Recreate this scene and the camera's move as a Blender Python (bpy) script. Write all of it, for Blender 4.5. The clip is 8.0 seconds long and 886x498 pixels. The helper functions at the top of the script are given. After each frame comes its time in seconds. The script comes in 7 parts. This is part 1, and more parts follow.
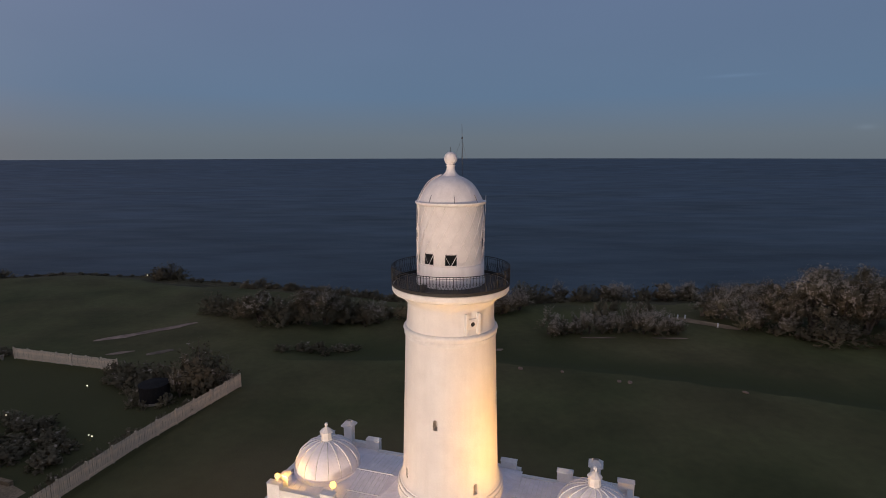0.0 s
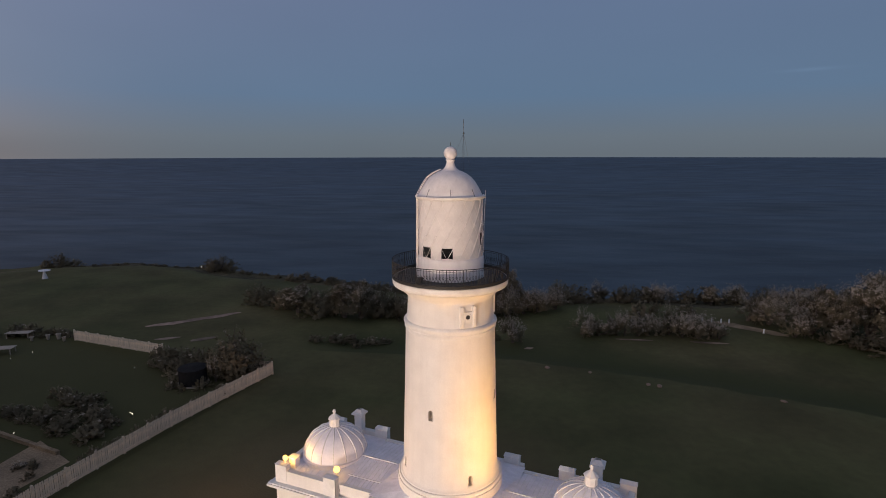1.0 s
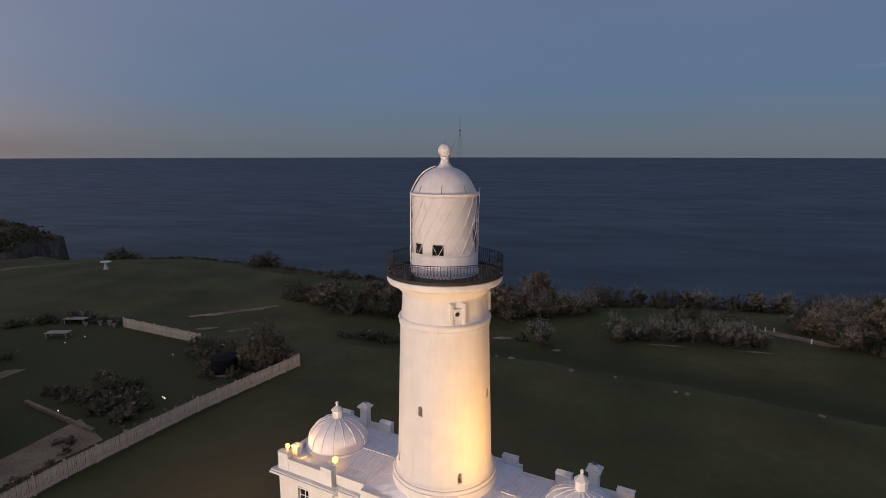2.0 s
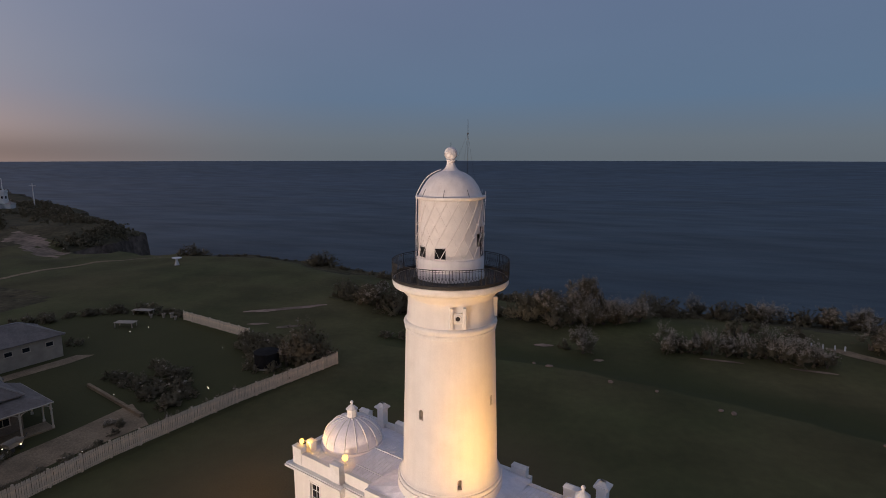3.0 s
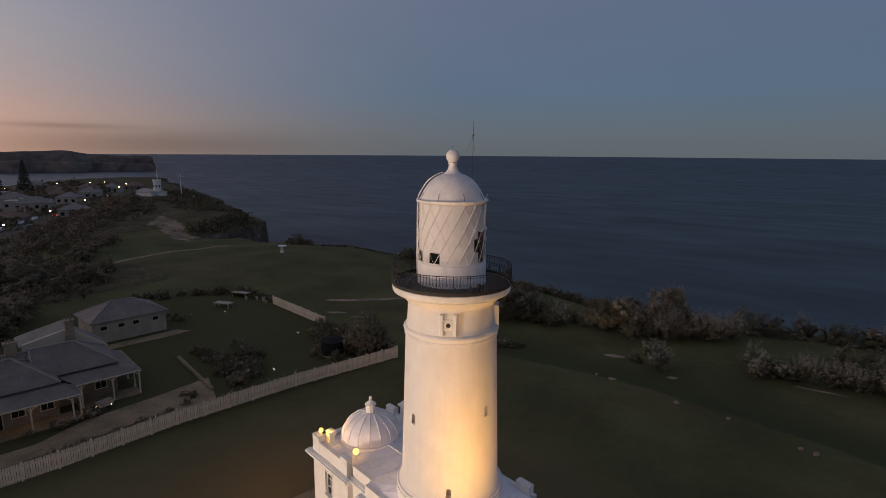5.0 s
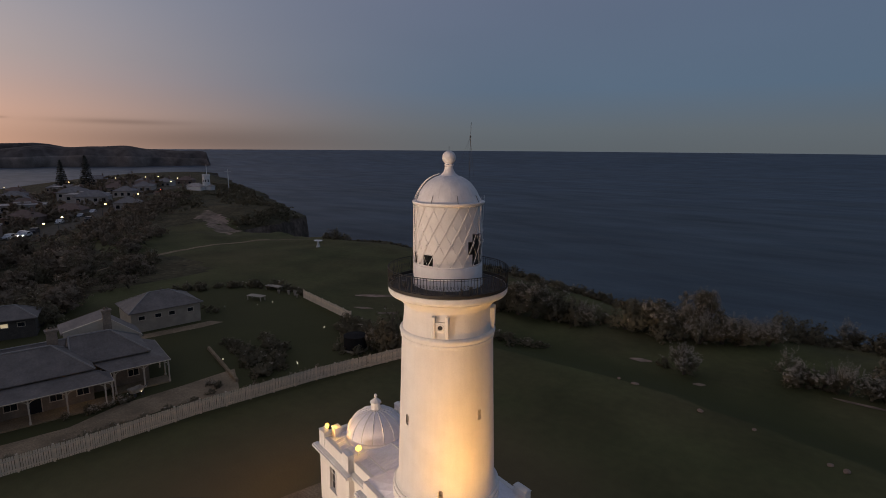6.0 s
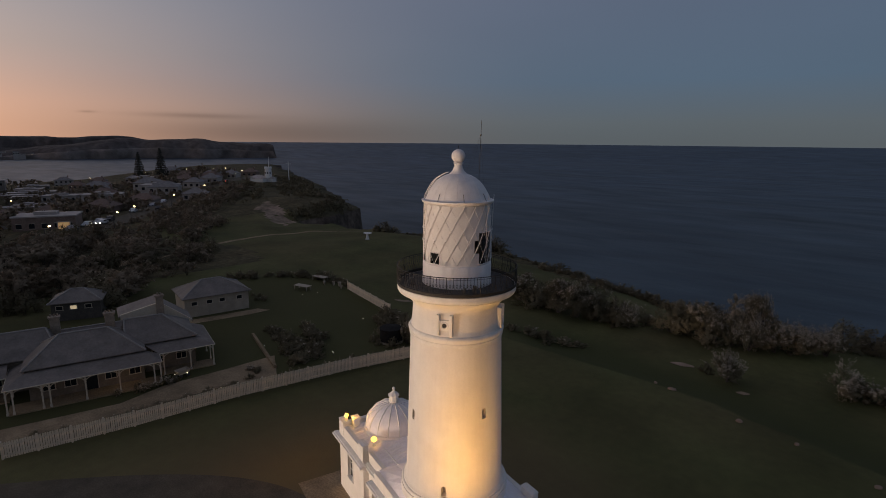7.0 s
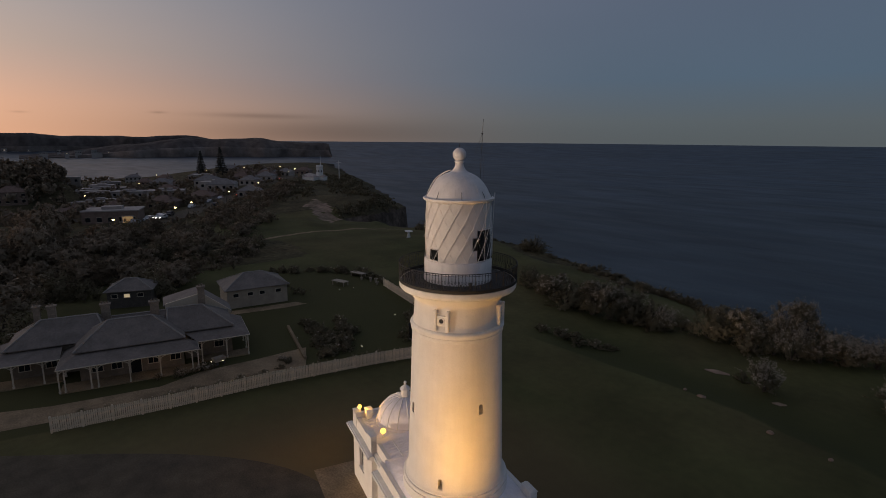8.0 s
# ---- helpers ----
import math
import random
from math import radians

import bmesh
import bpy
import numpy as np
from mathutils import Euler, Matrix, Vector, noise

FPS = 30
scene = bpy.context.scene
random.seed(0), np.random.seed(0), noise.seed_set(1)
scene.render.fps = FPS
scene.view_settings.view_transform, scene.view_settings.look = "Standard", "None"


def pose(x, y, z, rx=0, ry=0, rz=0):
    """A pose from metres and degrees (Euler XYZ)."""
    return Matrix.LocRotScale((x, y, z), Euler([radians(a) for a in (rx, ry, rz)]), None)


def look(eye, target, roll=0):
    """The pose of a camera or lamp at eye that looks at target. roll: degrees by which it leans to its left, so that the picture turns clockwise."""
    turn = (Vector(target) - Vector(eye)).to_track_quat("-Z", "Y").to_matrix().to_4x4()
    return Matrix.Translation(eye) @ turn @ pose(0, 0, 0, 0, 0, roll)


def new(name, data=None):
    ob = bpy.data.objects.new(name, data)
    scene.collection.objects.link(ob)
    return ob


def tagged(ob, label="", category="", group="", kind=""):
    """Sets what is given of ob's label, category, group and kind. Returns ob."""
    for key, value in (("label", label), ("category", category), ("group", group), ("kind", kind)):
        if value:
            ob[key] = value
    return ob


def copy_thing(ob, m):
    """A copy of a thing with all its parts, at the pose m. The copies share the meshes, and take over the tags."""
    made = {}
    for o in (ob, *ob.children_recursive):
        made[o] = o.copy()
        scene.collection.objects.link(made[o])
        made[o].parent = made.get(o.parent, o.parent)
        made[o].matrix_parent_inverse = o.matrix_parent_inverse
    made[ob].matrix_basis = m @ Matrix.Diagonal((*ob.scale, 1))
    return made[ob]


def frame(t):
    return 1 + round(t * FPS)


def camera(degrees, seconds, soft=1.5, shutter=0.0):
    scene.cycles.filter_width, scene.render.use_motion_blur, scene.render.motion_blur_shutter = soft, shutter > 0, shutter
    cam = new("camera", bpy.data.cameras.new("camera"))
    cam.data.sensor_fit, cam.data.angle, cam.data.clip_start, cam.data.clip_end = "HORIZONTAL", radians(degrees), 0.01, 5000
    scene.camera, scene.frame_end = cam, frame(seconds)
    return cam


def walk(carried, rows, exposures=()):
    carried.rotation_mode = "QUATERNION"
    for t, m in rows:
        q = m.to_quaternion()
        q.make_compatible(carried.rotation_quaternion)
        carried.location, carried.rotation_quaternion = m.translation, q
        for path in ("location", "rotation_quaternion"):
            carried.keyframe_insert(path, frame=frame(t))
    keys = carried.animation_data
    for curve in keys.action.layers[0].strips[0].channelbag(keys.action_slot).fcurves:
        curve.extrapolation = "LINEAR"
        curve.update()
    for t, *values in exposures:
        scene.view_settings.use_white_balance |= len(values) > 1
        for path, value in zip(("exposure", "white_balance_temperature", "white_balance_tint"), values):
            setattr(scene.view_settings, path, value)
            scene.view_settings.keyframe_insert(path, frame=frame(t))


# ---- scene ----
cam = camera(78.6, 8.0, soft=0.9)
PATH = [
    (0, (0.166, 0.518, 25.069), (0.152, 2.488, 24.727), -0.1),
    (0.5, (1.706, 0.338, 24.908), (1.605, 2.306, 24.563), -0.1),
    (1, (3.234, 0.228, 24.845), (3.022, 2.186, 24.499), -0.1),
    (1.5, (4.866, 0.323, 24.687), (4.562, 2.269, 24.338), -0.0),
    (3, (9.825, 1.707, 24.676), (9.183, 3.572, 24.342), 0.0),
    (3.5, (11.417, 2.453, 24.753), (10.655, 4.271, 24.416), 0.2),
    (4, (12.93, 3.268, 24.739), (12.071, 5.041, 24.398), 0.2),
    (4.5, (14.192, 4.116, 24.877), (13.243, 5.843, 24.534), 0.3),
    (6, (17.413, 6.527, 25.433), (16.258, 8.118, 25.063), 0.4),
    (6.5, (18.403, 7.304, 25.569), (17.171, 8.835, 25.196), 0.4),
    (7, (19.538, 8.147, 25.723), (18.223, 9.6, 25.328), 0.5),
    (7.5, (20.682, 8.95, 25.758), (19.301, 10.341, 25.359), 0.5),
    (8, (21.845, 9.744, 25.707), (20.397, 11.065, 25.308), 0.5),
]
walk(cam, [(t, look(eye, target, roll)) for t, eye, target, roll in PATH],
     exposures=((0.0, 0.0, 7000, 10), (1.5, -0.02, 7000, 10), (3.5, -0.12, 7250, 11), (4.5, -0.22, 7430, 10), (6.5, -0.40, 7600, 9), (8.0, -0.60, 7800, 7)))


# ---------------------------------------------------------------- dusk sky
def build_world():
    world = bpy.data.worlds.new("dusk")
    scene.world = world
    world.use_nodes = True
    nt = world.node_tree
    nt.nodes.clear()
    N, L = nt.nodes.new, nt.links.new
    tc = N("ShaderNodeTexCoord")
    sep = N("ShaderNodeSeparateXYZ")
    L(tc.outputs["Generated"], sep.inputs[0])

    def ramp(stops, interp="EASE"):
        r = N("ShaderNodeValToRGB")
        r.color_ramp.interpolation = interp
        while len(r.color_ramp.elements) < len(stops):
            r.color_ramp.elements.new(0.5)
        for e, (p, c) in zip(r.color_ramp.elements, stops):
            e.position, e.color = p, (*c, 1)
        return r

    def maths(op, a, b=None):
        m = N("ShaderNodeMath")
        m.operation = op
        for i, k in enumerate((a, b)):
            if k is None:
                continue
            if isinstance(k, (int, float)):
                m.inputs[i].default_value = k
            else:
                L(k, m.inputs[i])
        return m.outputs[0]

    # away from the sunset: grey-violet belt over the sea, clear blue higher up
    east = ramp(SKY_EAST, "LINEAR")
    west = ramp(SKY_WEST, "LINEAR")
    L(sep.outputs["Z"], east.inputs[0])
    L(sep.outputs["Z"], west.inputs[0])
    # how far towards the sunset the sky lies
    dot = N("ShaderNodeVectorMath")
    dot.operation = "DOT_PRODUCT"
    dot.inputs[1].default_value = (math.sin(radians(SUNSET)), math.cos(radians(SUNSET)), 0)
    L(tc.outputs["Generated"], dot.inputs[0])
    near = N("ShaderNodeMapRange")
    near.inputs[1].default_value, near.inputs[2].default_value = SUNSET_SPAN
    L(dot.outputs["Value"], near.inputs[0])
    warm = maths("POWER", near.outputs[0], SUNSET_FALL)
    mix = N("ShaderNodeMix")
    mix.data_type = "RGBA"
    L(warm, mix.inputs[0])
    L(east.outputs[0], mix.inputs[6])
    L(west.outputs[0], mix.inputs[7])
    # two thin bars of low cloud over the afterglow, and the faintest unevenness elsewhere
    mp = N("ShaderNodeMapping")
    mp.inputs["Scale"].default_value = (1.3, 1.3, 5.0)
    L(tc.outputs["Generated"], mp.inputs[0])
    ns = N("ShaderNodeTexNoise")
    ns.inputs["Scale"].default_value, ns.inputs["Detail"].default_value = 1.6, 2
    L(mp.outputs[0], ns.inputs["Vector"])
    veil = N("ShaderNodeMapRange")
    veil.inputs[1].default_value, veil.inputs[2].default_value = 0.3, 0.7
    veil.inputs[3].default_value, veil.inputs[4].default_value = 0.98, 1.02
    L(ns.outputs[0], veil.inputs[0])
    shade = veil.outputs[0]
    for azim, half, elev, thick, deep in CLOUD_BARS:
        ax, ay = math.sin(radians(azim)), math.cos(radians(azim))
        along = N("ShaderNodeVectorMath")
        along.operation = "DOT_PRODUCT"
        along.inputs[1].default_value = (ay, -ax, 0)
        L(tc.outputs["Generated"], along.inputs[0])
        facing = N("ShaderNodeVectorMath")
        facing.operation = "DOT_PRODUCT"
        facing.inputs[1].default_value = (ax, ay, 0)
        L(tc.outputs["Generated"], facing.inputs[0])
        u = maths("DIVIDE", along.outputs["Value"], half)
        wv = maths("MULTIPLY", maths("SUBTRACT", ns.outputs[0], 0.5), 0.012)
        v = maths("DIVIDE", maths("SUBTRACT", maths("ADD", sep.outputs["Z"], wv), elev), thick)
        d2 = maths("ADD", maths("MULTIPLY", u, u), maths("MULTIPLY", v, v))
        cover = maths("MULTIPLY", maths("EXPONENT", maths("MULTIPLY", d2, -1.0)), maths("GREATER_THAN", facing.outputs["Value"], 0.0))
        shade = maths("MULTIPLY", shade, maths("SUBTRACT", 1.0, maths("MULTIPLY", cover, deep)))
    # a lavender cast high up, on the sunset's half of the sky
    cast = N("ShaderNodeMapRange")
    cast.inputs[1].default_value, cast.inputs[2].default_value = -0.55, 0.65
    L(dot.outputs["Value"], cast.inputs[0])
    high = N("ShaderNodeMapRange")
    high.inputs[1].default_value, high.inputs[2].default_value = 0.02, 0.26
    L(sep.outputs["Z"], high.inputs[0])
    tint = N("ShaderNodeVectorMath")
    tint.operation = "MULTIPLY_ADD"
    tint.inputs[0].default_value = LAVENDER
    lift = N("ShaderNodeCombineXYZ")
    amount = maths("MULTIPLY", cast.outputs[0], high.outputs[0])
    for i in range(3):
        L(amount, lift.inputs[i])
    L(lift.outputs[0], tint.inputs[1])
    L(mix.outputs[2], tint.inputs[2])
    bg = N("ShaderNodeBackground")
    L(tint.outputs[0], bg.inputs[0])
    L(shade, bg.inputs[1])
    out = N("ShaderNodeOutputWorld")
    L(bg.outputs[0], out.inputs[0])


SUNSET = -126.0           # the afterglow's bearing from +y, degrees
SUNSET_SPAN, SUNSET_FALL = (-0.35, 1.0), 3.4
SKY_EAST = [(0.0, (0.128, 0.162, 0.205)), (0.03, (0.135, 0.176, 0.228)), (0.10, (0.110, 0.184, 0.302)),
            (0.30, (0.120, 0.176, 0.312)), (1.0, (0.11, 0.15, 0.26))]
SKY_WEST = [(0.0, (1.88, 0.99, 0.65)), (0.05, (1.80, 1.02, 0.72)), (0.13, (1.25, 0.94, 0.82)), (0.23, (0.82, 0.83, 0.93)),
            (0.32, (0.66, 0.70, 0.84)), (1.0, (0.11, 0.15, 0.26))]
LAVENDER = (0.066, 0.042, 0.046)
CLOUD_BARS = [(-60.0, 0.24, 0.010, 0.024, 0.32), (-66.0, 0.085, 0.037, 0.0042, 0.26), (-74.8, 0.011, 0.0385, 0.0018, 0.24), (-85.0, 0.010, 0.034, 0.0016, 0.16),
              (27.0, 0.032, 0.122, 0.0024, -0.12), (37.0, 0.011, 0.039, 0.004, -0.14)]
build_world()


# ---------------------------------------------------------------- materials
def material(name, color, rough=0.7, metal=0.0, fine=(8.0, 0.12), broad=(0.6, 0.15), second=None,
             bump=(0.0, 20.0), streak=0.0, per_object=0.0, spec=0.5, island=0.0):
    """A surface with grain (fine) and patches (broad), each (scale, amount); second: a colour that shows in the patches."""
    m = bpy.data.materials.new(name)
    m.use_nodes = True
    nt = m.node_tree
    N, L = nt.nodes.new, nt.links.new
    b = nt.nodes["Principled BSDF"]
    b.inputs["Roughness"].default_value, b.inputs["Metallic"].default_value = rough, metal
    b.inputs["Specular IOR Level"].default_value = spec
    tc = N("ShaderNodeTexCoord")

    def noise_at(scale, detail=4.0, stretch=None):
        n = N("ShaderNodeTexNoise")
        n.inputs["Scale"].default_value, n.inputs["Detail"].default_value = scale, detail
        if stretch:
            mp = N("ShaderNodeMapping")
            mp.inputs["Scale"].default_value = stretch
            L(tc.outputs["Object"], mp.inputs[0])
            L(mp.outputs[0], n.inputs["Vector"])
        else:
            L(tc.outputs["Object"], n.inputs["Vector"])
        return n.outputs[0]

    def spread(value, low, high, a=0.3, z=0.7):
        r = N("ShaderNodeMapRange")
        for i, k in enumerate((a, z, low, high)):
            r.inputs[i + 1].default_value = k
        L(value, r.inputs[0])
        return r.outputs[0]

    def times(x, y):
        k = N("ShaderNodeMath")
        k.operation = "MULTIPLY"
        L(x, k.inputs[0])
        L(y, k.inputs[1])
        return k.outputs[0]

    mix = N("ShaderNodeMix")
    mix.data_type = "RGBA"
    mix.inputs[6].default_value = (*color, 1)
    mix.inputs[7].default_value = (*(second or color), 1)
    L(spread(noise_at(broad[0], 5.0), 0.0, 1.0, 0.38, 0.62), mix.inputs[0])
    v = times(spread(noise_at(fine[0], 6.0), 1 - fine[1], 1 + fine[1]), spread(noise_at(broad[0] * 2.3, 3.0), 1 - broad[1], 1 + broad[1]))
    if streak:
        v = times(v, spread(noise_at(1.0, 4.0, (3.5, 3.5, 0.25)), 1 - streak, 1 + 0.3 * streak, 0.35, 0.6))
    if per_object:
        oi = N("ShaderNodeObjectInfo")
        v = times(v, spread(oi.outputs["Random"], 1 - per_object, 1 + per_object, 0.0, 1.0))
    if island:
        gi = N("ShaderNodeNewGeometry")
        v = times(v, spread(gi.outputs["Random Per Island"], 1 - island, 1 + island, 0.0, 1.0))
    sc = N("ShaderNodeVectorMath")
    sc.operation = "SCALE"
    L(mix.outputs[2], sc.inputs[0])
    L(v, sc.inputs["Scale"])
    L(sc.outputs[0], b.inputs["Base Color"])
    if bump[0]:
        bp = N("ShaderNodeBump")
        bp.inputs["Distance"].default_value = bump[0]
        L(noise_at(bump[1], 5.0), bp.inputs["Height"])
        L(bp.outputs[0], b.inputs["Normal"])
    return m


def thin_leaf(m, share):
    """Lets light through the leaf as well."""
    nt = m.node_tree
    b = nt.nodes["Principled BSDF"]
    out = nt.nodes["Material Output"]
    tr, mx = nt.nodes.new("ShaderNodeBsdfTranslucent"), nt.nodes.new("ShaderNodeMixShader")
    nt.links.new(b.inputs["Base Color"].links[0].from_socket, tr.inputs[0])
    mx.inputs[0].default_value = share
    nt.links.new(b.outputs[0], mx.inputs[1])
    nt.links.new(tr.outputs[0], mx.inputs[2])
    nt.links.new(mx.outputs[0], out.inputs[0])


def glow(name, color, strength):
    m = bpy.data.materials.new(name)
    m.use_nodes = True
    b = m.node_tree.nodes["Principled BSDF"]
    b.inputs["Base Color"].default_value = (*color, 1)
    b.inputs["Emission Color"].default_value = (*color, 1)
    b.inputs["Emission Strength"].default_value = strength
    return m


def glass(name, tint, rough=0.05):
    m = bpy.data.materials.new(name)
    m.use_nodes = True
    b = m.node_tree.nodes["Principled BSDF"]
    b.inputs["Base Color"].default_value = (*tint, 1)
    b.inputs["Roughness"].default_value = rough
    b.inputs["Transmission Weight"].default_value = 0.9
    b.inputs["IOR"].default_value = 1.45
    return m


M_RENDER = material("white_lime_render", (0.80, 0.77, 0.73), 0.75, fine=(14, 0.03), broad=(0.5, 0.03), second=(0.77, 0.735, 0.69), bump=(0.01, 9.0), streak=0.025)
M_TRIM = material("white_painted_stone", (0.80, 0.78, 0.75), 0.65, fine=(18, 0.04), broad=(1.2, 0.05), second=(0.74, 0.72, 0.69), bump=(0.006, 14.0))
M_ROOF = material("white_painted_roof_metal", (0.88, 0.84, 0.87), 0.6, fine=(12, 0.04), broad=(0.9, 0.06), second=(0.83, 0.79, 0.81), bump=(0.004, 12.0), streak=0.03)
M_LANTERN = material("white_lantern_paint", (0.80, 0.76, 0.74), 0.45, fine=(10, 0.03), broad=(0.8, 0.04), bump=(0.003, 20.0), streak=0.06)
M_BLIND = material("white_lantern_blind", (0.74, 0.71, 0.69), 0.8, fine=(10, 0.03), broad=(0.8, 0.05), second=(0.70, 0.67, 0.65))
M_IRON = material("dark_iron", (0.028, 0.027, 0.025), 0.7, 0.1, fine=(30, 0.2), broad=(3, 0.2))
M_LEAD = material("dark_gallery_deck", (0.05, 0.05, 0.05), 0.8, fine=(12, 0.2), broad=(1.5, 0.2), second=(0.035, 0.034, 0.033))
M_DARK = material("dark_interior", (0.02, 0.02, 0.022), 0.6)
M_SHUTTER = material("grey_shutter", (0.50, 0.45, 0.40), 0.8, fine=(20, 0.1), broad=(3, 0.15))
M_NICHE = material("weathered_niche", (0.70, 0.65, 0.59), 0.8, fine=(20, 0.1), broad=(3, 0.15))
M_PANE = glass("lantern_glass", (0.10, 0.11, 0.12))
M_WINDOW = material("dark_window_glass", (0.02, 0.022, 0.026), 0.08, fine=(3, 0.1), broad=(1, 0.1))
M_GRASS = material("mown_grass", (0.087, 0.089, 0.036), 0.9, fine=(1.1, 0.09), broad=(0.045, 0.25), second=(0.114, 0.099, 0.045), bump=(0.04, 5.0), spec=0.1)


def grass_zones(m):
    """Where the grass differs: a band left long behind the bank's line, a darker watered lawn inside the cottage fence,
    and round the lighthouse the lamps' warm light, put into the turf's colour as brown."""
    nt = m.node_tree
    N, L = nt.nodes.new, nt.links.new
    b = nt.nodes["Principled BSDF"]
    base = b.inputs["Base Color"].links[0].from_socket
    tc, sep = N("ShaderNodeTexCoord"), N("ShaderNodeSeparateXYZ")
    L(tc.outputs["Object"], sep.inputs[0])

    def k(op, a, c=None):
        n = N("ShaderNodeMath")
        n.operation = op
        for i, v in enumerate((a, c)):
            if v is None:
                continue
            if isinstance(v, (int, float)):
                n.inputs[i].default_value = v
            else:
                L(v, n.inputs[i])
        return n.outputs[0]

    def soft(v, lo, hi):
        r = N("ShaderNodeMapRange")
        r.interpolation_type = "SMOOTHSTEP"
        r.inputs[1].default_value, r.inputs[2].default_value = lo, hi
        L(v, r.inputs[0])
        return r.outputs[0]

    ns = N("ShaderNodeTexNoise")
    ns.inputs["Scale"].default_value, ns.inputs["Detail"].default_value = 0.22, 6
    L(tc.outputs["Object"], ns.inputs["Vector"])
    wob = k("MULTIPLY", k("SUBTRACT", ns.outputs[0], 0.5), 5.0)
    far = k("MAXIMUM", k("SUBTRACT", sep.outputs["X"], 2.0), 0.0)
    bank = k("SUBTRACT", 64.0, k("ADD", k("MULTIPLY", k("MULTIPLY", far, far), 0.0035), k("MULTIPLY", far, 0.17)))
    d = k("ADD", k("SUBTRACT", sep.outputs["Y"], bank), k("MULTIPLY", wob, 0.35))
    long_grass = k("MULTIPLY", k("MULTIPLY", soft(d, 0.0, 0.7), k("SUBTRACT", 1.0, soft(k("ADD", d, wob), 5.0, 12.0))), soft(sep.outputs["X"], -26.0, -14.0))
    # the lamps' warm glow on the turf, painted in as a brown disc
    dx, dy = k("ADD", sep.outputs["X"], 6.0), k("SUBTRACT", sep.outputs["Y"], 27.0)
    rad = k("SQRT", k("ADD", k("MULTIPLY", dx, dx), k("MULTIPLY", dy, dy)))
    lamplit = k("SUBTRACT", 1.0, soft(k("ADD", rad, wob), 11.0, 27.0))
    side = k("SUBTRACT", k("SUBTRACT", -22.5, k("MULTIPLY", k("SUBTRACT", 56.3, sep.outputs["Y"]), 0.2606)), sep.outputs["X"])
    back = k("SUBTRACT", k("SUBTRACT", 56.4, k("MULTIPLY", k("ADD", sep.outputs["X"], 22.5), 0.265)), sep.outputs["Y"])
    garden = k("MULTIPLY", k("MULTIPLY", soft(side, 0.0, 0.4), soft(back, 0.0, 0.4)), soft(k("ADD", sep.outputs["X"], wob), -76.0, -70.0))
    last = base
    for mask, color, amount in ((garden, (0.070, 0.068, 0.028), 0.8), (long_grass, (0.060, 0.064, 0.026), 0.85), (lamplit, (0.19, 0.132, 0.072), 0.65)):
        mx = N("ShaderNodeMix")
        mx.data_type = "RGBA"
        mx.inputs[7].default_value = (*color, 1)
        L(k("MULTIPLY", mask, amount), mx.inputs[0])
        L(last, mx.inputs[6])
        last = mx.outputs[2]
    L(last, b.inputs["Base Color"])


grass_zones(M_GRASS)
M_CLIFF = material("sandstone_cliff", (0.15, 0.112, 0.085), 0.9, fine=(0.8, 0.35), broad=(0.09, 0.3), second=(0.075, 0.058, 0.045), bump=(0.6, 0.7), spec=0.2)
M_ROCK = material("bare_sandstone", (0.357, 0.245, 0.18), 0.9, fine=(0.9, 0.30), broad=(0.12, 0.3), second=(0.21, 0.155, 0.108), bump=(0.3, 0.9), spec=0.2)
M_SCRUBLAND = material("scrubby_ground", (0.105, 0.084, 0.046), 0.95, fine=(0.8, 0.35), broad=(0.08, 0.3), second=(0.075, 0.066, 0.038), bump=(0.2, 1.3), spec=0.1)
M_GRAVEL = material("gravel", (0.324, 0.235, 0.1445), 0.95, fine=(7, 0.25), broad=(0.25, 0.2), second=(0.2484, 0.18, 0.1105), bump=(0.02, 14.0), spec=0.2)
M_ASPHALT = material("asphalt", (0.095, 0.078, 0.0561), 0.9, fine=(9, 0.2), broad=(0.3, 0.2), second=(0.108, 0.088, 0.0612), bump=(0.01, 18.0), spec=0.2)
M_FENCE = material("white_fence_paint", (0.7776, 0.637, 0.4756), 0.7, fine=(12, 0.06), broad=(1.5, 0.1), second=(0.6264, 0.5292, 0.4018), per_object=0.08)
M_SLATE = material("grey_corrugated_iron", (0.205, 0.172, 0.148), 0.65, 0.0, fine=(6, 0.10), broad=(0.4, 0.15), second=(0.165, 0.138, 0.118), streak=0.10)
M_COTTAGE = material("cream_cottage_render", (0.45, 0.375, 0.29), 0.8, fine=(9, 0.06), broad=(0.5, 0.1), second=(0.38, 0.315, 0.245), bump=(0.008, 12.0))
M_BRICK = material("painted_brick_stack", (0.31, 0.245, 0.185), 0.85, fine=(9, 0.15), broad=(1.2, 0.15), second=(0.24, 0.185, 0.14), bump=(0.02, 9.0))
# darker cottage wall: the shade under the verandahs is put into its colour
M_COTTAGE_SHADE = material("shaded_cottage_wall", (0.24, 0.185, 0.135), 0.85, fine=(6, 0.15), broad=(0.5, 0.15), second=(0.19, 0.148, 0.11), bump=(0.012, 8.0))
M_TIMBER = material("white_verandah_timber", (0.5704, 0.4872, 0.3744), 0.6, fine=(14, 0.06), broad=(1.5, 0.08))
M_BARK = material("bark", (0.11, 0.085, 0.065), 0.95, fine=(12, 0.3), broad=(1.5, 0.2), bump=(0.03, 10.0))
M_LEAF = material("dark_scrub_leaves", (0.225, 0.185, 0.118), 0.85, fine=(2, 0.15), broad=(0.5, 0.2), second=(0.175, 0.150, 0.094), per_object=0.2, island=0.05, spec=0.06)
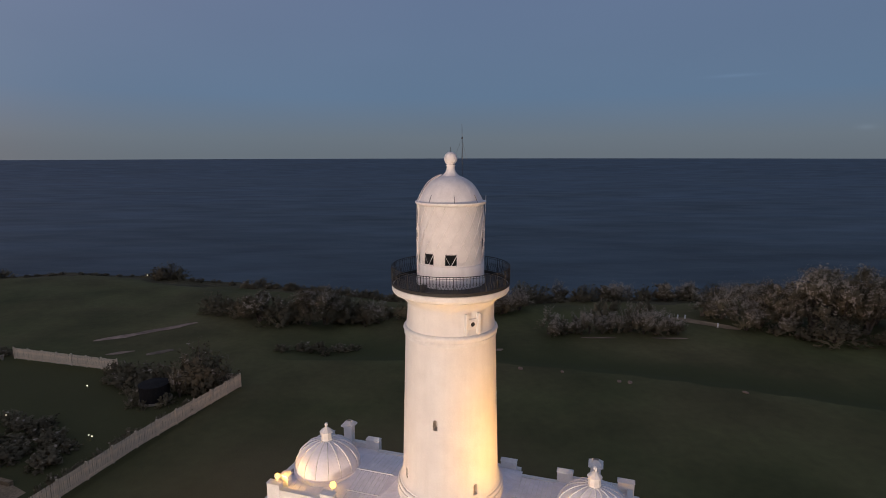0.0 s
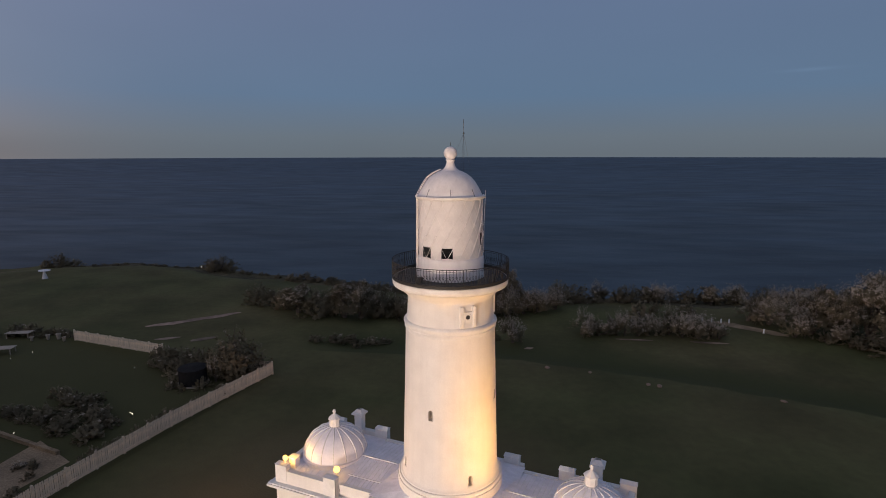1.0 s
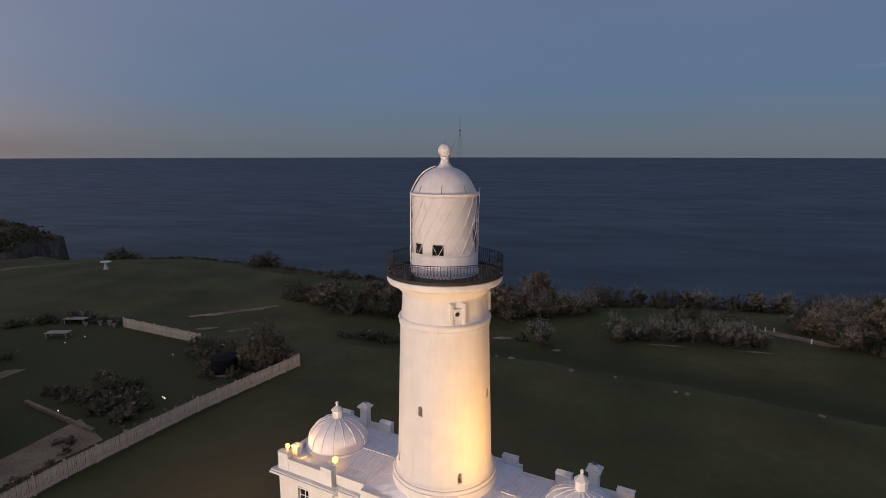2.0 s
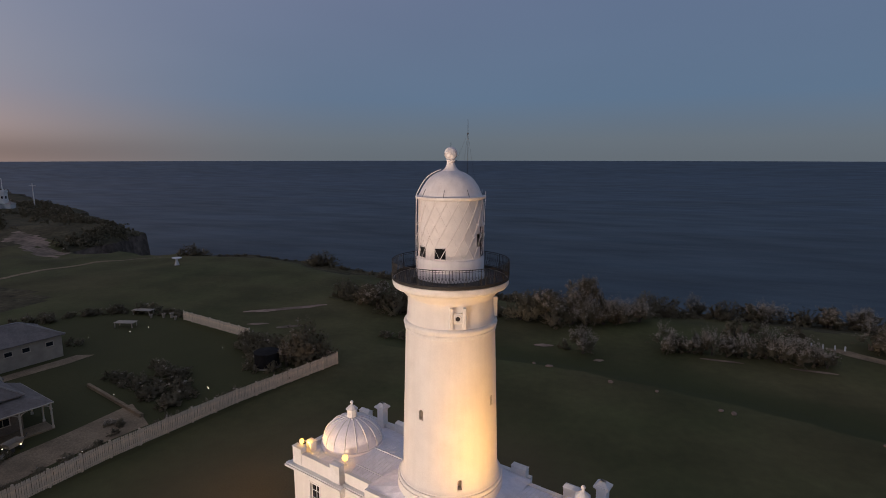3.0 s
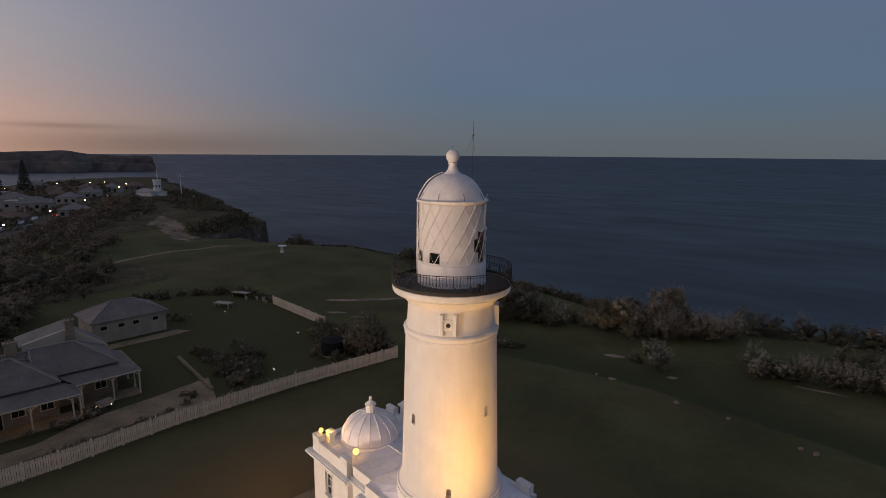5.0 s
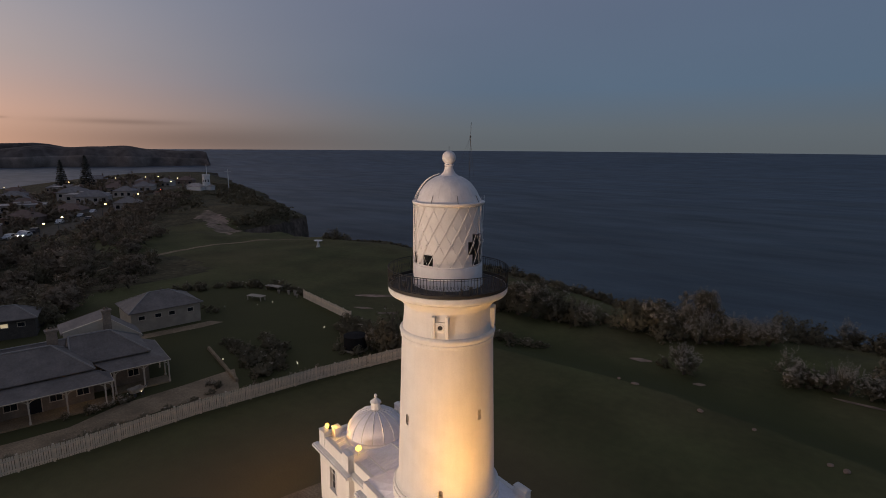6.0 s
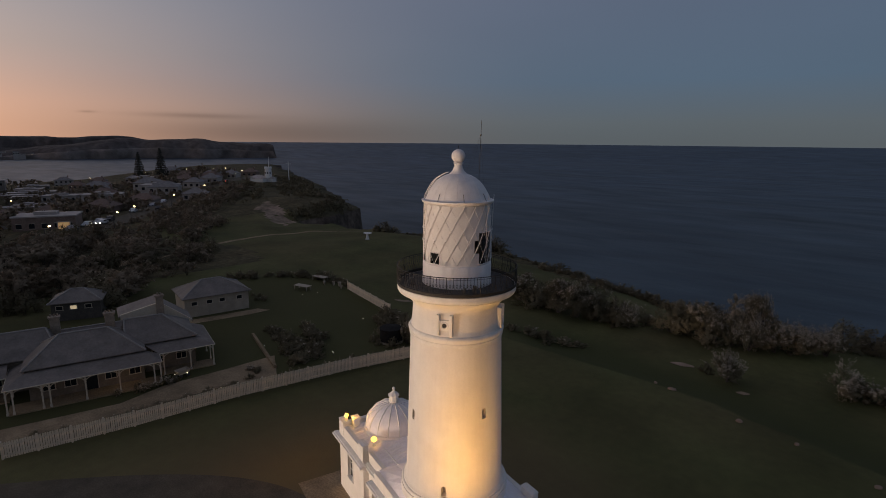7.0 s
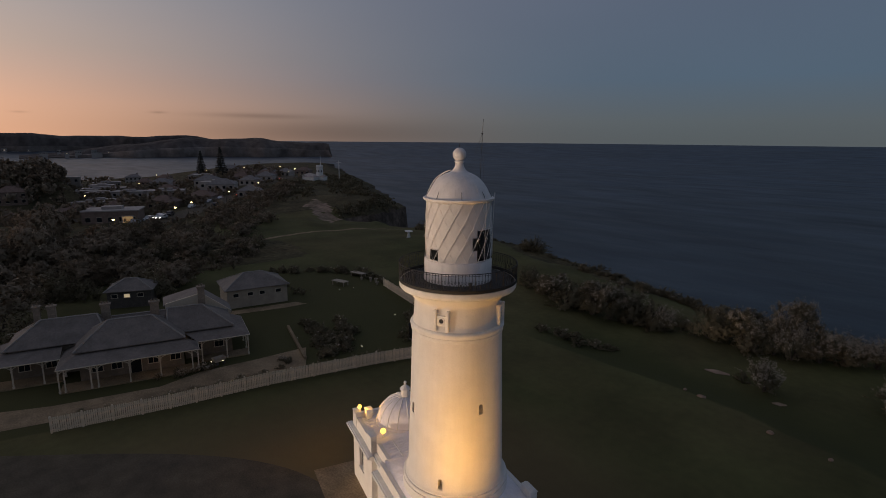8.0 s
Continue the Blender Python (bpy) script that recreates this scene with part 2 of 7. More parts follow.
# silvery tips on the shrubs; on tree crowns, light from above painted in
M_SILVER_LIT = material("silvery_and_lit_leaves", (0.53, 0.445, 0.34), 0.8, fine=(2, 0.15), broad=(0.5, 0.2), second=(0.42, 0.35, 0.27), per_object=0.2, island=0.08, spec=0.08)
M_PINE = material("pine_needles", (0.085, 0.080, 0.064), 0.85, fine=(2, 0.2), broad=(0.3, 0.2), island=0.3, spec=0.2)
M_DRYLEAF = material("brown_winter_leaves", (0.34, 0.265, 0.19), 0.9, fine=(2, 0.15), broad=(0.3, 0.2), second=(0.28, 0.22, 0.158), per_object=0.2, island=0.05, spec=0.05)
for leafy in (M_LEAF, M_SILVER_LIT, M_DRYLEAF):
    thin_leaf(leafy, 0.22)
M_LAMP = glow("sodium_lamp_glass", (1.0, 0.56, 0.11), 4.4)
M_BULB = glow("white_bulb", (1.0, 0.86, 0.62), 5.0)
M_STREET = glow("street_lamp_glass", (1.0, 0.74, 0.36), 12.0)
M_TAIL = glow("red_tail_lamp", (1.0, 0.06, 0.03), 16.0)
M_LITPANE = glow("lit_window_pane", (1.0, 0.82, 0.56), 0.5)
M_HOUSING = material("lamp_housing", (0.09, 0.09, 0.09), 0.5, 0.4, fine=(20, 0.1), broad=(3, 0.1))


# ---------------------------------------------------------------- building helpers
def link_mesh(name, bm, mats, smooth=40):
    me = bpy.data.meshes.new(name)
    bm.normal_update()
    bm.to_mesh(me)
    bm.free()
    for m in mats if isinstance(mats, (list, tuple)) else [mats]:
        me.materials.append(m)
    if smooth:
        me.shade_smooth()
        me.set_sharp_from_angle(angle=radians(smooth))
    return me


def part(name, bm, mat, parent=None, label="", smooth=40, m=None):
    """One mesh object under a thing or a part; bm: a bmesh, or mesh data to share."""
    me = bm if isinstance(bm, bpy.types.Mesh) else link_mesh(name, bm, mat, smooth)
    ob = new(name, me)
    ob.parent = parent
    if m is not None:
        ob.matrix_basis = m
    return tagged(ob, label)


def thing(name, m, label, category, group="", kind=""):
    ob = new(name)
    ob.empty_display_size = 0.2
    ob.matrix_basis = m
    return tagged(ob, label, category, group, kind)


def box(bm, x0, x1, y0, y1, z0, z1, mat=0, turn=None):
    vs = [bm.verts.new((x, y, z)) for z in (z0, z1) for x, y in ((x0, y0), (x1, y0), (x1, y1), (x0, y1))]
    if turn is not None:
        bmesh.ops.transform(bm, matrix=turn, verts=vs)
    for q in ((3, 2, 1, 0), (4, 5, 6, 7), (0, 1, 5, 4), (1, 2, 6, 5), (2, 3, 7, 6), (3, 0, 4, 7)):
        bm.faces.new([vs[i] for i in q]).material_index = mat
    return bm


def bevelled(bm, width=0.02):
    bmesh.ops.bevel(bm, geom=bm.edges[:], offset=width, segments=1, affect="EDGES", profile=0.5)
    return bm


def lathe(profile, seg=64, a0=0.0, a1=360.0, skip=None, cap=False):
    """Turns (radius, height) pairs round z. Angles from -y towards +x. skip(angle, height) leaves a face out."""
    bm = bmesh.new()
    full = abs(a1 - a0) >= 359.9
    n = seg if full else seg + 1
    rings = []
    for r, z in profile:
        ring = []
        for i in range(n):
            a = radians(a0 + (a1 - a0) * i / seg)
            ring.append(bm.verts.new((r * math.sin(a), -r * math.cos(a), z)))
        rings.append(ring)
    for k in range(len(profile) - 1):
        zc = (profile[k][1] + profile[k + 1][1]) / 2
        for i in range(seg):
            j = (i + 1) % n
            if skip and skip(a0 + (a1 - a0) * (i + 0.5) / seg, zc):
                continue
            q = [rings[k][i], rings[k][j], rings[k + 1][j], rings[k + 1][i]]
            try:
                bm.faces.new(q)
            except ValueError:
                pass
    if cap:
        for ring in (rings[0][::-1], rings[-1]):
            bm.faces.new(ring)
    bmesh.ops.recalc_face_normals(bm, faces=bm.faces[:])
    return bm


def tube(bm, pts, r=0.02, sides=6):
    """A round bar through the points."""
    pts = [Vector(p) for p in pts]
    rings = []
    for i, p in enumerate(pts):
        d = (pts[min(i + 1, len(pts) - 1)] - pts[max(i - 1, 0)]).normalized()
        x = d.orthogonal().normalized() if abs(d.z) > 0.95 else d.cross(Vector((0, 0, 1))).normalized()
        y = d.cross(x)
        rings.append([bm.verts.new(p + r * (math.cos(2 * math.pi * k / sides) * x + math.sin(2 * math.pi * k / sides) * y)) for k in range(sides)])
    for a, b in zip(rings, rings[1:]):
        for k in range(sides):
            bm.faces.new((a[k], a[(k + 1) % sides], b[(k + 1) % sides], b[k]))
    bm.faces.new(rings[0][::-1])
    bm.faces.new(rings[-1])
    return bm


def polar(r, a, z):
    """A point at radius r, angle a (degrees, from -y towards +x) and height z."""
    return Vector((r * math.sin(radians(a)), -r * math.cos(radians(a)), z))


def ball(bm, c, r, u=10, v=7, squash=(1, 1, 1)):
    g = bmesh.ops.create_uvsphere(bm, u_segments=u, v_segments=v, radius=r)
    for w in g["verts"]:
        w.co = Vector(c) + Vector((w.co.x * squash[0], w.co.y * squash[1], w.co.z * squash[2]))
    return bm


def prism(bm, outline, z0, z1, mat=0):
    """Extrudes a flat outline of (x, y) from z0 to z1."""
    lo = [bm.verts.new((x, y, z0)) for x, y in outline]
    hi = [bm.verts.new((x, y, z1)) for x, y in outline]
    n = len(outline)
    fs = [bm.faces.new(lo[::-1]), bm.faces.new(hi)]
    fs += [bm.faces.new((lo[i], lo[(i + 1) % n], hi[(i + 1) % n], hi[i])) for i in range(n)]
    for f in fs:
        f.material_index = mat
    return bm


# ---------------------------------------------------------------- land and sea
SEA = -80.0
EAST_COAST = [(900, 40), (500, 70), (300, 88), (150, 97), (60, 103), (20, 100), (-11, 102), (-25, 106), (-42, 112), (-67, 120), (-85, 121),
              (-103, 117), (-113, 112), (-121, 112), (-130, 103), (-137, 109), (-136, 123), (-146, 142), (-159, 152), (-191, 168), (-236, 190), (-286, 215), (-380, 262), (-520, 330)]
WEST_SHORE = [(-640, 380), (-760, 380), (-800, 300), (-770, 180), (-740, 60), (-760, -60), (-900, -150), (-1400, -220), (-1400, -900), (900, -900)]


def smooth01(x):
    x = np.clip(x, 0, 1)
    return x * x * (3 - 2 * x)


def line_distance(px, py, pts, closed=False):
    best = np.full(px.shape, 1e9)
    seq = list(zip(pts, pts[1:] + pts[:1])) if closed else list(zip(pts, pts[1:]))
    for (ax, ay), (bx, by) in seq:
        dx, dy = bx - ax, by - ay
        k = np.clip(((px - ax) * dx + (py - ay) * dy) / (dx * dx + dy * dy), 0, 1)
        best = np.minimum(best, np.hypot(px - ax - k * dx, py - ay - k * dy))
    return best


def inside(px, py, pts):
    hit = np.zeros(px.shape, bool)
    for (ax, ay), (bx, by) in zip(pts, pts[1:] + pts[:1]):
        if ay == by:
            continue
        hit ^= ((ay > py) != (by > py)) & (px < (bx - ax) * (py - ay) / (by - ay) + ax)
    return hit


def ripple(x, y, s, k=0.0):
    return (np.sin(x / s + 1.3 + k) * np.cos(y / (1.17 * s) - 0.7 + 2 * k) + 0.5 * np.sin((x + 1.7 * y) / (0.43 * s) + 2.1 + k))


def height(x, y):
    """The ground's height; works on arrays."""
    x, y = np.asarray(x, float), np.asarray(y, float)
    wob = 1.5 * ripple(x, y, 9.0) + 0.4 * ripple(x, y, 3.7, 1.0)
    de = line_distance(x, y, EAST_COAST)
    dw = line_distance(x, y, WEST_SHORE)
    land = inside(x, y, EAST_COAST + WEST_SHORE)
    s_e = np.where(land, de, -de) + wob
    away = smooth01((np.hypot(x + 10, y - 35) - 55) / 40)
    # lower towards the harbour, a rise round the signal station, a soft bank across the lawn
    z = -15.0 * smooth01((-x - 85) / 190) * smooth01((de - 45) / 150)
    z += 2.5 * np.exp(-(((x + 265) / 60) ** 2 + ((y - 165) / 50) ** 2))
    z += 3.0 * np.exp(-(((x + 165) / 40) ** 2 + ((y - 125) / 26) ** 2)) - 1.0 * np.exp(-(((x + 108) / 20) ** 2 + ((y - 98) / 14) ** 2))
    bank = 64 - 0.0035 * np.maximum(x - 2, 0) ** 2 - 0.17 * np.maximum(x - 2, 0)
    z -= 0.9 * smooth01((y - bank) / 4) * smooth01((x + 24) / 10) * (1 - smooth01((y - bank - 14) / 22))
    z += 0.10 * ripple(x, y, 11.0) * away + 0.35 * ripple(x, y, 31.0, 0.5) * away
    # edge: worn shoulder, then ledges down to the water
    z -= 1.6 * smooth01(1 - np.maximum(s_e, 0) / 14)
    z -= 1.6 * smooth01(1 - np.maximum(s_e, 0) / 20) * smooth01((-x - 131) / 8) * (1 - smooth01((-x - 200) / 40))
    # a wooded knoll above the harbour
    z += 20.5 * np.exp(-(((x + 345) / 48) ** 4 + ((y - 33) / 27) ** 6))
    shore = np.where(land, smooth01(1 - dw / 170), 0)
    z = z * (1 - shore) + (SEA + 1) * shore
    out = np.clip(-s_e, 0, 40)
    ledges = 10 * smooth01(out / 1.5) + 22 * smooth01((out - 2.0) / 2.0) + 26 * smooth01((out - 5) / 2.0) + 30 * smooth01((out - 8) / 5)
    return np.maximum(np.where(de < dw, z - ledges * (s_e < 0), np.where(land, z, z - 90)), SEA - 6)


def ground_z(x, y):
    return float(height(np.array([x]), np.array([y]))[0])


def steps(*spans):
    """Coordinates with a spacing of their own in each span (start, end, step)."""
    out = []
    for a, b, s in spans:
        out += list(np.arange(a, b - s * 0.5, s))
    return np.array(out + [spans[-1][1]])


def grid_mesh(name, xs, ys, z, mats, pick=None):
    nx, ny = len(xs), len(ys)
    X, Y = np.meshgrid(xs, ys)
    co = np.stack([X.ravel(), Y.ravel(), z.ravel()], 1)
    i = (np.arange(ny - 1)[:, None] * nx + np.arange(nx - 1)[None, :]).ravel()
    faces = np.stack([i, i + 1, i + nx + 1, i + nx], 1)
    me = bpy.data.meshes.new(name)
    me.from_pydata(co.tolist(), [], faces.tolist())
    for m in mats:
        me.materials.append(m)
    if pick is not None:
        me.polygons.foreach_set("material_index", pick(co, faces).astype(np.int32))
    me.shade_smooth()
    return me


def build_ground():
    xs = steps((-1400, -600, 50), (-600, -320, 10), (-320, -170, 4), (-170, 70, 1.6), (70, 180, 4), (180, 900, 30))
    ys = steps((-900, -120, 40), (-120, -20, 10), (-20, 84, 2.0), (84, 150, 1.3), (150, 240, 3.5), (240, 420, 8), (420, 700, 40))
    X, Y = np.meshgrid(xs, ys)
    Z = height(X, Y)

    def pick(co, f):
        c = co[f].mean(1)
        drop = co[f][:, :, 2].max(1) - co[f][:, :, 2].min(1)
        run = np.hypot(*(co[f][:, 2, :2] - co[f][:, 0, :2]).T)
        steep = drop / run
        kind = np.zeros(len(f))
        scrub = (c[:, 0] < -86) & ((c[:, 1] < 66 - 0.55 * (c[:, 0] + 86) * 0 + 4 * np.sin(c[:, 0] / 9)) | (c[:, 0] < -150))
        kind[scrub] = 3
        kind[(line_distance(c[:, 0], c[:, 1], EAST_COAST) < 7 + 2.5 * ripple(c[:, 0], c[:, 1], 6.0)) & (c[:, 0] > -100)] = 3
        ru, rv = (c[:, 0] + 147) * -0.95 + (c[:, 1] - 106) * 0.32, (c[:, 0] + 147) * 0.32 + (c[:, 1] - 106) * 0.95
        rock = (ru / 19) ** 2 + (rv / 4.2) ** 2 + 0.45 * ripple(c[:, 0], c[:, 1], 3.1) + 0.3 * ripple(c[:, 0], c[:, 1], 1.3, 2.0) < 0.9
        kind[(c[:, 0] < -132) & (c[:, 1] > 109 - 0.35 * (c[:, 0] + 140))] = 3
        kind[rock] = 2
        kind[(steep > 0.75) & (c[:, 2] > SEA - 5)] = 1
        return kind
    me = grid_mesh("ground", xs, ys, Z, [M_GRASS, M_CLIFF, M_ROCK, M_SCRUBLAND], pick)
    tagged(new("ground", me), "dark mown clifftop grass running to sandstone sea cliffs", "ground", kind="structure")


def sea_material():
    m = bpy.data.materials.new("sea_water")
    m.use_nodes = True
    nt = m.node_tree
    N, L = nt.nodes.new, nt.links.new
    b = nt.nodes["Principled BSDF"]
    b.inputs["Roughness"].default_value = SEA_ROUGH
    b.inputs["IOR"].default_value = 1.33
    tc = N("ShaderNodeTexCoord")
    heights = []
    for scale, stretch, detail in ((0.010, (1.0, 2.6, 1), 3), (0.06, (1.0, 1.8, 1), 5), (0.35, (1, 1.4, 1), 4)):
        mp = N("ShaderNodeMapping")
        mp.inputs["Scale"].default_value = stretch
        mp.inputs["Rotation"].default_value = (0, 0, 0.35)
        L(tc.outputs["Object"], mp.inputs[0])
        n = N("ShaderNodeTexNoise")
        n.inputs["Scale"].default_value, n.inputs["Detail"].default_value = scale, detail
        L(mp.outputs[0], n.inputs["Vector"])
        heights.append(n.outputs[0])
    # behind the headland the harbour lies calm: smoother, with less swell
    calm = N("ShaderNodeVectorMath")
    calm.operation = "DOT_PRODUCT"
    calm.inputs[1].default_value = (-math.cos(radians(60)), -math.sin(radians(60)), 0)
    L(tc.outputs["Object"], calm.inputs[0])
    rough_sea = N("ShaderNodeMapRange")
    for i, k in enumerate((-60.0, 160.0, 1.0, 0.55)):
        rough_sea.inputs[i + 1].default_value = k
    L(calm.outputs["Value"], rough_sea.inputs[0])
    last = None
    for h, d in zip(heights, SEA_BUMP):
        bp = N("ShaderNodeBump")
        bp.inputs["Distance"].default_value = d
        L(h, bp.inputs["Height"])
        L(rough_sea.outputs[0], bp.inputs["Strength"])
        if last is not None:
            L(last, bp.inputs["Normal"])
        last = bp.outputs[0]
    L(last, b.inputs["Normal"])
    # paler, greener water over the inshore shelf, deep blue further out, in patches
    away = N("ShaderNodeVectorMath")
    away.operation = "LENGTH"
    L(tc.outputs["Object"], away.inputs[0])
    shelf = N("ShaderNodeMapRange")
    shelf.interpolation_type = "SMOOTHSTEP"
    for i, k in enumerate((300.0, 2000.0, 1.0, 0.0)):
        shelf.inputs[i + 1].default_value = k
    L(away.outputs["Value"], shelf.inputs[0])
    drift = N("ShaderNodeMapping")
    drift.inputs["Scale"].default_value, drift.inputs["Rotation"].default_value = (0.8, 2.1, 1), (0, 0, 0.25)
    L(tc.outputs["Object"], drift.inputs[0])
    ns = N("ShaderNodeTexNoise")
    ns.inputs["Scale"].default_value, ns.inputs["Detail"].default_value, ns.inputs["Roughness"].default_value = 0.0045, 7, 0.62
    L(drift.outputs[0], ns.inputs["Vector"])
    lanes = N("ShaderNodeMapRange")
    for i, k in enumerate((0.34, 0.66, 0.55, 1.45)):
        lanes.inputs[i + 1].default_value = k
    L(ns.outputs[0], lanes.inputs[0])
    tone = N("ShaderNodeMix")
    tone.data_type = "RGBA"
    tone.inputs[6].default_value, tone.inputs[7].default_value = (*SEA_DEEP, 1), (*SEA_NEAR, 1)
    L(shelf.outputs[0], tone.inputs[0])
    patchy = N("ShaderNodeVectorMath")
    patchy.operation = "SCALE"
    L(tone.outputs[2], patchy.inputs[0])
    L(lanes.outputs[0], patchy.inputs["Scale"])
    L(patchy.outputs[0], b.inputs["Base Color"])
    # broad wind lanes: rougher and smoother water
    r = N("ShaderNodeMapRange")
    for i, k in enumerate((0.35, 0.65, SEA_ROUGH * 0.92, SEA_ROUGH * 1.08)):
        r.inputs[i + 1].default_value = k
    L(heights[0], r.inputs[0])
    mul = N("ShaderNodeMath")
    mul.operation = "MULTIPLY"
    cr = N("ShaderNodeMapRange")
    for i, k in enumerate((0.55, 1.0, 0.84, 1.0)):
        cr.inputs[i + 1].default_value = k
    L(rough_sea.outputs[0], cr.inputs[0])
    L(r.outputs[0], mul.inputs[0])
    L(cr.outputs[0], mul.inputs[1])
    L(mul.outputs[0], b.inputs["Roughness"])
    return m


SEA_DEEP, SEA_NEAR, SEA_ROUGH, SEA_BUMP = (0.021, 0.041, 0.064), (0.038, 0.057, 0.070), 0.5, (1.0, 0.2, 0.1)


def build_sea():
    # a sheet to the horizon; its far rim lifts by the little that the eye's height above the true horizon asks for
    bm = bmesh.new()
    radii = [0, 60, 120, 250, 450, 700, 1000, 1500, 2000, 2600, 3200, 3500, 3800, 4100, 4400, 4650, 4880]
    seg = 120
    rings = []
    for r in radii[1:]:
        z = SEA + 75.0 * max(0.0, (r - 3200) / 1680)
        rings.append([bm.verts.new((r * math.cos(2 * math.pi * k / seg), r * math.sin(2 * math.pi * k / seg), z)) for k in range(seg)])
    mid = bm.verts.new((0, 0, SEA))
    for k in range(seg):
        bm.faces.new((mid, rings[0][k], rings[0][(k + 1) % seg]))
        for a, b in zip(rings, rings[1:]):
            bm.faces.new((a[k], b[k], b[(k + 1) % seg], a[(k + 1) % seg]))
    part("water", bm, sea_material())
    tagged(bpy.data.objects["water"], "dark blue ocean with low swell reaching the horizon", "sea", kind="structure")


M_FARBUSH = material("far_headland_bush", (0.105, 0.086, 0.078), 0.95, fine=(0.03, 0.3), broad=(0.006, 0.25), second=(0.135, 0.112, 0.10), bump=(10.0, 0.03), spec=0.1)
M_FARCLIFF = material("far_headland_cliff", (0.25, 0.20, 0.17), 0.95, fine=(0.02, 0.3), broad=(0.006, 0.3), second=(0.20, 0.165, 0.145), bump=(8.0, 0.03), streak=0.25, spec=0.1)


def build_headland(name, d, a_tip, a_end, top, depth, label, cliff_share=0.55):
    """A far shore at distance d between two bearings (degrees left of +y): cliffs below, bush above."""
    bm = bmesh.new()
    n = 90
    rows = [(0.0, 0.0, 0), (0.0, 0.45, 1), (0.015, cliff_share, 1), (0.05, 0.80, 0), (0.13, 0.96, 0), (0.5, 1.0, 0), (1.0, 0.9, 0)]
    grid = []
    for i in range(n + 1):
        f = i / n
        a = radians(a_tip + (a_end - a_tip) * f)
        rise = min(1.0, (f / 0.012) ** 0.5) if f > 0 else 0.0
        h = top(f) * rise
        g = (math.degrees(a) - 59) / 91
        jag = 1 + 0.012 * math.sin(g * 61) + 0.008 * math.sin(g * 147 + 1)
        col = []
        for back, up, _ in rows:
            r = d * jag + back * depth * (0.2 + 0.8 * min(1, f * 6))
            wob = 1 + 0.05 * math.sin(g * 90 + up * 7) * up + 0.02 * math.sin(g * 190)
            col.append(bm.verts.new((-r * math.sin(a), r * math.cos(a), SEA - 2 + (h + 2) * up * wob)))
        grid.append(col)
    for i in range(n):
        for k in range(len(rows) - 1):
            f = bm.faces.new((grid[i + 1][k], grid[i][k], grid[i][k + 1], grid[i + 1][k + 1]))
            f.material_index = rows[k + 1][2]
    ob = part(name, bm, [M_FARBUSH, M_FARCLIFF], smooth=60)
    tagged(ob, label, "headland", kind="structure")
    return ob


build_ground()
build_sea()
build_headland("backdrop_headland", 3150, 58.8, 85.2,
               lambda f: (66 + 28 * min(1, f * 4) + 3 * math.sin(f * 6) * min(1, f * 3) + 2 * math.sin(f * 14 + 2)) * (1 - 0.9 * smooth01((f - 0.5) / 0.5)), 800,
               "dark bush-covered headland with low sandstone cliffs across the water")
build_headland("backdrop_hills", 3700, 64.0, 160.0, lambda f: 58 + 46 * min(1, f * 12) + 12 * min(1, f * 3) + 4 * math.sin(f * 30) + 3 * math.sin(f * 71), 300,
               "low dark far hills behind the headland", 0.2)


# ---------------------------------------------------------------- lighthouse
AXIS = (0.38, 30.48)
SITE = pose(AXIS[0], AXIS[1], 0, 0, 0, -17.05)       # local x along the wings, y towards the sea
SHAFT_SEG = 144


def shaft_radius(z):
    return 2.60 + (14.67 - z) * 0.0296


SHAFT_WINDOWS = [(-1.25, 10.56), (93.75, 11.12), (46.25, 6.70), (-46.25, 6.95)]      # angle, height of the middle


def arch_outline(w, h, n=8):
    """A round-headed opening, w wide and h high, its foot at 0."""
    r = w / 2
    return [(-r, 0), (r, 0)] + [(r * math.cos(math.pi * k / n), h - r + r * math.sin(math.pi * k / n)) for k in range(n + 1)]


def arched_frame(w, h, border, depth, n=8):
    """A flat plate with a round-headed hole; lies in x and z, its face at y = 0, the thickness towards +y."""
    bm = bmesh.new()
    inner = arch_outline(w, h, n)
    W, H = w / 2 + border, h + border
    outer = []
    for x, z in inner:
        if z <= 0:
            outer.append((math.copysign(W, x), -border))
        else:
            c = h - w / 2
            k = max(abs(x) / W, (z - c) / (H - c) if z > c else 0, 1e-6)
            outer.append((x / k, c + (z - c) / k) if z > c else (math.copysign(W, x), z))
    m = len(inner)
    A = [bm.verts.new((x, 0, z)) for x, z in inner]
    B = [bm.verts.new((x, 0, z)) for x, z in outer]
    C = [bm.verts.new((x, depth, z)) for x, z in inner]
    D = [bm.verts.new((x, depth, z)) for x, z in outer]
    for i in range(m):
        j = (i + 1) % m
        for q in ((A[i], A[j], B[j], B[i]), (C[j], C[i], D[i], D[j]), (B[i], B[j], D[j], D[i]), (A[j], A[i], C[i], C[j])):
            try:
                bm.faces.new(q)
            except ValueError:
                pass
    bmesh.ops.recalc_face_normals(bm, faces=bm.faces[:])
    return bm


def niche(w, h, depth):
    """The reveal behind a round-headed opening: sides and back."""
    bm = bmesh.new()
    o = arch_outline(w, h)
    f = [bm.verts.new((x, 0, z)) for x, z in o]
    b = [bm.verts.new((x, depth, z)) for x, z in o]
    for i in range(len(o)):
        j = (i + 1) % len(o)
        bm.faces.new((f[i], f[j], b[j], b[i]))
    bm.faces.new(b).material_index = 1
    return bm


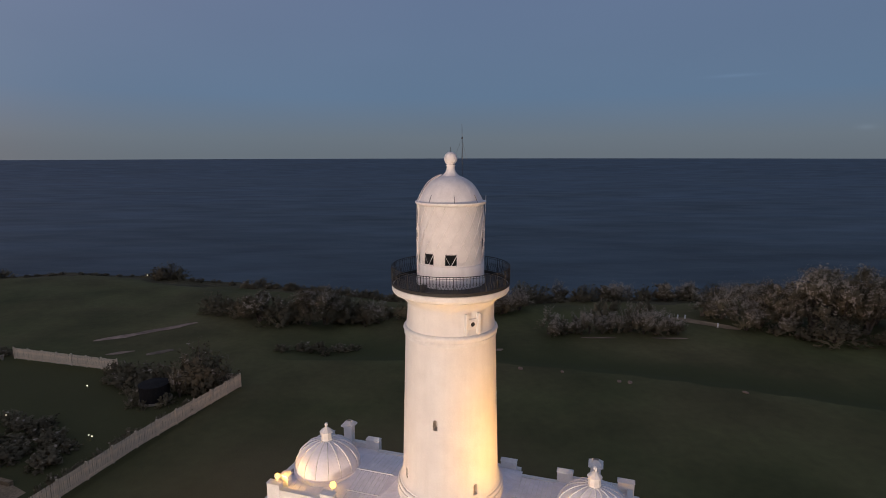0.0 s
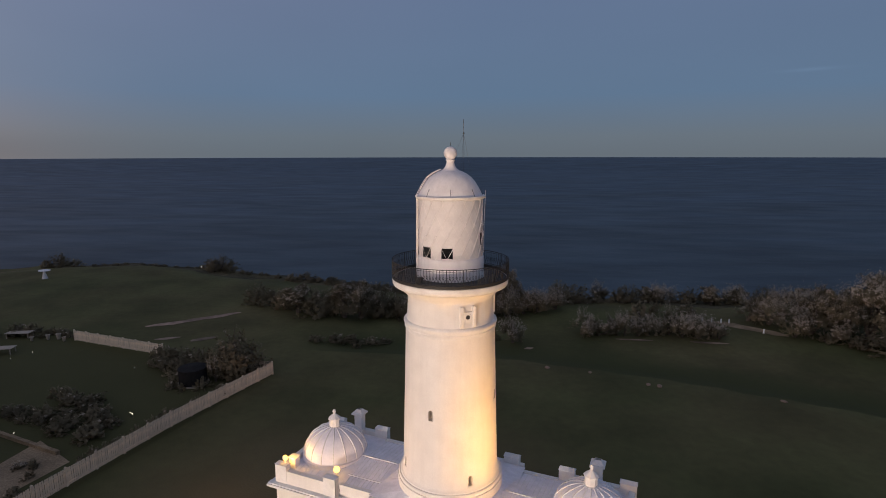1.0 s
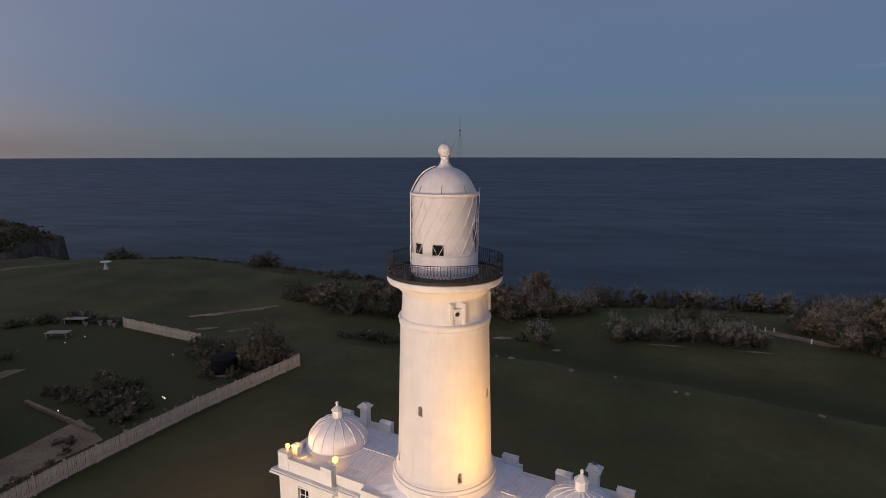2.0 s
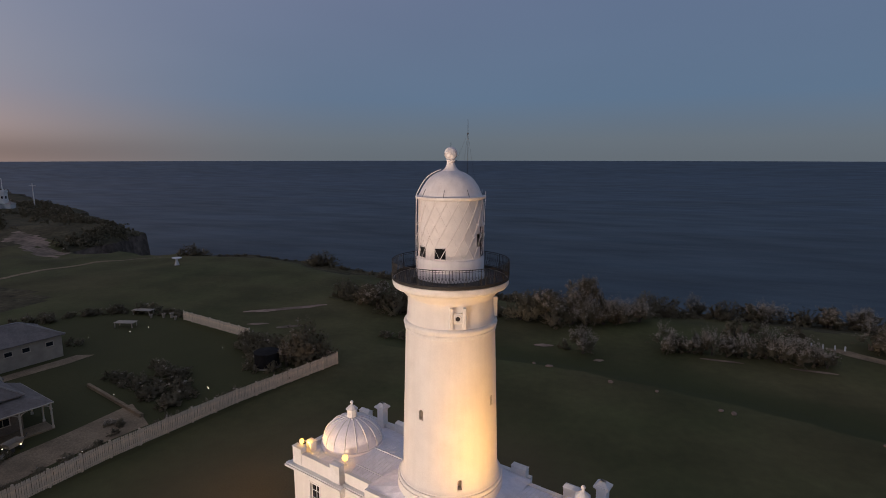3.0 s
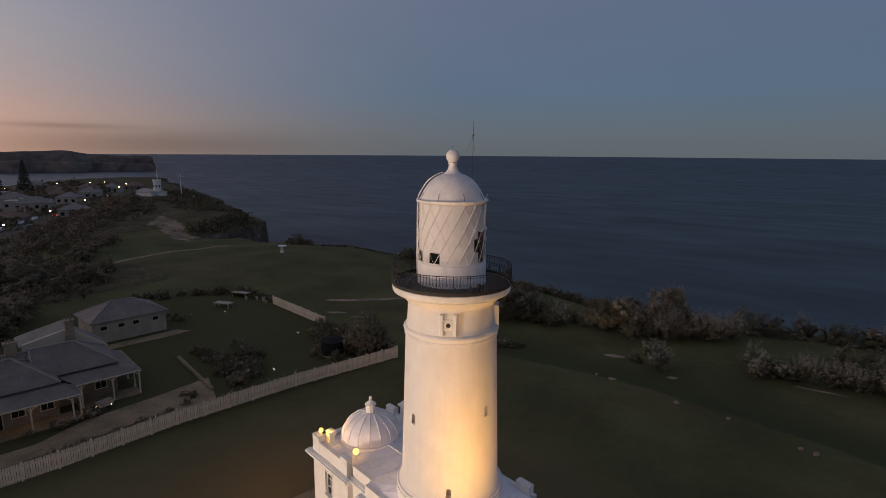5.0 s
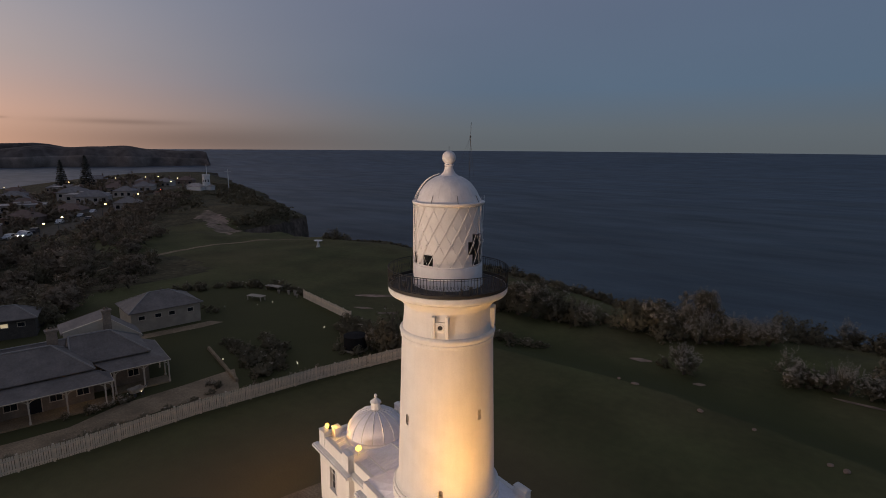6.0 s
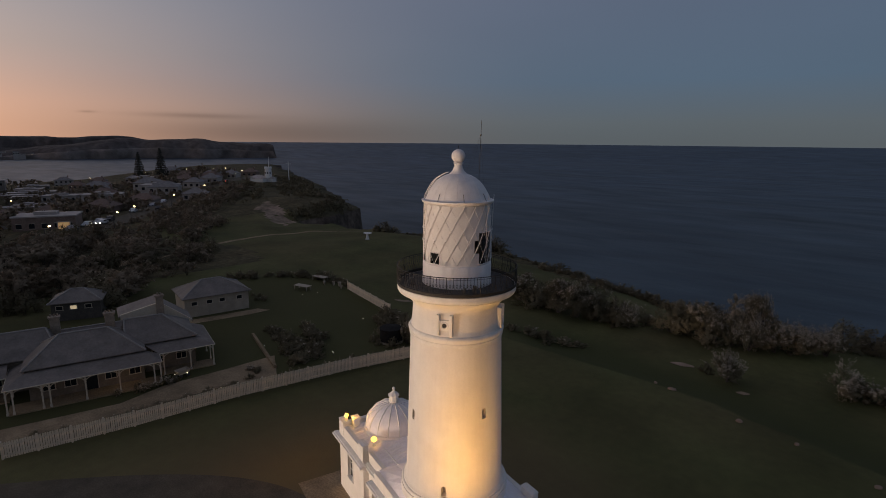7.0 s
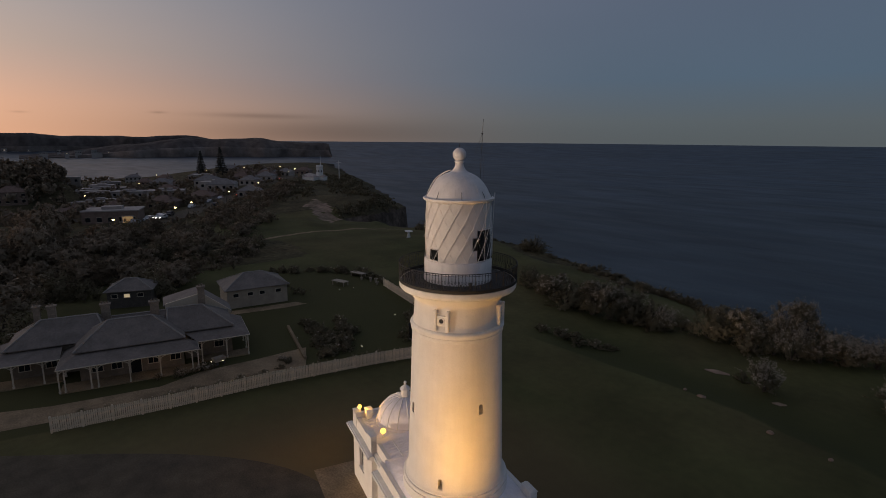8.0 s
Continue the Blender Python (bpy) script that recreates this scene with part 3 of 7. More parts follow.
def build_tower():
    t = thing("lighthouse_tower", SITE, "white rendered round lighthouse tower with a domed lantern, floodlit at dusk", "lighthouse")
    # shaft with its moulded foot; the window cells are left open
    zs = [14.95, 14.3, 13.4, 12.5] + [z for a, zc in SHAFT_WINDOWS for z in (zc - 0.33, zc + 0.33)] + [9.3, 8.4, 7.6]
    zs = sorted(set(zs), reverse=True)
    prof = [(shaft_radius(z), z) for z in zs if z > 7.3] + [(shaft_radius(z), z) for z in zs if z <= 7.3 and z > 6.5] + \
           [(2.885, 6.45), (2.90, 6.36), (2.93, 6.27), (2.975, 6.2), (3.02, 6.15), (3.02, 6.08), (3.10, 6.06), (3.14, 6.0), (3.14, 5.9), (3.10, 5.84), (3.17, 5.82), (3.17, 4.6)]

    def window_cell(a, z):
        for wa, wz in SHAFT_WINDOWS:
            if abs((a - wa + 180) % 360 - 180) < 3.2 and abs(z - wz) < 0.33:
                return True
        return False
    part("shaft", lathe(prof, SHAFT_SEG, skip=window_cell), M_RENDER, t)
    part("torus_moulding", lathe([(2.55, 15.58), (2.62, 15.56), (2.685, 15.5), (2.71, 15.42), (2.69, 15.34), (2.64, 15.27), (2.64, 15.2), (2.66, 15.18), (2.655, 15.1), (2.60, 15.06), (2.59, 14.95)], 96), M_TRIM, t)
    # neck: the ring of the drum below the gallery
    part("neck", lathe([(2.56, 15.56), (2.50, 15.9), (2.46, 16.5), (2.45, 16.85), (2.50, 16.96), (2.60, 17.08), (2.74, 17.22), (2.88, 17.34), (3.02, 17.44), (3.05, 17.5), (3.22, 17.52)], 96), M_RENDER, t)
    for a, zc in SHAFT_WINDOWS:
        w = thing("window", Matrix.Identity(4), "", "")
        w.parent = t
        for k in list(w.keys()):
            del w[k]
        r = shaft_radius(zc)
        foot = polar(r + 0.005, a, zc - 0.31)
        w.matrix_basis = Matrix.LocRotScale(foot, Euler((radians(-1.7), 0, radians(a))), None)
        part("window_frame", arched_frame(0.26, 0.60, 0.075, 0.05), M_RENDER, w)
        part("reveal", niche(0.26, 0.60, 0.42), [M_NICHE, M_SHUTTER], w, "grey shutter in a deep reveal")
    # round-holed stone panels round the neck
    for k in range(3):
        a = 44.0 + 90 * k
        p = thing("oculus_panel", Matrix.Identity(4), "", "")
        for key in list(p.keys()):
            del p[key]
        p.parent = t
        p.matrix_basis = Matrix.LocRotScale(polar(2.50, a, 15.62), Euler((0, 0, radians(a))), None)
        for sx in (-1, 1):
            j = bmesh.new()
            box(j, sx * 0.36 - 0.09, sx * 0.36 + 0.09, -0.17, 0.25, 0.0, 1.16)
            part("jamb", bevelled(j, 0.02), M_TRIM, p)
        ring = bmesh.new()
        n = 24
        loops = []
        for rr, y, sq in ((0.275, 0.1, True), (0.275, -0.085, True), (0.22, -0.095, False), (0.20, -0.125, False), (0.14, -0.125, False), (0.125, -0.09, False), (0.12, 0.1, False)):
            loop = []
            for i in range(n):
                c, d = math.cos(2 * math.pi * i / n), math.sin(2 * math.pi * i / n)
                q = rr / max(abs(c), abs(d)) if sq else rr
                loop.append(ring.verts.new((q * c, y, 0.58 + q * d)))
            loops.append(loop)
        for l0, l1 in zip(loops, loops[1:]):
            for i in range(n):
                ring.faces.new((l0[i], l0[(i + 1) % n], l1[(i + 1) % n], l1[i]))
        bmesh.ops.recalc_face_normals(ring, faces=ring.faces[:])
        part("oculus_plate", ring, M_TRIM, p)
        hole = bmesh.new()
        box(hole, -0.12, 0.12, -0.075, -0.05, 0.46, 0.70)
        part("oculus", hole, M_DARK, p, "dark round hole", smooth=0)
    # gallery
    g = part("gallery", lathe([(3.05, 17.52), (3.22, 17.53), (3.27, 17.58), (3.31, 17.66), (3.315, 17.76), (3.315, 17.9), (3.27, 17.94), (3.2, 17.955)], 120), M_TRIM, t)
    part("deck", lathe([(3.2, 17.95), (1.7, 17.99)], 96), M_LEAD, g, "dark gallery deck")
    skirt = lathe([(3.27, 17.945), (3.34, 17.95), (3.345, 18.12), (3.31, 18.12), (3.31, 17.945)], 120)
    part("kerb_band", skirt, M_IRON, g, "dark iron band at the deck's edge")
    RR, Z0, Z1 = 3.33, 18.12, 18.98
    for z, r in ((Z1, 0.022), (Z1 - 0.10, 0.011), (Z0 + 0.06, 0.014)):
        prof_ring = [(RR + r * math.cos(2 * math.pi * i / 8), z + r * math.sin(2 * math.pi * i / 8)) for i in range(9)]
        part("rail", lathe(prof_ring, 120), M_IRON, g)
    post = bmesh.new()
    tube(post, [(0, 0, Z0), (0, 0, Z1 + 0.01)], 0.019, 8)
    post_me = link_mesh("post", post, M_IRON)
    for k in range(24):
        part("post", post_me, None, g, m=Matrix.LocRotScale(polar(RR, 15 * k + 4, 0), Euler((0, 0, radians(15 * k + 4))), None))
    bal = bmesh.new()
    tube(bal, [(0, 0, Z0 + 0.36), (0, 0, Z1 - 0.02)], 0.012, 5)
    pts = []
    for i in range(13):
        f = math.pi * i / 12
        pts.append((0.088 * math.cos(f), 0, Z0 + 0.07 + 0.30 * math.sin(f)))
    tube(bal, pts, 0.011, 5)
    pts = [(0.05 * math.cos(2 * math.pi * i / 10), 0, Z0 + 0.44 + 0.06 * math.sin(2 * math.pi * i / 10)) for i in range(11)]
    tube(bal, pts, 0.009, 4)
    bal_me = link_mesh("baluster", bal, M_IRON)
    for k in range(120):
        a = 3 * k + 1.0
        part("baluster", bal_me, None, g, m=Matrix.LocRotScale(polar(RR, a, 0), Euler((0, 0, radians(a))), None))
    # small fittings on the deck: junction box, dish and a coil
    for a, r, s in ((76, 2.95, (0.18, 0.1, 0.30)), (66, 3.05, (0.10, 0.10, 0.22)), (-18, 2.5, (0.3, 0.2, 0.14))):
        f = bmesh.new()
        box(f, -s[0] / 2, s[0] / 2, -s[1] / 2, s[1] / 2, 17.96, 17.96 + s[2] + 0.2)
        part("deck_box", bevelled(f, 0.02), M_HOUSING, g, m=Matrix.LocRotScale(polar(r, a, 0), Euler((0, 0, radians(a))), None))


LANTERN_OPEN = [(17, 9, 19.26, 19.86), (-23, 9, 19.26, 19.86), (-63, 9, 19.26, 19.86),
                (117, 19, 19.26, 20.95), (117, 29, 19.82, 20.50)]      # middle angle, half width, foot, head


def lantern_radius(z):
    return 1.865 - (z - 18.6) * 0.018


DOME = [(1.80, 22.56), (1.75, 22.68), (1.65, 22.88), (1.52, 23.12), (1.36, 23.36), (1.16, 23.58), (0.93, 23.75), (0.68, 23.88), (0.42, 23.97), (0.3, 24.0)]


def build_lantern():
    t = thing("lighthouse_lantern", SITE, "white domed lantern with diagonal glazing bars and drawn blinds", "lantern house")
    part("base_wall", lathe([(1.93, 17.97), (1.93, 18.25), (1.90, 18.32), (1.90, 19.12), (1.87, 19.16), (1.80, 19.2)], 96), M_LANTERN, t)
    # blinds behind the glass, open where panes show dark
    zs = [19.15, 19.28, 19.30, 19.6, 19.85, 19.88, 20.2, 20.55, 20.95, 21.4, 21.9, 22.45]

    def open_cell(a, z):
        return any(abs((a - c + 180) % 360 - 180) < h and z0 < z < z1 for c, h, z0, z1 in LANTERN_OPEN)
    part("blind", lathe([(lantern_radius(z) - 0.03, z) for z in zs], 180, skip=open_cell), M_BLIND, t, "drawn white blinds")
    for c, h, z0, z1 in LANTERN_OPEN[:4]:
        zz = [z0 - 0.02, z1 + 0.02]
        part("pane", lathe([(lantern_radius(z) - 0.012, z) for z in zz], 16, c - h - 1, c + h + 1), M_PANE, t, "clear dark pane")
        for zb in (z0, z1):
            part("pane_edge", lathe([(lantern_radius(zb) + 0.004 + 0.018 * math.cos(q), zb + 0.018 * math.sin(q)) for q in np.linspace(0, 2 * math.pi, 7)], 16, c - h, c + h), M_LANTERN, t)
    part("optic", lathe([(0.01, 18.0), (1.15, 18.0), (1.15, 18.9), (0.75, 19.3), (0.85, 20.2), (0.75, 21.1), (0.01, 21.3)], 32), M_DARK, t, "dark lens drum inside")
    # helical glazing bars, two families, that meet in a row of joints at the foot
    n, pitch = 18, 16.7
    for s in (1, -1):
        for k in range(n):
            b = bmesh.new()
            pts = []
            for i in range(15):
                z = 19.22 + (22.42 - 19.22) * i / 14
                pts.append(polar(lantern_radius(z) + (0.012 if s > 0 else -0.006), k * 360 / n + 17 + s * pitch * (z - 19.22), z))
            tube(b, pts, 0.019 if s > 0 else 0.009, 5)
            part("glazing_bar", b, M_LANTERN, t)
    # grab handles where the bars cross
    h = bmesh.new()
    tube(h, [(-0.03, 0, -0.10), (-0.03, -0.065, -0.08), (0.03, -0.065, 0.08), (0.03, 0, 0.10)], 0.016, 5)
    h_me = link_mesh("grab_handle", h, M_LANTERN)
    for z in (20.42, 21.0):
        for k in range(n):
            a = k * 20 + 17 + pitch * (z - 19.22)
            part("grab_handle", h_me, None, t, m=Matrix.LocRotScale(polar(lantern_radius(z) + 0.02, a, z), Euler((0, radians(28), radians(a))), None))
    # gutter ring and dome
    part("gutter", lathe([(1.78, 22.38), (1.86, 22.40), (1.95, 22.46), (1.975, 22.52), (1.975, 22.57), (1.94, 22.585), (1.82, 22.585), (1.78, 22.60)], 96), M_LANTERN, t)
    dome = DOME
    d = part("dome", lathe(dome, 96), M_LANTERN, t)
    part("finial", lathe([(0.52, 23.92), (0.44, 23.99), (0.36, 24.06), (0.29, 24.16), (0.235, 24.3), (0.215, 24.42), (0.235, 24.47), (0.27, 24.49), (0.27, 24.53), (0.2, 24.56), (0.05, 24.58)], 40), M_LANTERN, t)
    b = bmesh.new()
    ball(b, (0, 0, 24.88), 0.37, 36, 22)
    part("ball", b, M_LANTERN, t)
    b = bmesh.new()
    tube(b, [(0, 0, 25.24), (0, 0, 25.48)], 0.012, 5)
    part("lightning_rod", b, M_IRON, t)
    for k in range(8):
        a = 23 + 45 * k
        b = bmesh.new()
        tube(b, [polar(1.84, a, 22.56), polar(1.74, a, 22.76), polar(1.63, a, 22.97)], 0.014, 5)
        part("dome_vent_rod", b, M_HOUSING, d)
    for k in range(16):
        a = 11.5 + 22.5 * k
        b = bmesh.new()
        pts = [polar(r + 0.004, a, z + 0.004) for r, z in DOME[:8]]
        tube(b, pts, 0.004, 4)
        part("dome_seam", b, M_LANTERN, d)
    # maintenance ladder that follows the dome, and rails down the wall
    lad = bmesh.new()
    for off in (-3.5, 3.5):
        pts = [polar(r + 0.13, -50 + off * 1.8 / max(0.7, r), z + 0.05) for r, z in DOME[:9]]
        tube(lad, [polar(1.96, -50 + off, 18.3), polar(1.97, -50 + off, 19.2), polar(1.95, -50 + off, 21.2)] + pts, 0.020, 5)
    for z in np.arange(18.5, 22.5, 0.3):
        tube(lad, [polar(1.96, -53.5, z), polar(1.96, -46.5, z)], 0.012, 4)
    part("ladder", lad, M_LANTERN, t, "curved white maintenance ladder")
    for a in (-160, 112, 150, 200):
        b = bmesh.new()
        tube(b, [polar(1.97, a, 22.85), polar(1.95, a, 22.4), polar(1.90, a, 21.0), polar(1.90, a, 19.3)], 0.016, 5)
        part("down_rod", b, M_LANTERN, t)
    # whip antenna on a bracket behind the ball, with stays
    mast = bmesh.new()
    tube(mast, [(0.36, 1.12, 23.55), (0.36, 1.15, 25.0), (0.27, 1.28, 26.77)], 0.013, 6)
    an = part("antenna", mast, M_HOUSING, t, "thin grey whip antenna")
    for e in ((-0.45, 0.75, 23.9), (0.9, 1.05, 23.45), (0.45, 0.5, 23.95)):
        b = bmesh.new()
        tube(b, [(0.31, 1.21, 26.0), e], 0.005, 4)
        part("stay", b, M_HOUSING, an)
    b = bmesh.new()
    ball(b, (0.31, 1.21, 26.0), 0.055, 8, 6)
    part("clamp", b, M_HOUSING, an)


def roof_frustum(bm, outer, inner, z0, z1):
    a = [bm.verts.new((x, y, z0)) for x, y in outer]
    b = [bm.verts.new((x, y, z1)) for x, y in inner]
    for i in range(len(a)):
        j = (i + 1) % len(a)
        bm.faces.new((a[i], a[j], b[j], b[i]))
    return bm


def wall_with_holes(x0, x1, z0, z1, holes, thick, arch=False):
    """A wall in x and z, its outer face at y = 0 and thickness towards +y, with rectangular holes (x0, x1, z0, z1)."""
    xs = sorted({x0, x1, *[h[0] for h in holes], *[h[1] for h in holes]})
    zs = sorted({z0, z1, *[h[2] for h in holes], *[h[3] for h in holes]})
    bm = bmesh.new()
    for xa, xb in zip(xs, xs[1:]):
        for za, zb in zip(zs, zs[1:]):
            cx, cz = (xa + xb) / 2, (za + zb) / 2
            if any(h[0] < cx < h[1] and h[2] < cz < h[3] for h in holes):
                continue
            box(bm, xa, xb, 0, thick, za, zb)
    bmesh.ops.remove_doubles(bm, verts=bm.verts[:], dist=1e-4)
    seen = {}
    for f in bm.faces:
        key = tuple(round(c, 3) for c in f.calc_center_median())
        seen.setdefault(key, []).append(f)
    bmesh.ops.delete(bm, geom=[f for fs in seen.values() if len(fs) > 1 for f in fs], context="FACES")
    return bm


PAV, MID, BAY = (6.1, 10.6, 3.4), (6.1, 3.0), (3.75, 3.62)        # pavilion: inner and outer end, half depth; link: half length, half depth; centre bay


def sash_window(parent, x, y, z0, w, h, turn):
    win = new("window")
    win.parent = parent
    win.matrix_basis = Matrix.LocRotScale((x, y, z0), Euler((0, 0, radians(turn))), None)
    fr = bmesh.new()
    for x0, x1, za, zb in ((-w / 2 - 0.09, -w / 2, -0.02, h + 0.09), (w / 2, w / 2 + 0.09, -0.02, h + 0.09), (-w / 2, w / 2, h, h + 0.09)):
        box(fr, x0, x1, -0.04, 0.12, za, zb)
    part("window_frame", fr, M_TRIM, win)
    s = bmesh.new()
    box(s, -w / 2 - 0.14, w / 2 + 0.14, -0.10, 0.14, -0.09, -0.02)
    part("window_sill", bevelled(s, 0.01), M_TRIM, win)
    for x0 in (-w / 2, 0.0):
        for k in range(3):
            p = bmesh.new()
            box(p, x0 + 0.02, x0 + w / 2 - 0.02, 0.16, 0.175, h * k / 3 + 0.02, h * (k + 1) / 3 - 0.02)
            part("pane", p, M_WINDOW, win, smooth=0)
    b = bmesh.new()
    for k in range(4):
        box(b, -w / 2, w / 2, 0.14, 0.20, h * k / 3 - 0.02, h * k / 3 + 0.02)
    for x0 in (-w / 2 + 0.02, 0, w / 2 - 0.02):
        box(b, x0 - 0.02, x0 + 0.02, 0.135, 0.205, 0, h)
    part("sash_bars", b, M_TRIM, win)
    back = bmesh.new()
    box(back, -w / 2 - 0.1, w / 2 + 0.1, 0.3, 0.34, -0.1, h + 0.1)
    part("dark_room", back, M_DARK, win, "dark unlit room behind")
    return win


def cornice_run(parent, x0, x1, y, sign, z, deep=0.42, m=None):
    """One stepped moulding along x; y: the wall's face; sign: the way it projects."""
    steps_ = ((-0.34, 0.08), (-0.22, 0.08), (-0.22, 0.2), (-0.1, 0.2), (-0.1, deep), (0.04, deep), (0.04, deep - 0.12), (0.10, deep - 0.12))
    outline = [(-0.02, z - 0.34)] + [(d, z + dz) for dz, d in steps_] + [(-0.02, z + 0.10)]
    bm = bmesh.new()
    ends = [[bm.verts.new((x, y + sign * d, zz)) for d, zz in outline] for x in (x0, x1)]
    n = len(outline)
    for i in range(n):
        j = (i + 1) % n
        bm.faces.new((ends[0][i], ends[0][j], ends[1][j], ends[1][i]))
    bm.faces.new(ends[0])
    bm.faces.new(ends[1][::-1])
    bmesh.ops.recalc_face_normals(bm, faces=bm.faces[:])
    return part("cornice", bm, M_TRIM, parent, smooth=0, m=m)


def parapet_block(parent, x, y, w, d, z0, z1, peak=0.12):
    bm = bmesh.new()
    box(bm, x - w / 2, x + w / 2, y - d / 2, y + d / 2, z0, z1)
    v = [bm.verts.new(c) for c in ((x - w / 2 - 0.04, y - d / 2 - 0.04, z1), (x + w / 2 + 0.04, y - d / 2 - 0.04, z1), (x + w / 2 + 0.04, y + d / 2 + 0.04, z1), (x - w / 2 - 0.04, y + d / 2 + 0.04, z1),
                                    (x - w / 2 + 0.05, y, z1 + peak), (x + w / 2 - 0.05, y, z1 + peak))]
    for q in ((0, 1, 5, 4), (2, 3, 4, 5), (1, 2, 5), (3, 0, 4), (3, 2, 1, 0)):
        bm.faces.new([v[i] for i in q])
    return part("parapet_block", bm, M_TRIM, parent, smooth=0)


def build_base():
    t = thing("lighthouse_building", SITE, "white single-storey stone wings with two ribbed domes round the tower's foot", "building")
    x0, x1, hd = PAV
    # walls
    for s in (-1, 1):
        hole = (-8.95, -8.05, 1.75, 3.45) if s < 0 else (8.05, 8.95, 1.75, 3.45)
        a, b = sorted((s * x0, s * x1))
        w = wall_with_holes(a, b, -0.2, 4.05, [hole], 0.4)
        part("wall", w, M_RENDER, t, smooth=0, m=pose(0, -hd, 0))
        sash_window(t, s * 8.5, -hd, 1.75, 0.9, 1.7, 0)
        back = bmesh.new()
        box(back, a, b, hd - 0.4, hd, -0.2, 4.05)
        part("wall", back, M_RENDER, t, smooth=0)
        for x in (s * x1, s * x0):
            e = bmesh.new()
            p, q = sorted((x, x - s * 0.4 if x == s * x1 else x + s * 0.4))
            box(e, p, q, -hd + 0.4, hd - 0.4, -0.2, 4.05)
            part("wall", e, M_RENDER, t, smooth=0)
        # cornice round the pavilion
        cornice_run(t, a - 0.42, b + 0.42, -hd, -1, 4.22)
        cornice_run(t, a - 0.42, b + 0.42, hd, 1, 4.22)
        cornice_run(t, -hd, hd, 0, 1, 4.222, m=pose(s * x1, 0, 0, 0, 0, -90 if s > 0 else 90))
        # parapet with taller dies
        for y in (-hd + 0.02, hd - 0.36):
            p = bmesh.new()
            box(p, a + 0.02, b - 0.02, y, y + 0.34, 4.05, 5.18)
            part("parapet", p, M_RENDER, t, smooth=0)
        p = bmesh.new()
        q, r = sorted((s * x1 - s * 0.02, s * x1 - s * 0.36))
        box(p, q, r, -hd + 0.36, hd - 0.36, 4.05, 5.18)
        part("parapet", p, M_RENDER, t, smooth=0)
        for x in (s * (x0 + 0.45), s * (x1 - 0.42)):
            parapet_block(t, x, -hd + 0.2, 0.86, 0.42, 4.32, 5.53, 0.03)
            parapet_block(t, x, hd - 0.2, 0.95, 0.46, 4.32, 5.55, 0.14)
        # roof of the pavilion, a drum and the ribbed dome
        r = bmesh.new()
        xi, xo, hip, yo = s * x0, s * (x1 - 0.35), s * (x1 - 2.2), hd - 0.35
        v = [r.verts.new(c) for c in ((xi, -yo, 4.86), (xo, -yo, 4.86), (xo, yo, 4.86), (xi, yo, 4.86), (xi, 0, 5.25), (hip, 0, 5.25))]
        for q in ((0, 1, 5, 4), (2, 3, 4, 5), (1, 2, 5)):
            r.faces.new([v[i] for i in q])
        bmesh.ops.recalc_face_normals(r, faces=r.faces[:])
        part("roof", r, M_ROOF, t, smooth=0)
        for k in range(9):
            x = a + 0.3 + k * (b - a - 0.9) / 8
            f = min(1.0, abs(xo - x) / 1.85)
            for sy in (-1, 1):
                rb = bmesh.new()
                tube(rb, [(x, sy * (yo - 0.02), 4.866), (x, sy * yo * (1 - f), 4.864 + 0.39 * f)], 0.016, 4)
                part("roof_seam", rb, M_ROOF, t)
        d = new("dome")
        d.parent = t
        d.matrix_basis = pose(s * 8.37, 0, 0)
        part("drum", lathe([(2.16, 4.9), (2.16, 5.22), (2.12, 5.26), (2.08, 5.28)], 48), M_ROOF, d)
        shell = [(2.06 * math.cos(f), 5.27 + 1.68 * math.sin(f)) for f in np.linspace(0, 1.40, 14)]
        part("shell", lathe(shell, 48), M_ROOF, d)
        for k in range(16):
            rb = bmesh.new()
            tube(rb, [polar(2.075 * math.cos(f), 22.5 * k + 8, 5.27 + 1.695 * math.sin(f)) for f in np.linspace(0, 1.40, 12)], 0.036, 5)
            part("rib", rb, M_TRIM, d)
        part("cupola", lathe([(0.44, 6.85), (0.44, 6.93), (0.36, 6.96), (0.34, 7.42), (0.42, 7.45), (0.42, 7.50), (0.28, 7.62), (0.13, 7.74), (0.08, 7.80), (0.075, 7.86), (0.11, 7.92), (0.12, 7.98), (0.08, 8.06), (0.01, 8.10)], 8), M_TRIM, d, smooth=0)
        # chimney
        ch = new("chimney")
        ch.parent = t
        ch.matrix_basis = pose(s * 8.37, 3.1, 0)
        b2 = bmesh.new()
        box(b2, -0.30, 0.30, -0.26, 0.26, 4.1, 6.28)
        part("chimney_shaft", bevelled(b2, 0.02), M_TRIM, ch)
        b2 = bmesh.new()
        for q, z0, z1 in ((0.06, 6.28, 6.36), (0.14, 6.36, 6.46), (0.08, 6.46, 6.52)):
            box(b2, -0.30 - q, 0.30 + q, -0.26 - q, 0.26 + q, z0, z1)
        roof_frustum(b2, [(-0.34, -0.3), (0.34, -0.3), (0.34, 0.3), (-0.34, 0.3)], [(-0.16, -0.12), (0.16, -0.12), (0.16, 0.12), (-0.16, 0.12)], 6.52, 6.72)
        part("cap", b2, M_TRIM, ch, smooth=0)
        # link wing between pavilion and the centre bay
        lx, ly = MID
        bx, by = BAY
        a2, b2x = sorted((s * bx, s * lx))
        arch = (s * 5.0 - 0.6, s * 5.0 + 0.6, -0.2, 2.85)
        part("wall", wall_with_holes(a2, b2x, -0.2, 4.05, [arch], 0.4), M_RENDER, t, smooth=0, m=pose(0, -ly, 0))
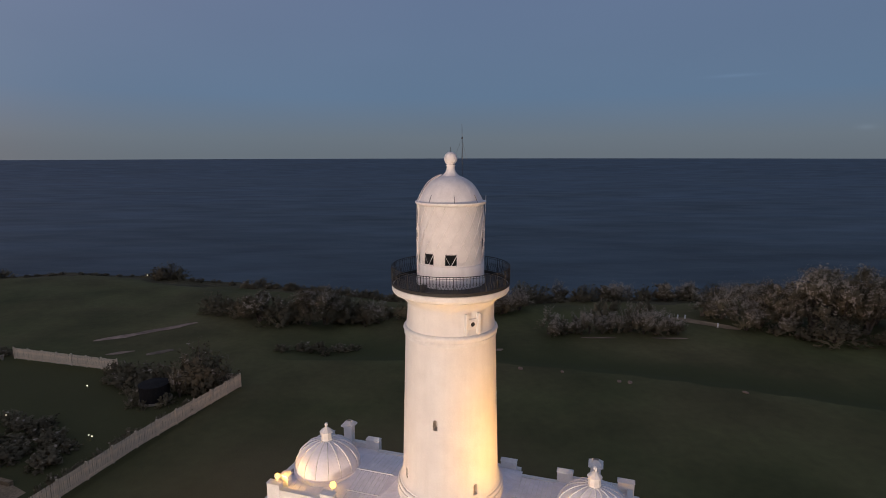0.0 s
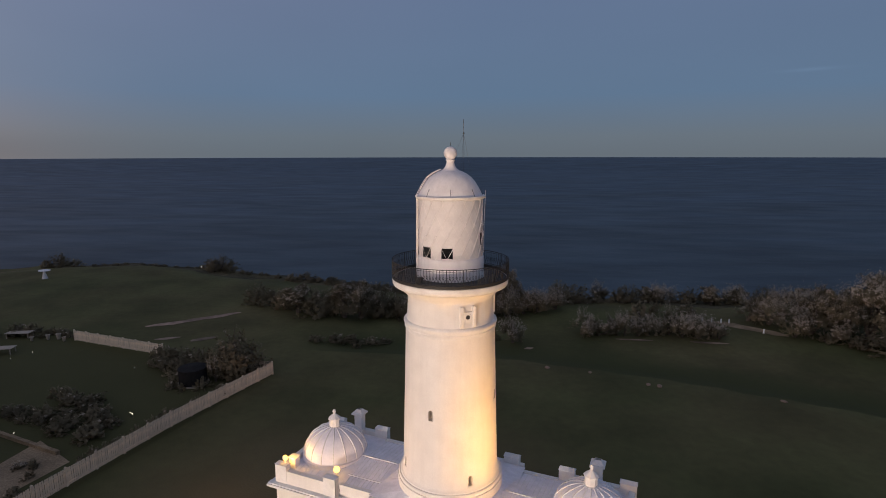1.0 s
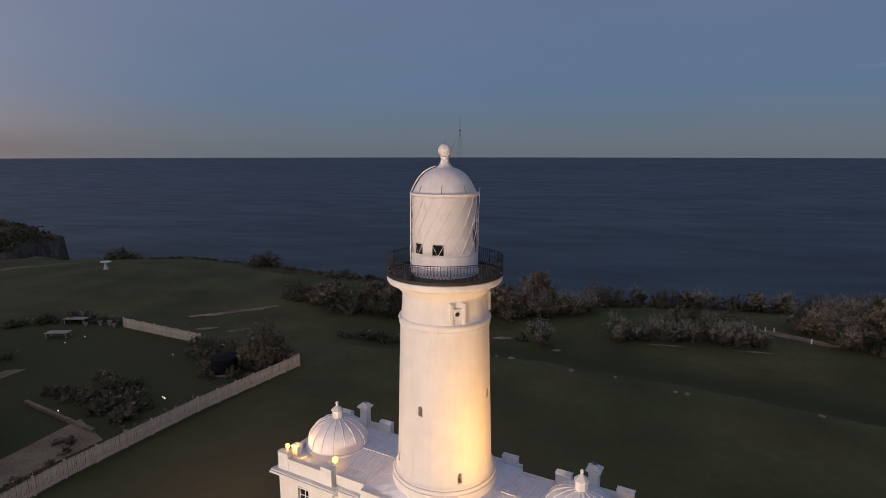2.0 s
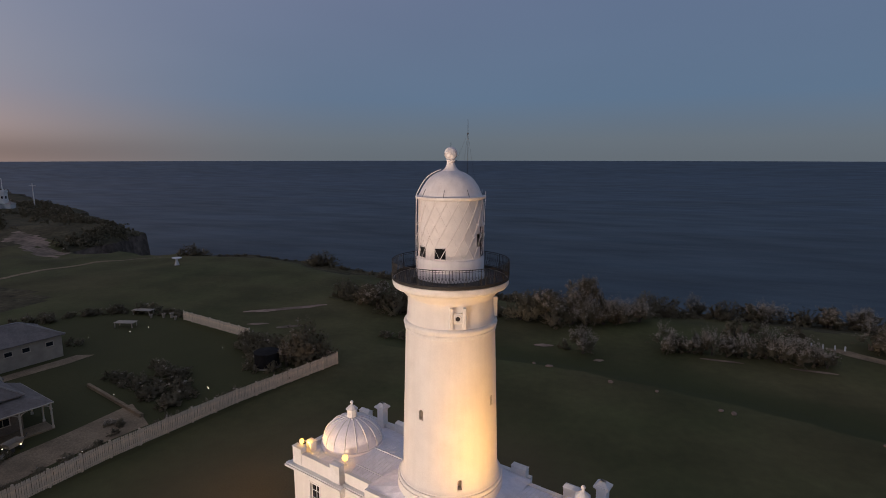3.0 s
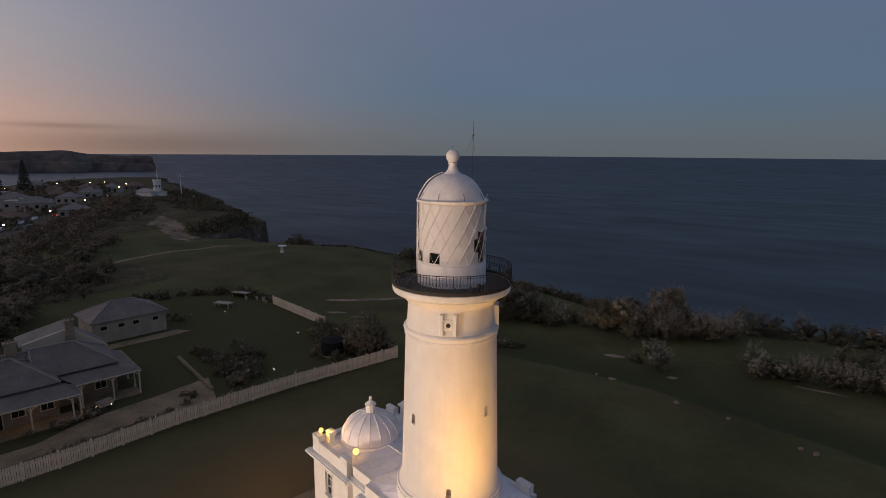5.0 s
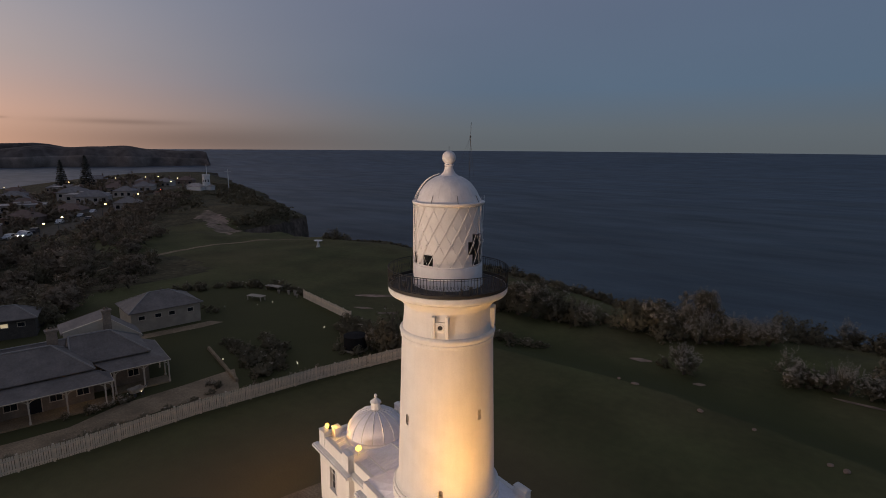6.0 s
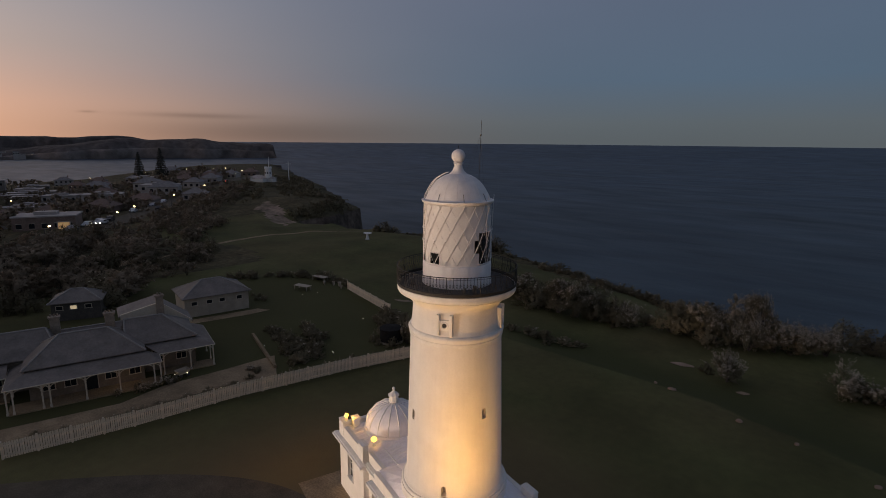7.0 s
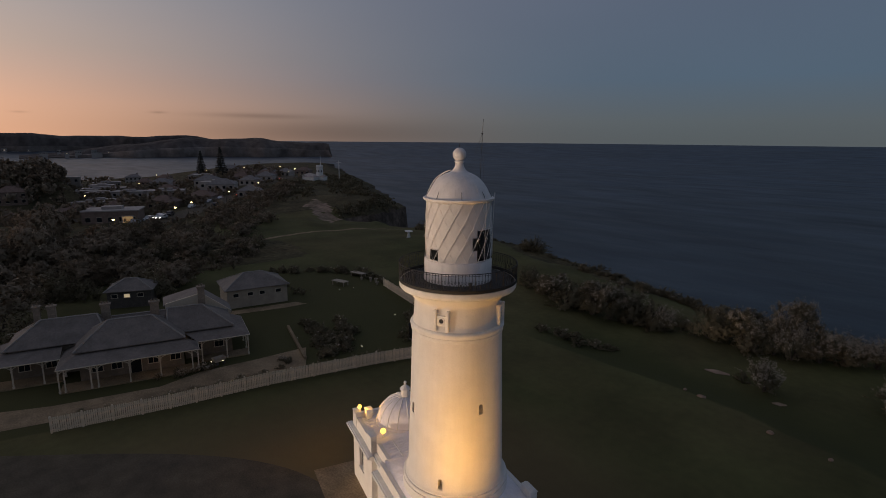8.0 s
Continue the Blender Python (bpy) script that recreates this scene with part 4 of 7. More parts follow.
        part("door_arch", arched_frame(1.06, 2.72, 0.14, 0.30, 10), M_TRIM, t, m=pose(s * 5.0, -ly - 0.05, 0))
        dr = bmesh.new()
        box(dr, s * 5.0 - 0.62, s * 5.0 + 0.62, -ly + 0.3, -ly + 0.36, -0.1, 2.86)
        part("door", dr, M_DARK, t, "dark door in an arched recess", smooth=0)
        w = bmesh.new()
        box(w, a2, b2x, ly - 0.4, ly, -0.2, 4.05)
        part("wall", w, M_RENDER, t, smooth=0)
        cornice_run(t, a2, b2x, -ly, -1, 4.16, 0.38)
        cornice_run(t, a2, b2x, ly, 1, 4.16, 0.38)
        for y in (-ly + 0.02, ly - 0.30):
            p = bmesh.new()
            box(p, a2 + 0.01, b2x - 0.01, y, y + 0.28, 4.05, 4.98)
            part("parapet", p, M_RENDER, t, smooth=0)
        # gabled seamed roof of the link
        r = bmesh.new()
        for sy in (-1, 1):
            e0, e1 = (a2, b2x + 1.2) if s < 0 else (a2 - 1.2, b2x)
            v = [r.verts.new(c) for c in ((e0, sy * (ly - 0.3), 4.905), (e1, sy * (ly - 0.3), 4.905), (e1, sy * 0.02, 5.248), (e0, sy * 0.02, 5.248))]
            r.faces.new(v if sy < 0 else v[::-1])
        part("roof", r, M_ROOF, t, smooth=0)
        for k in range(8):
            x = a2 + 0.2 + k * (b2x - a2 - 0.4) / 7
            for sy in (-1, 1):
                rb = bmesh.new()
                tube(rb, [(x, sy * (ly - 0.32), 4.91), (x, sy * 0.03, 5.25)], 0.016, 4)
                part("roof_seam", rb, M_TRIM, t)
        rb = bmesh.new()
        tube(rb, [(min(a2, s * 6.4), 0, 5.25), (max(b2x, s * 6.4), 0, 5.25)], 0.045, 6)
        part("ridge_roll", rb, M_TRIM, t)
        rb = bmesh.new()
        box(rb, a2, b2x, -1.93, -1.87, 4.98, 5.05)
        part("walkway_edge", rb, M_TRIM, t)
    # centre bay round the tower
    bx, by = BAY
    for sy in (-1, 1):
        w = bmesh.new()
        box(w, -bx, bx, *sorted((sy * by, sy * (by - 0.4))), -0.2, 4.05)
        part("wall", w, M_RENDER, t, smooth=0)
        cornice_run(t, -bx - 0.4, bx + 0.4, sy * by, sy, 4.20)
        p = bmesh.new()
        box(p, -bx, bx, *sorted((sy * (by - 0.02), sy * (by - 0.32))), 4.05, 5.05)
        part("parapet", p, M_RENDER, t, smooth=0)
        for x in (-2.95, 2.95) if sy > 0 else ():
            parapet_block(t, x, sy * (by - 0.17), 1.0, 0.44, 4.4, 5.50, 0.13)
    for sx in (-1, 1):
        w = bmesh.new()
        box(w, *sorted((sx * bx, sx * (bx - 0.4))), -by + 0.4, by - 0.4, -0.2, 5.0)
        part("wall", w, M_RENDER, t, smooth=0)
    r = bmesh.new()
    n = 32
    outer, inner = [], []
    for k in range(n):
        a = 2 * math.pi * (k + 0.5) / n
        c, s_ = math.cos(a), math.sin(a)
        q = 1 / max(abs(c) / (bx + 0.15), abs(s_) / (by - 0.3))
        outer.append((q * c, q * s_))
        inner.append((3.16 * c, 3.16 * s_))
    roof_frustum(r, outer, inner, 5.0, 5.34)
    part("skirt_roof", r, M_ROOF, t, smooth=0)


# ---------------------------------------------------------------- floodlights
def floodlight(m, aim, energy, color, spot=70, blend=0.6, lit=M_LAMP, label="small yellow floodlight on the roof", size=0.16, soft=0.14, stem=0.28, spill=None, paint=M_HOUSING):
    """A lamp housing on a bracket with its light inside; m: its foot; aim: a point in the world."""
    f = thing("floodlight", m, label, "floodlight", "floodlights")
    inv = m.inverted()
    head = Vector((0, 0, stem))
    d = (inv @ Vector(aim) - head).normalized()
    turn = d.to_track_quat("-Z", "Y").to_matrix().to_4x4()
    h = bmesh.new()
    v0 = [h.verts.new(c) for c in ((-0.16, -0.12, -0.02), (0.16, -0.12, -0.02), (0.16, 0.12, -0.02), (-0.16, 0.12, -0.02))]
    v1 = [h.verts.new(c) for c in ((-0.10, -0.07, 0.16), (0.10, -0.07, 0.16), (0.10, 0.07, 0.16), (-0.10, 0.07, 0.16))]
    for i in range(4):
        j = (i + 1) % 4
        h.faces.new((v0[i], v0[j], v1[j], v1[i]))
    h.faces.new(v1)
    base = Matrix.Translation(head) @ turn
    part("housing", h, paint, f, smooth=0, m=base)
    g = bmesh.new()
    ball(g, (0, 0, 0.0), size, 14, 9, (1.1, 1.0, 0.9))
    part("lens", g, lit, f, "glowing lens", m=base)
    br = bmesh.new()
    box(br, -0.03, 0.03, -0.03, 0.03, 0, stem - 0.03)
    box(br, -0.12, 0.12, -0.10, 0.10, 0, 0.03)
    part("bracket", br, paint, f, smooth=0)
    ld = bpy.data.lights.new("flood", "SPOT")
    ld.energy, ld.color, ld.spot_size, ld.spot_blend, ld.shadow_soft_size = energy, color, radians(spot), blend, soft
    lo = new("flood_beam", ld)
    lo.matrix_basis = Matrix.Translation((m @ base) @ Vector((0, 0, -0.16))) @ (m.to_3x3().to_4x4() @ turn)
    if spill:
        ld = bpy.data.lights.new("spill", "SPOT")
        ld.energy, ld.color, ld.spot_size, ld.spot_blend, ld.shadow_soft_size = spill[1], color, radians(spill[2]), 0.8, soft
        head_w = m @ head
        way = (Vector(spill[0]) - head_w).normalized()
        new("flood_spill", ld).matrix_basis = Matrix.Translation(head_w + way * 1.2) @ way.to_track_quat("-Z", "Y").to_matrix().to_4x4()
    return f


def site(x, y, z):
    return SITE @ Vector((x, y, z))


def at_site(x, y, z, turn=0):
    return SITE @ pose(x, y, z, 0, 0, turn)


build_tower()
build_lantern()
build_base()
WARM, PALE = (1.0, 0.47, 0.12), (1.0, 0.83, 0.73)
floodlight(at_site(-6.70, -2.33, 4.96), site(-1.6, -1.4, 12.0), 800, (1.0, 0.58, 0.26), 165, 1.0, size=0.20, stem=0.5, paint=M_TRIM)
floodlight(at_site(-10.10, -3.02, 5.55), site(-9.1, -1.5, 5.3), 150, (1.0, 0.50, 0.07), 140, 1.0, size=0.17, spill=(site(-32, -12, 0), 320, 150), paint=M_TRIM)
floodlight(at_site(7.7, -2.70, 4.90), site(1.1, -1.6, 14.0), 4350, (1.0, 0.51, 0.11), 125, 1.0, size=0.19, stem=0.5, paint=M_TRIM)
# lawn floods to the west
for x, y, e, col in ((-24.0, -42.0, 180000, PALE), (20.0, -46.0, 64000, (1.0, 0.60, 0.34))):
    floodlight(pose(x, y, ground_z(x, y)), site(0, 0, 12.0), e, col, 32, 0.5, label="ground floodlight on the lawn facing the tower", size=0.2, soft=0.8)
box_bm = bmesh.new()
box(box_bm, -0.27, 0.27, -0.24, 0.24, 0.0, 0.78)
cab = tagged(thing("junction_cabinet", at_site(-9.93, -2.38, 4.82), "pale electrical cabinet on the roof beside the lamp", "cabinet"))
part("body", bevelled(box_bm, 0.02), M_TRIM, cab)
box_bm = bmesh.new()
box(box_bm, -0.31, 0.31, -0.28, 0.28, 0.78, 0.83)
part("lid", box_bm, M_TRIM, cab, smooth=0)


# ---------------------------------------------------------------- keepers' cottage, outbuildings, fences and garden
HOUSE = pose(-41.5, 15.2, 0, 0, 0, 75.4)       # local x along the verandah, y away from the fence


def hip_roof(bm, x0, x1, y0, y1, z0, z1, hip0=None, hip1=None, thick=0.10):
    """A hipped roof over a rectangle, the ridge along x. hip0, hip1: how far the ridge is held back at each end (0: a gable)."""
    ym = (y0 + y1) / 2
    h0 = (y1 - y0) / 2 if hip0 is None else hip0
    h1 = (y1 - y0) / 2 if hip1 is None else hip1
    lo = [bm.verts.new(c) for c in ((x0, y0, z0), (x1, y0, z0), (x1, y1, z0), (x0, y1, z0))]
    ba = [bm.verts.new((v.co.x, v.co.y, v.co.z - thick)) for v in lo]
    r = [bm.verts.new((x0 + h0, ym, z1)), bm.verts.new((x1 - h1, ym, z1))]
    bm.faces.new((lo[0], lo[1], r[1], r[0]))
    bm.faces.new((lo[2], lo[3], r[0], r[1]))
    bm.faces.new((lo[1], lo[2], r[1]))
    bm.faces.new((lo[3], lo[0], r[0]))
    for i in range(4):
        bm.faces.new((ba[i], ba[(i + 1) % 4], lo[(i + 1) % 4], lo[i]))
    bm.faces.new(ba[::-1])
    return [tuple(v.co) for v in lo], [tuple(v.co) for v in r]


def roof_with_caps(parent, x0, x1, y0, y1, z0, z1, hip0=None, hip1=None, ribs=0.45):
    bm = bmesh.new()
    lo, r = hip_roof(bm, x0, x1, y0, y1, z0, z1, hip0, hip1)
    roof = part("roof", bm, M_SLATE, parent, smooth=0)
    for a, b in ((r[0], r[1]), (lo[0], r[0]), (lo[3], r[0]), (lo[1], r[1]), (lo[2], r[1])):
        if (Vector(a) - Vector(b)).length > 0.3:
            c = bmesh.new()
            tube(c, [a, b], 0.10, 6)
            part("ridge_cap", c, M_CAP, roof)
    # rolled sheet joints down both long slopes
    ym = (y0 + y1) / 2
    h0 = (y1 - y0) / 2 if hip0 is None else max(hip0, 0.001)
    h1 = (y1 - y0) / 2 if hip1 is None else max(hip1, 0.001)
    joints = bmesh.new()
    x = x0 + ribs
    while x < x1 - 0.1:
        f = min(1.0, (x - x0) / h0, (x1 - x) / h1)
        for ya in (y0, y1):
            tube(joints, [(x, ya, z0 + 0.006), (x, ya + (ym - ya) * f, z0 + (z1 - z0) * f + 0.006)], 0.009, 4)
        x += ribs
    tagged(part("sheet_joints", joints, M_SLATE, roof), kind="stuff")
    return roof


M_CAP = material("pale_ridge_capping", (0.27, 0.245, 0.22), 0.6, 0.0, fine=(8, 0.1), broad=(1, 0.1))


def verandah_post(parent, x, y, z1, brackets=(1, -1), along="x"):
    p = bmesh.new()
    box(p, x - 0.065, x + 0.065, y - 0.065, y + 0.065, 0.1, z1)
    box(p, x - 0.10, x + 0.10, y - 0.10, y + 0.10, 0.1, 0.34)
    box(p, x - 0.095, x + 0.095, y - 0.095, y + 0.095, z1 - 0.62, z1 - 0.54)
    post = part("post", p, M_TIMBER, parent, smooth=0)
    for s in brackets:
        b = bmesh.new()
        pts = []
        for k in range(8):
            f = math.pi / 2 * k / 7
            d = s * 0.85 * (1 - math.cos(f))
            pts.append((x + d, y, z1 - 0.62 + 0.56 * math.sin(f)) if along == "x" else (x, y + d, z1 - 0.62 + 0.56 * math.sin(f)))
        tube(b, pts, 0.05, 5)
        part("bracket", b, M_TIMBER, post)


def dark_opening(parent, x, y, z0, w, h, name="window", turn=0, lit=False, bars=True):
    o = new(name)
    o.parent = parent
    o.matrix_basis = Matrix.LocRotScale((x, y, z0), Euler((0, 0, radians(turn))), None)
    fr = bmesh.new()
    for a, b, c, d in ((-w / 2 - 0.08, -w / 2, 0, h + 0.08), (w / 2, w / 2 + 0.08, 0, h + 0.08), (-w / 2, w / 2, h, h + 0.08), (-w / 2 - 0.12, w / 2 + 0.12, -0.08, 0)):
        box(fr, a, b, -0.06, 0.02, c, d)
    if name == "window" and bars:
        box(fr, -w / 2, w / 2, -0.045, 0.0, h * 0.48, h * 0.52)
        box(fr, -0.02, 0.02, -0.045, 0.0, 0, h)
    part("window_frame" if name == "window" else "door_frame", fr, M_TIMBER, o, smooth=0)
    g = bmesh.new()
    box(g, -w / 2, w / 2, -0.03, -0.012, 0, h)
    part("pane" if name == "window" else "door_leaf", g, M_LITPANE if lit else M_WINDOW, o, "lit pane" if lit else "", smooth=0)


def chimney_stack(parent, x, y, z0, z1, w=0.62, d=0.5, pots=2):
    c = new("chimney")
    c.parent = parent
    c.matrix_basis = pose(x, y, 0)
    b = bmesh.new()
    box(b, -w / 2, w / 2, -d / 2, d / 2, z0, z1 - 0.35)
    part("chimney_shaft", bevelled(b, 0.015), M_BRICK, c)
    b = bmesh.new()
    box(b, -w / 2 - 0.07, w / 2 + 0.07, -d / 2 - 0.07, d / 2 + 0.07, z1 - 0.35, z1 - 0.22)
    box(b, -w / 2 - 0.12, w / 2 + 0.12, -d / 2 - 0.12, d / 2 + 0.12, z1 - 0.22, z1 - 0.10)
    part("cap", b, M_BRICK, c, smooth=0)
    for k in range(pots):
        part("pot", lathe([(0.10, z1 - 0.1), (0.085, z1 + 0.12), (0.11, z1 + 0.16), (0.06, z1 + 0.16)], 12), M_BRICK, c, m=pose((k - (pots - 1) / 2) * 0.3, 0, 0))


def walls_of(parent, x0, x1, y0, y1, z1, mat=None):
    for a, b, c, d in ((x0, x1, y0, y0 + 0.3), (x0, x1, y1 - 0.3, y1), (x0, x0 + 0.3, y0 + 0.3, y1 - 0.3), (x1 - 0.3, x1, y0 + 0.3, y1 - 0.3)):
        w = bmesh.new()
        box(w, a, b, c, d, -0.2, z1)
        part("wall", w, mat or M_COTTAGE, parent, smooth=0)


def lean_to(parent, pts_low, pts_high, zl, zh):
    """A verandah roof strip between two lines of (x, y)."""
    bm = bmesh.new()
    a = [bm.verts.new((*p, zl)) for p in pts_low]
    b = [bm.verts.new((*p, zh)) for p in pts_high]
    c = [bm.verts.new((*p, zl - 0.07)) for p in pts_low]
    e = [bm.verts.new((*p, zh - 0.07)) for p in pts_high]
    for i in range(len(a) - 1):
        bm.faces.new((a[i], a[i + 1], b[i + 1], b[i]))
        bm.faces.new((c[i + 1], c[i], e[i], e[i + 1]))
        bm.faces.new((c[i], c[i + 1], a[i + 1], a[i]))
    bm.faces.new((a[0], b[0], e[0], c[0]))
    bm.faces.new((b[-1], a[-1], c[-1], e[-1]))
    roof = part("verandah_roof", bm, M_SLATE, parent, smooth=0)
    for i in range(len(pts_low) - 1):
        ln = math.dist(pts_low[i], pts_low[i + 1])
        g = bmesh.new()
        tube(g, [(*pts_low[i], zl - 0.05), (*pts_low[i + 1], zl - 0.05)], 0.06, 6)
        part("gutter", g, M_TIMBER, roof)
    joints = bmesh.new()
    for i in range(len(pts_low) - 1):
        ln = math.dist(pts_low[i], pts_low[i + 1])
        n = int(ln / 0.45)
        for k in range(1, n):
            f = k / n
            lo = [pts_low[i][q] + (pts_low[i + 1][q] - pts_low[i][q]) * f for q in (0, 1)]
            hi = [pts_high[i][q] + (pts_high[i + 1][q] - pts_high[i][q]) * f for q in (0, 1)]
            tube(joints, [(*lo, zl + 0.006), (*hi, zh + 0.006)], 0.009, 4)
    tagged(part("sheet_joints", joints, M_SLATE, roof), kind="stuff")


def build_cottage():
    t = thing("keepers_cottage", HOUSE, "single-storey cream cottage with grey hipped iron roofs and a white verandah", "house")
    # main body
    walls_of(t, 1.7, 11.7, 2.5, 8.3, 3.15, M_COTTAGE_SHADE)
    roof_with_caps(t, 1.3, 12.0, 2.2, 8.6, 3.45, 5.65)
    # set-back wing and the wing at the far end
    walls_of(t, 11.9, 17.1, 4.5, 10.3, 3.15, M_COTTAGE_SHADE)
    roof_with_caps(t, 10.2, 17.4, 4.2, 10.6, 3.45, 5.60, 0.2, 3.2)
    walls_of(t, -4.8, 1.6, 6.0, 11.4, 3.15, M_COTTAGE_SHADE)
    roof_with_caps(t, -5.2, 4.4, 5.6, 11.8, 3.45, 5.60, 3.1, 1.2)
    walls_of(t, 2.0, 11.6, 8.9, 12.2, 3.0, M_COTTAGE_SHADE)
    roof_with_caps(t, 1.8, 12.0, 8.7, 12.6, 3.2, 4.5, 0.8, 0.8)
    # rear gable wing with a pale end wall
    turned = Matrix(((1, 0, 0, 0), (0, 0, 1, 10.75), (0, 1, 0, 0), (0, 0, 0, 1)))
    g = bmesh.new()
    prism(g, [(10.2, 3.0), (17.8, 3.0), (17.8, 3.4), (14.5, 6.05), (14.2, 6.05), (10.2, 5.15)], 0, 0.3)
    bmesh.ops.recalc_face_normals(g, faces=g.faces[:])
    part("gable_wall", g, M_TIMBER, t, "pale rendered gable wall", smooth=0, m=turned)
    walls_of(t, 10.3, 17.6, 11.1, 15.0, 3.15, M_COTTAGE_SHADE)
    g = bmesh.new()
    prism(g, [(10.0, 4.75), (14.35, 5.75), (18.0, 3.0), (18.0, 3.12), (14.35, 5.92), (10.0, 4.9)], 0.3, 4.6)
    bmesh.ops.recalc_face_normals(g, faces=g.faces[:])
    part("gable_roof", g, M_SLATE, t, smooth=0, m=turned)
    # verandahs
    lean_to(t, [(0.0, 9.5), (0.0, 0.0), (13.2, 0.0), (13.2, 2.6)], [(1.5, 8.0), (1.5, 2.35), (11.85, 2.35), (11.85, 2.7)], 2.62, 3.22)
    lean_to(t, [(13.25, 2.4), (18.9, 2.4), (18.9, 10.0)], [(12.0, 4.35), (17.25, 4.35), (17.25, 10.0)], 2.62, 3.22)
    lean_to(t, [(-7.0, 10.5), (-7.0, 3.4), (-0.02, 3.4)], [(-5.0, 10.0), (-5.0, 5.8), (-0.02, 5.8)], 2.62, 3.22)
    f = bmesh.new()
    box(f, 0.1, 13.1, 0.1, 2.48, -0.1, 0.14)
    part("verandah_floor", f, M_GRAVEL, t, "stone-flagged verandah floor", smooth=0)
    f = bmesh.new()
    box(f, 13.3, 18.8, 2.5, 4.48, -0.1, 0.14)
    part("verandah_floor", f, M_GRAVEL, t, smooth=0)
    f = bmesh.new()
    box(f, -6.9, -0.02, 3.5, 5.98, -0.1, 0.14)
    part("verandah_floor", f, M_GRAVEL, t, smooth=0)
    for x, br in ((0.15, (1,)), (0.65, (1,)), (2.9, (-1, 1)), (3.5, (-1, 1)), (6.4, (-1, 1)), (9.3, (-1, 1)), (12.45, (-1,)), (13.05, (-1,))):
        verandah_post(t, x, 0.15, 2.56, br)
    for x, br in ((13.6, (1,)), (16.3, (-1, 1)), (18.7, (-1,))):
        verandah_post(t, x, 2.55, 2.56, br)
    for y in (4.6, 7.3):
        verandah_post(t, 18.72, y, 2.56, (1, -1), "y")
        verandah_post(t, 0.15, y, 2.56, (1, -1), "y")
    for x, br in ((-6.85, (1,)), (-4.2, (-1, 1)), (-1.6, (-1, 1))):
        verandah_post(t, x, 3.55, 2.56, br)
    for x in (3.3, 5.1, 8.6, 10.8):
        dark_opening(t, x, 2.5, 0.95, 0.95, 1.5)
    dark_opening(t, 6.9, 2.5, 0.14, 1.0, 2.15, "door")
    for x in (13.2, 15.6):
        dark_opening(t, x, 4.5, 0.95, 0.95, 1.4)
    for x in (-3.6, -1.2):
        dark_opening(t, x, 6.0, 0.95, 0.95, 1.4)
    for x, y, z0, z1, w, n in ((9.1, 8.3, 3.2, 6.55, 0.95, 3), (4.0, 9.7, 3.2, 6.55, 0.9, 3), (-1.4, 11.2, 3.2, 6.6, 0.8, 2), (-2.9, 11.6, 3.2, 6.6, 0.6, 2), (14.4, 10.6, 3.2, 7.2, 0.8, 2)):
        chimney_stack(t, x, y, z0, z1, w, 0.62, n)
    # skylights on the rear roof
    for x in (3.4, 6.2):
        s = bmesh.new()
        box(s, -0.3, 0.3, -0.5, 0.5, 0, 0.07)
        part("skylight", s, M_TIMBER, t, "pale skylight", smooth=0, m=Matrix.Translation((x, 7.5, 4.27)) @ pose(0, 0, 0, -34.5, 0, 0))


def porch_light(m, power):
    """A small lit lantern under a roof."""
    f = thing("porch_lantern", m, "small lit wall lantern glowing warm under the verandah", "wall lamp", "porch lanterns")
    b = bmesh.new()
    ball(b, (0, 0, 0), 0.10, 10, 7)
    part("globe", b, M_BULB, f)
    c = bmesh.new()
    box(c, -0.08, 0.08, -0.08, 0.08, 0.09, 0.14)
    box(c, -0.02, 0.02, 0.0, 0.22, 0.14, 0.17)
    part("bracket", c, M_HOUSING, f, smooth=0)
    ld = bpy.data.lights.new("porch", "POINT")
    ld.energy, ld.color, ld.shadow_soft_size = power, (1.0, 0.62, 0.30), 0.1
    lo = new("porch_glow", ld)
    lo.matrix_basis = m @ pose(0, -0.25, -0.12)


M_SHEDWALL = material("dark_weathered_boards", (0.10, 0.085, 0.07), 0.9, fine=(8, 0.2), broad=(0.8, 0.2))


def build_shed(m, lx, ly, windows, label, zw=2.75, zr=4.7, lit=(), wall=None):
    t = thing("outbuilding", m, label, "outbuilding", "outbuildings")
    walls_of(t, 0, lx, 0, ly, zw, wall)
    roof_with_caps(t, -0.35, lx + 0.35, -0.35, ly + 0.35, zw + 0.16, zr)
    for k, x in enumerate(windows):
        dark_opening(t, x, 0.0, 1.75, 0.75, 0.5, lit=k in lit, bars=False)
    return t


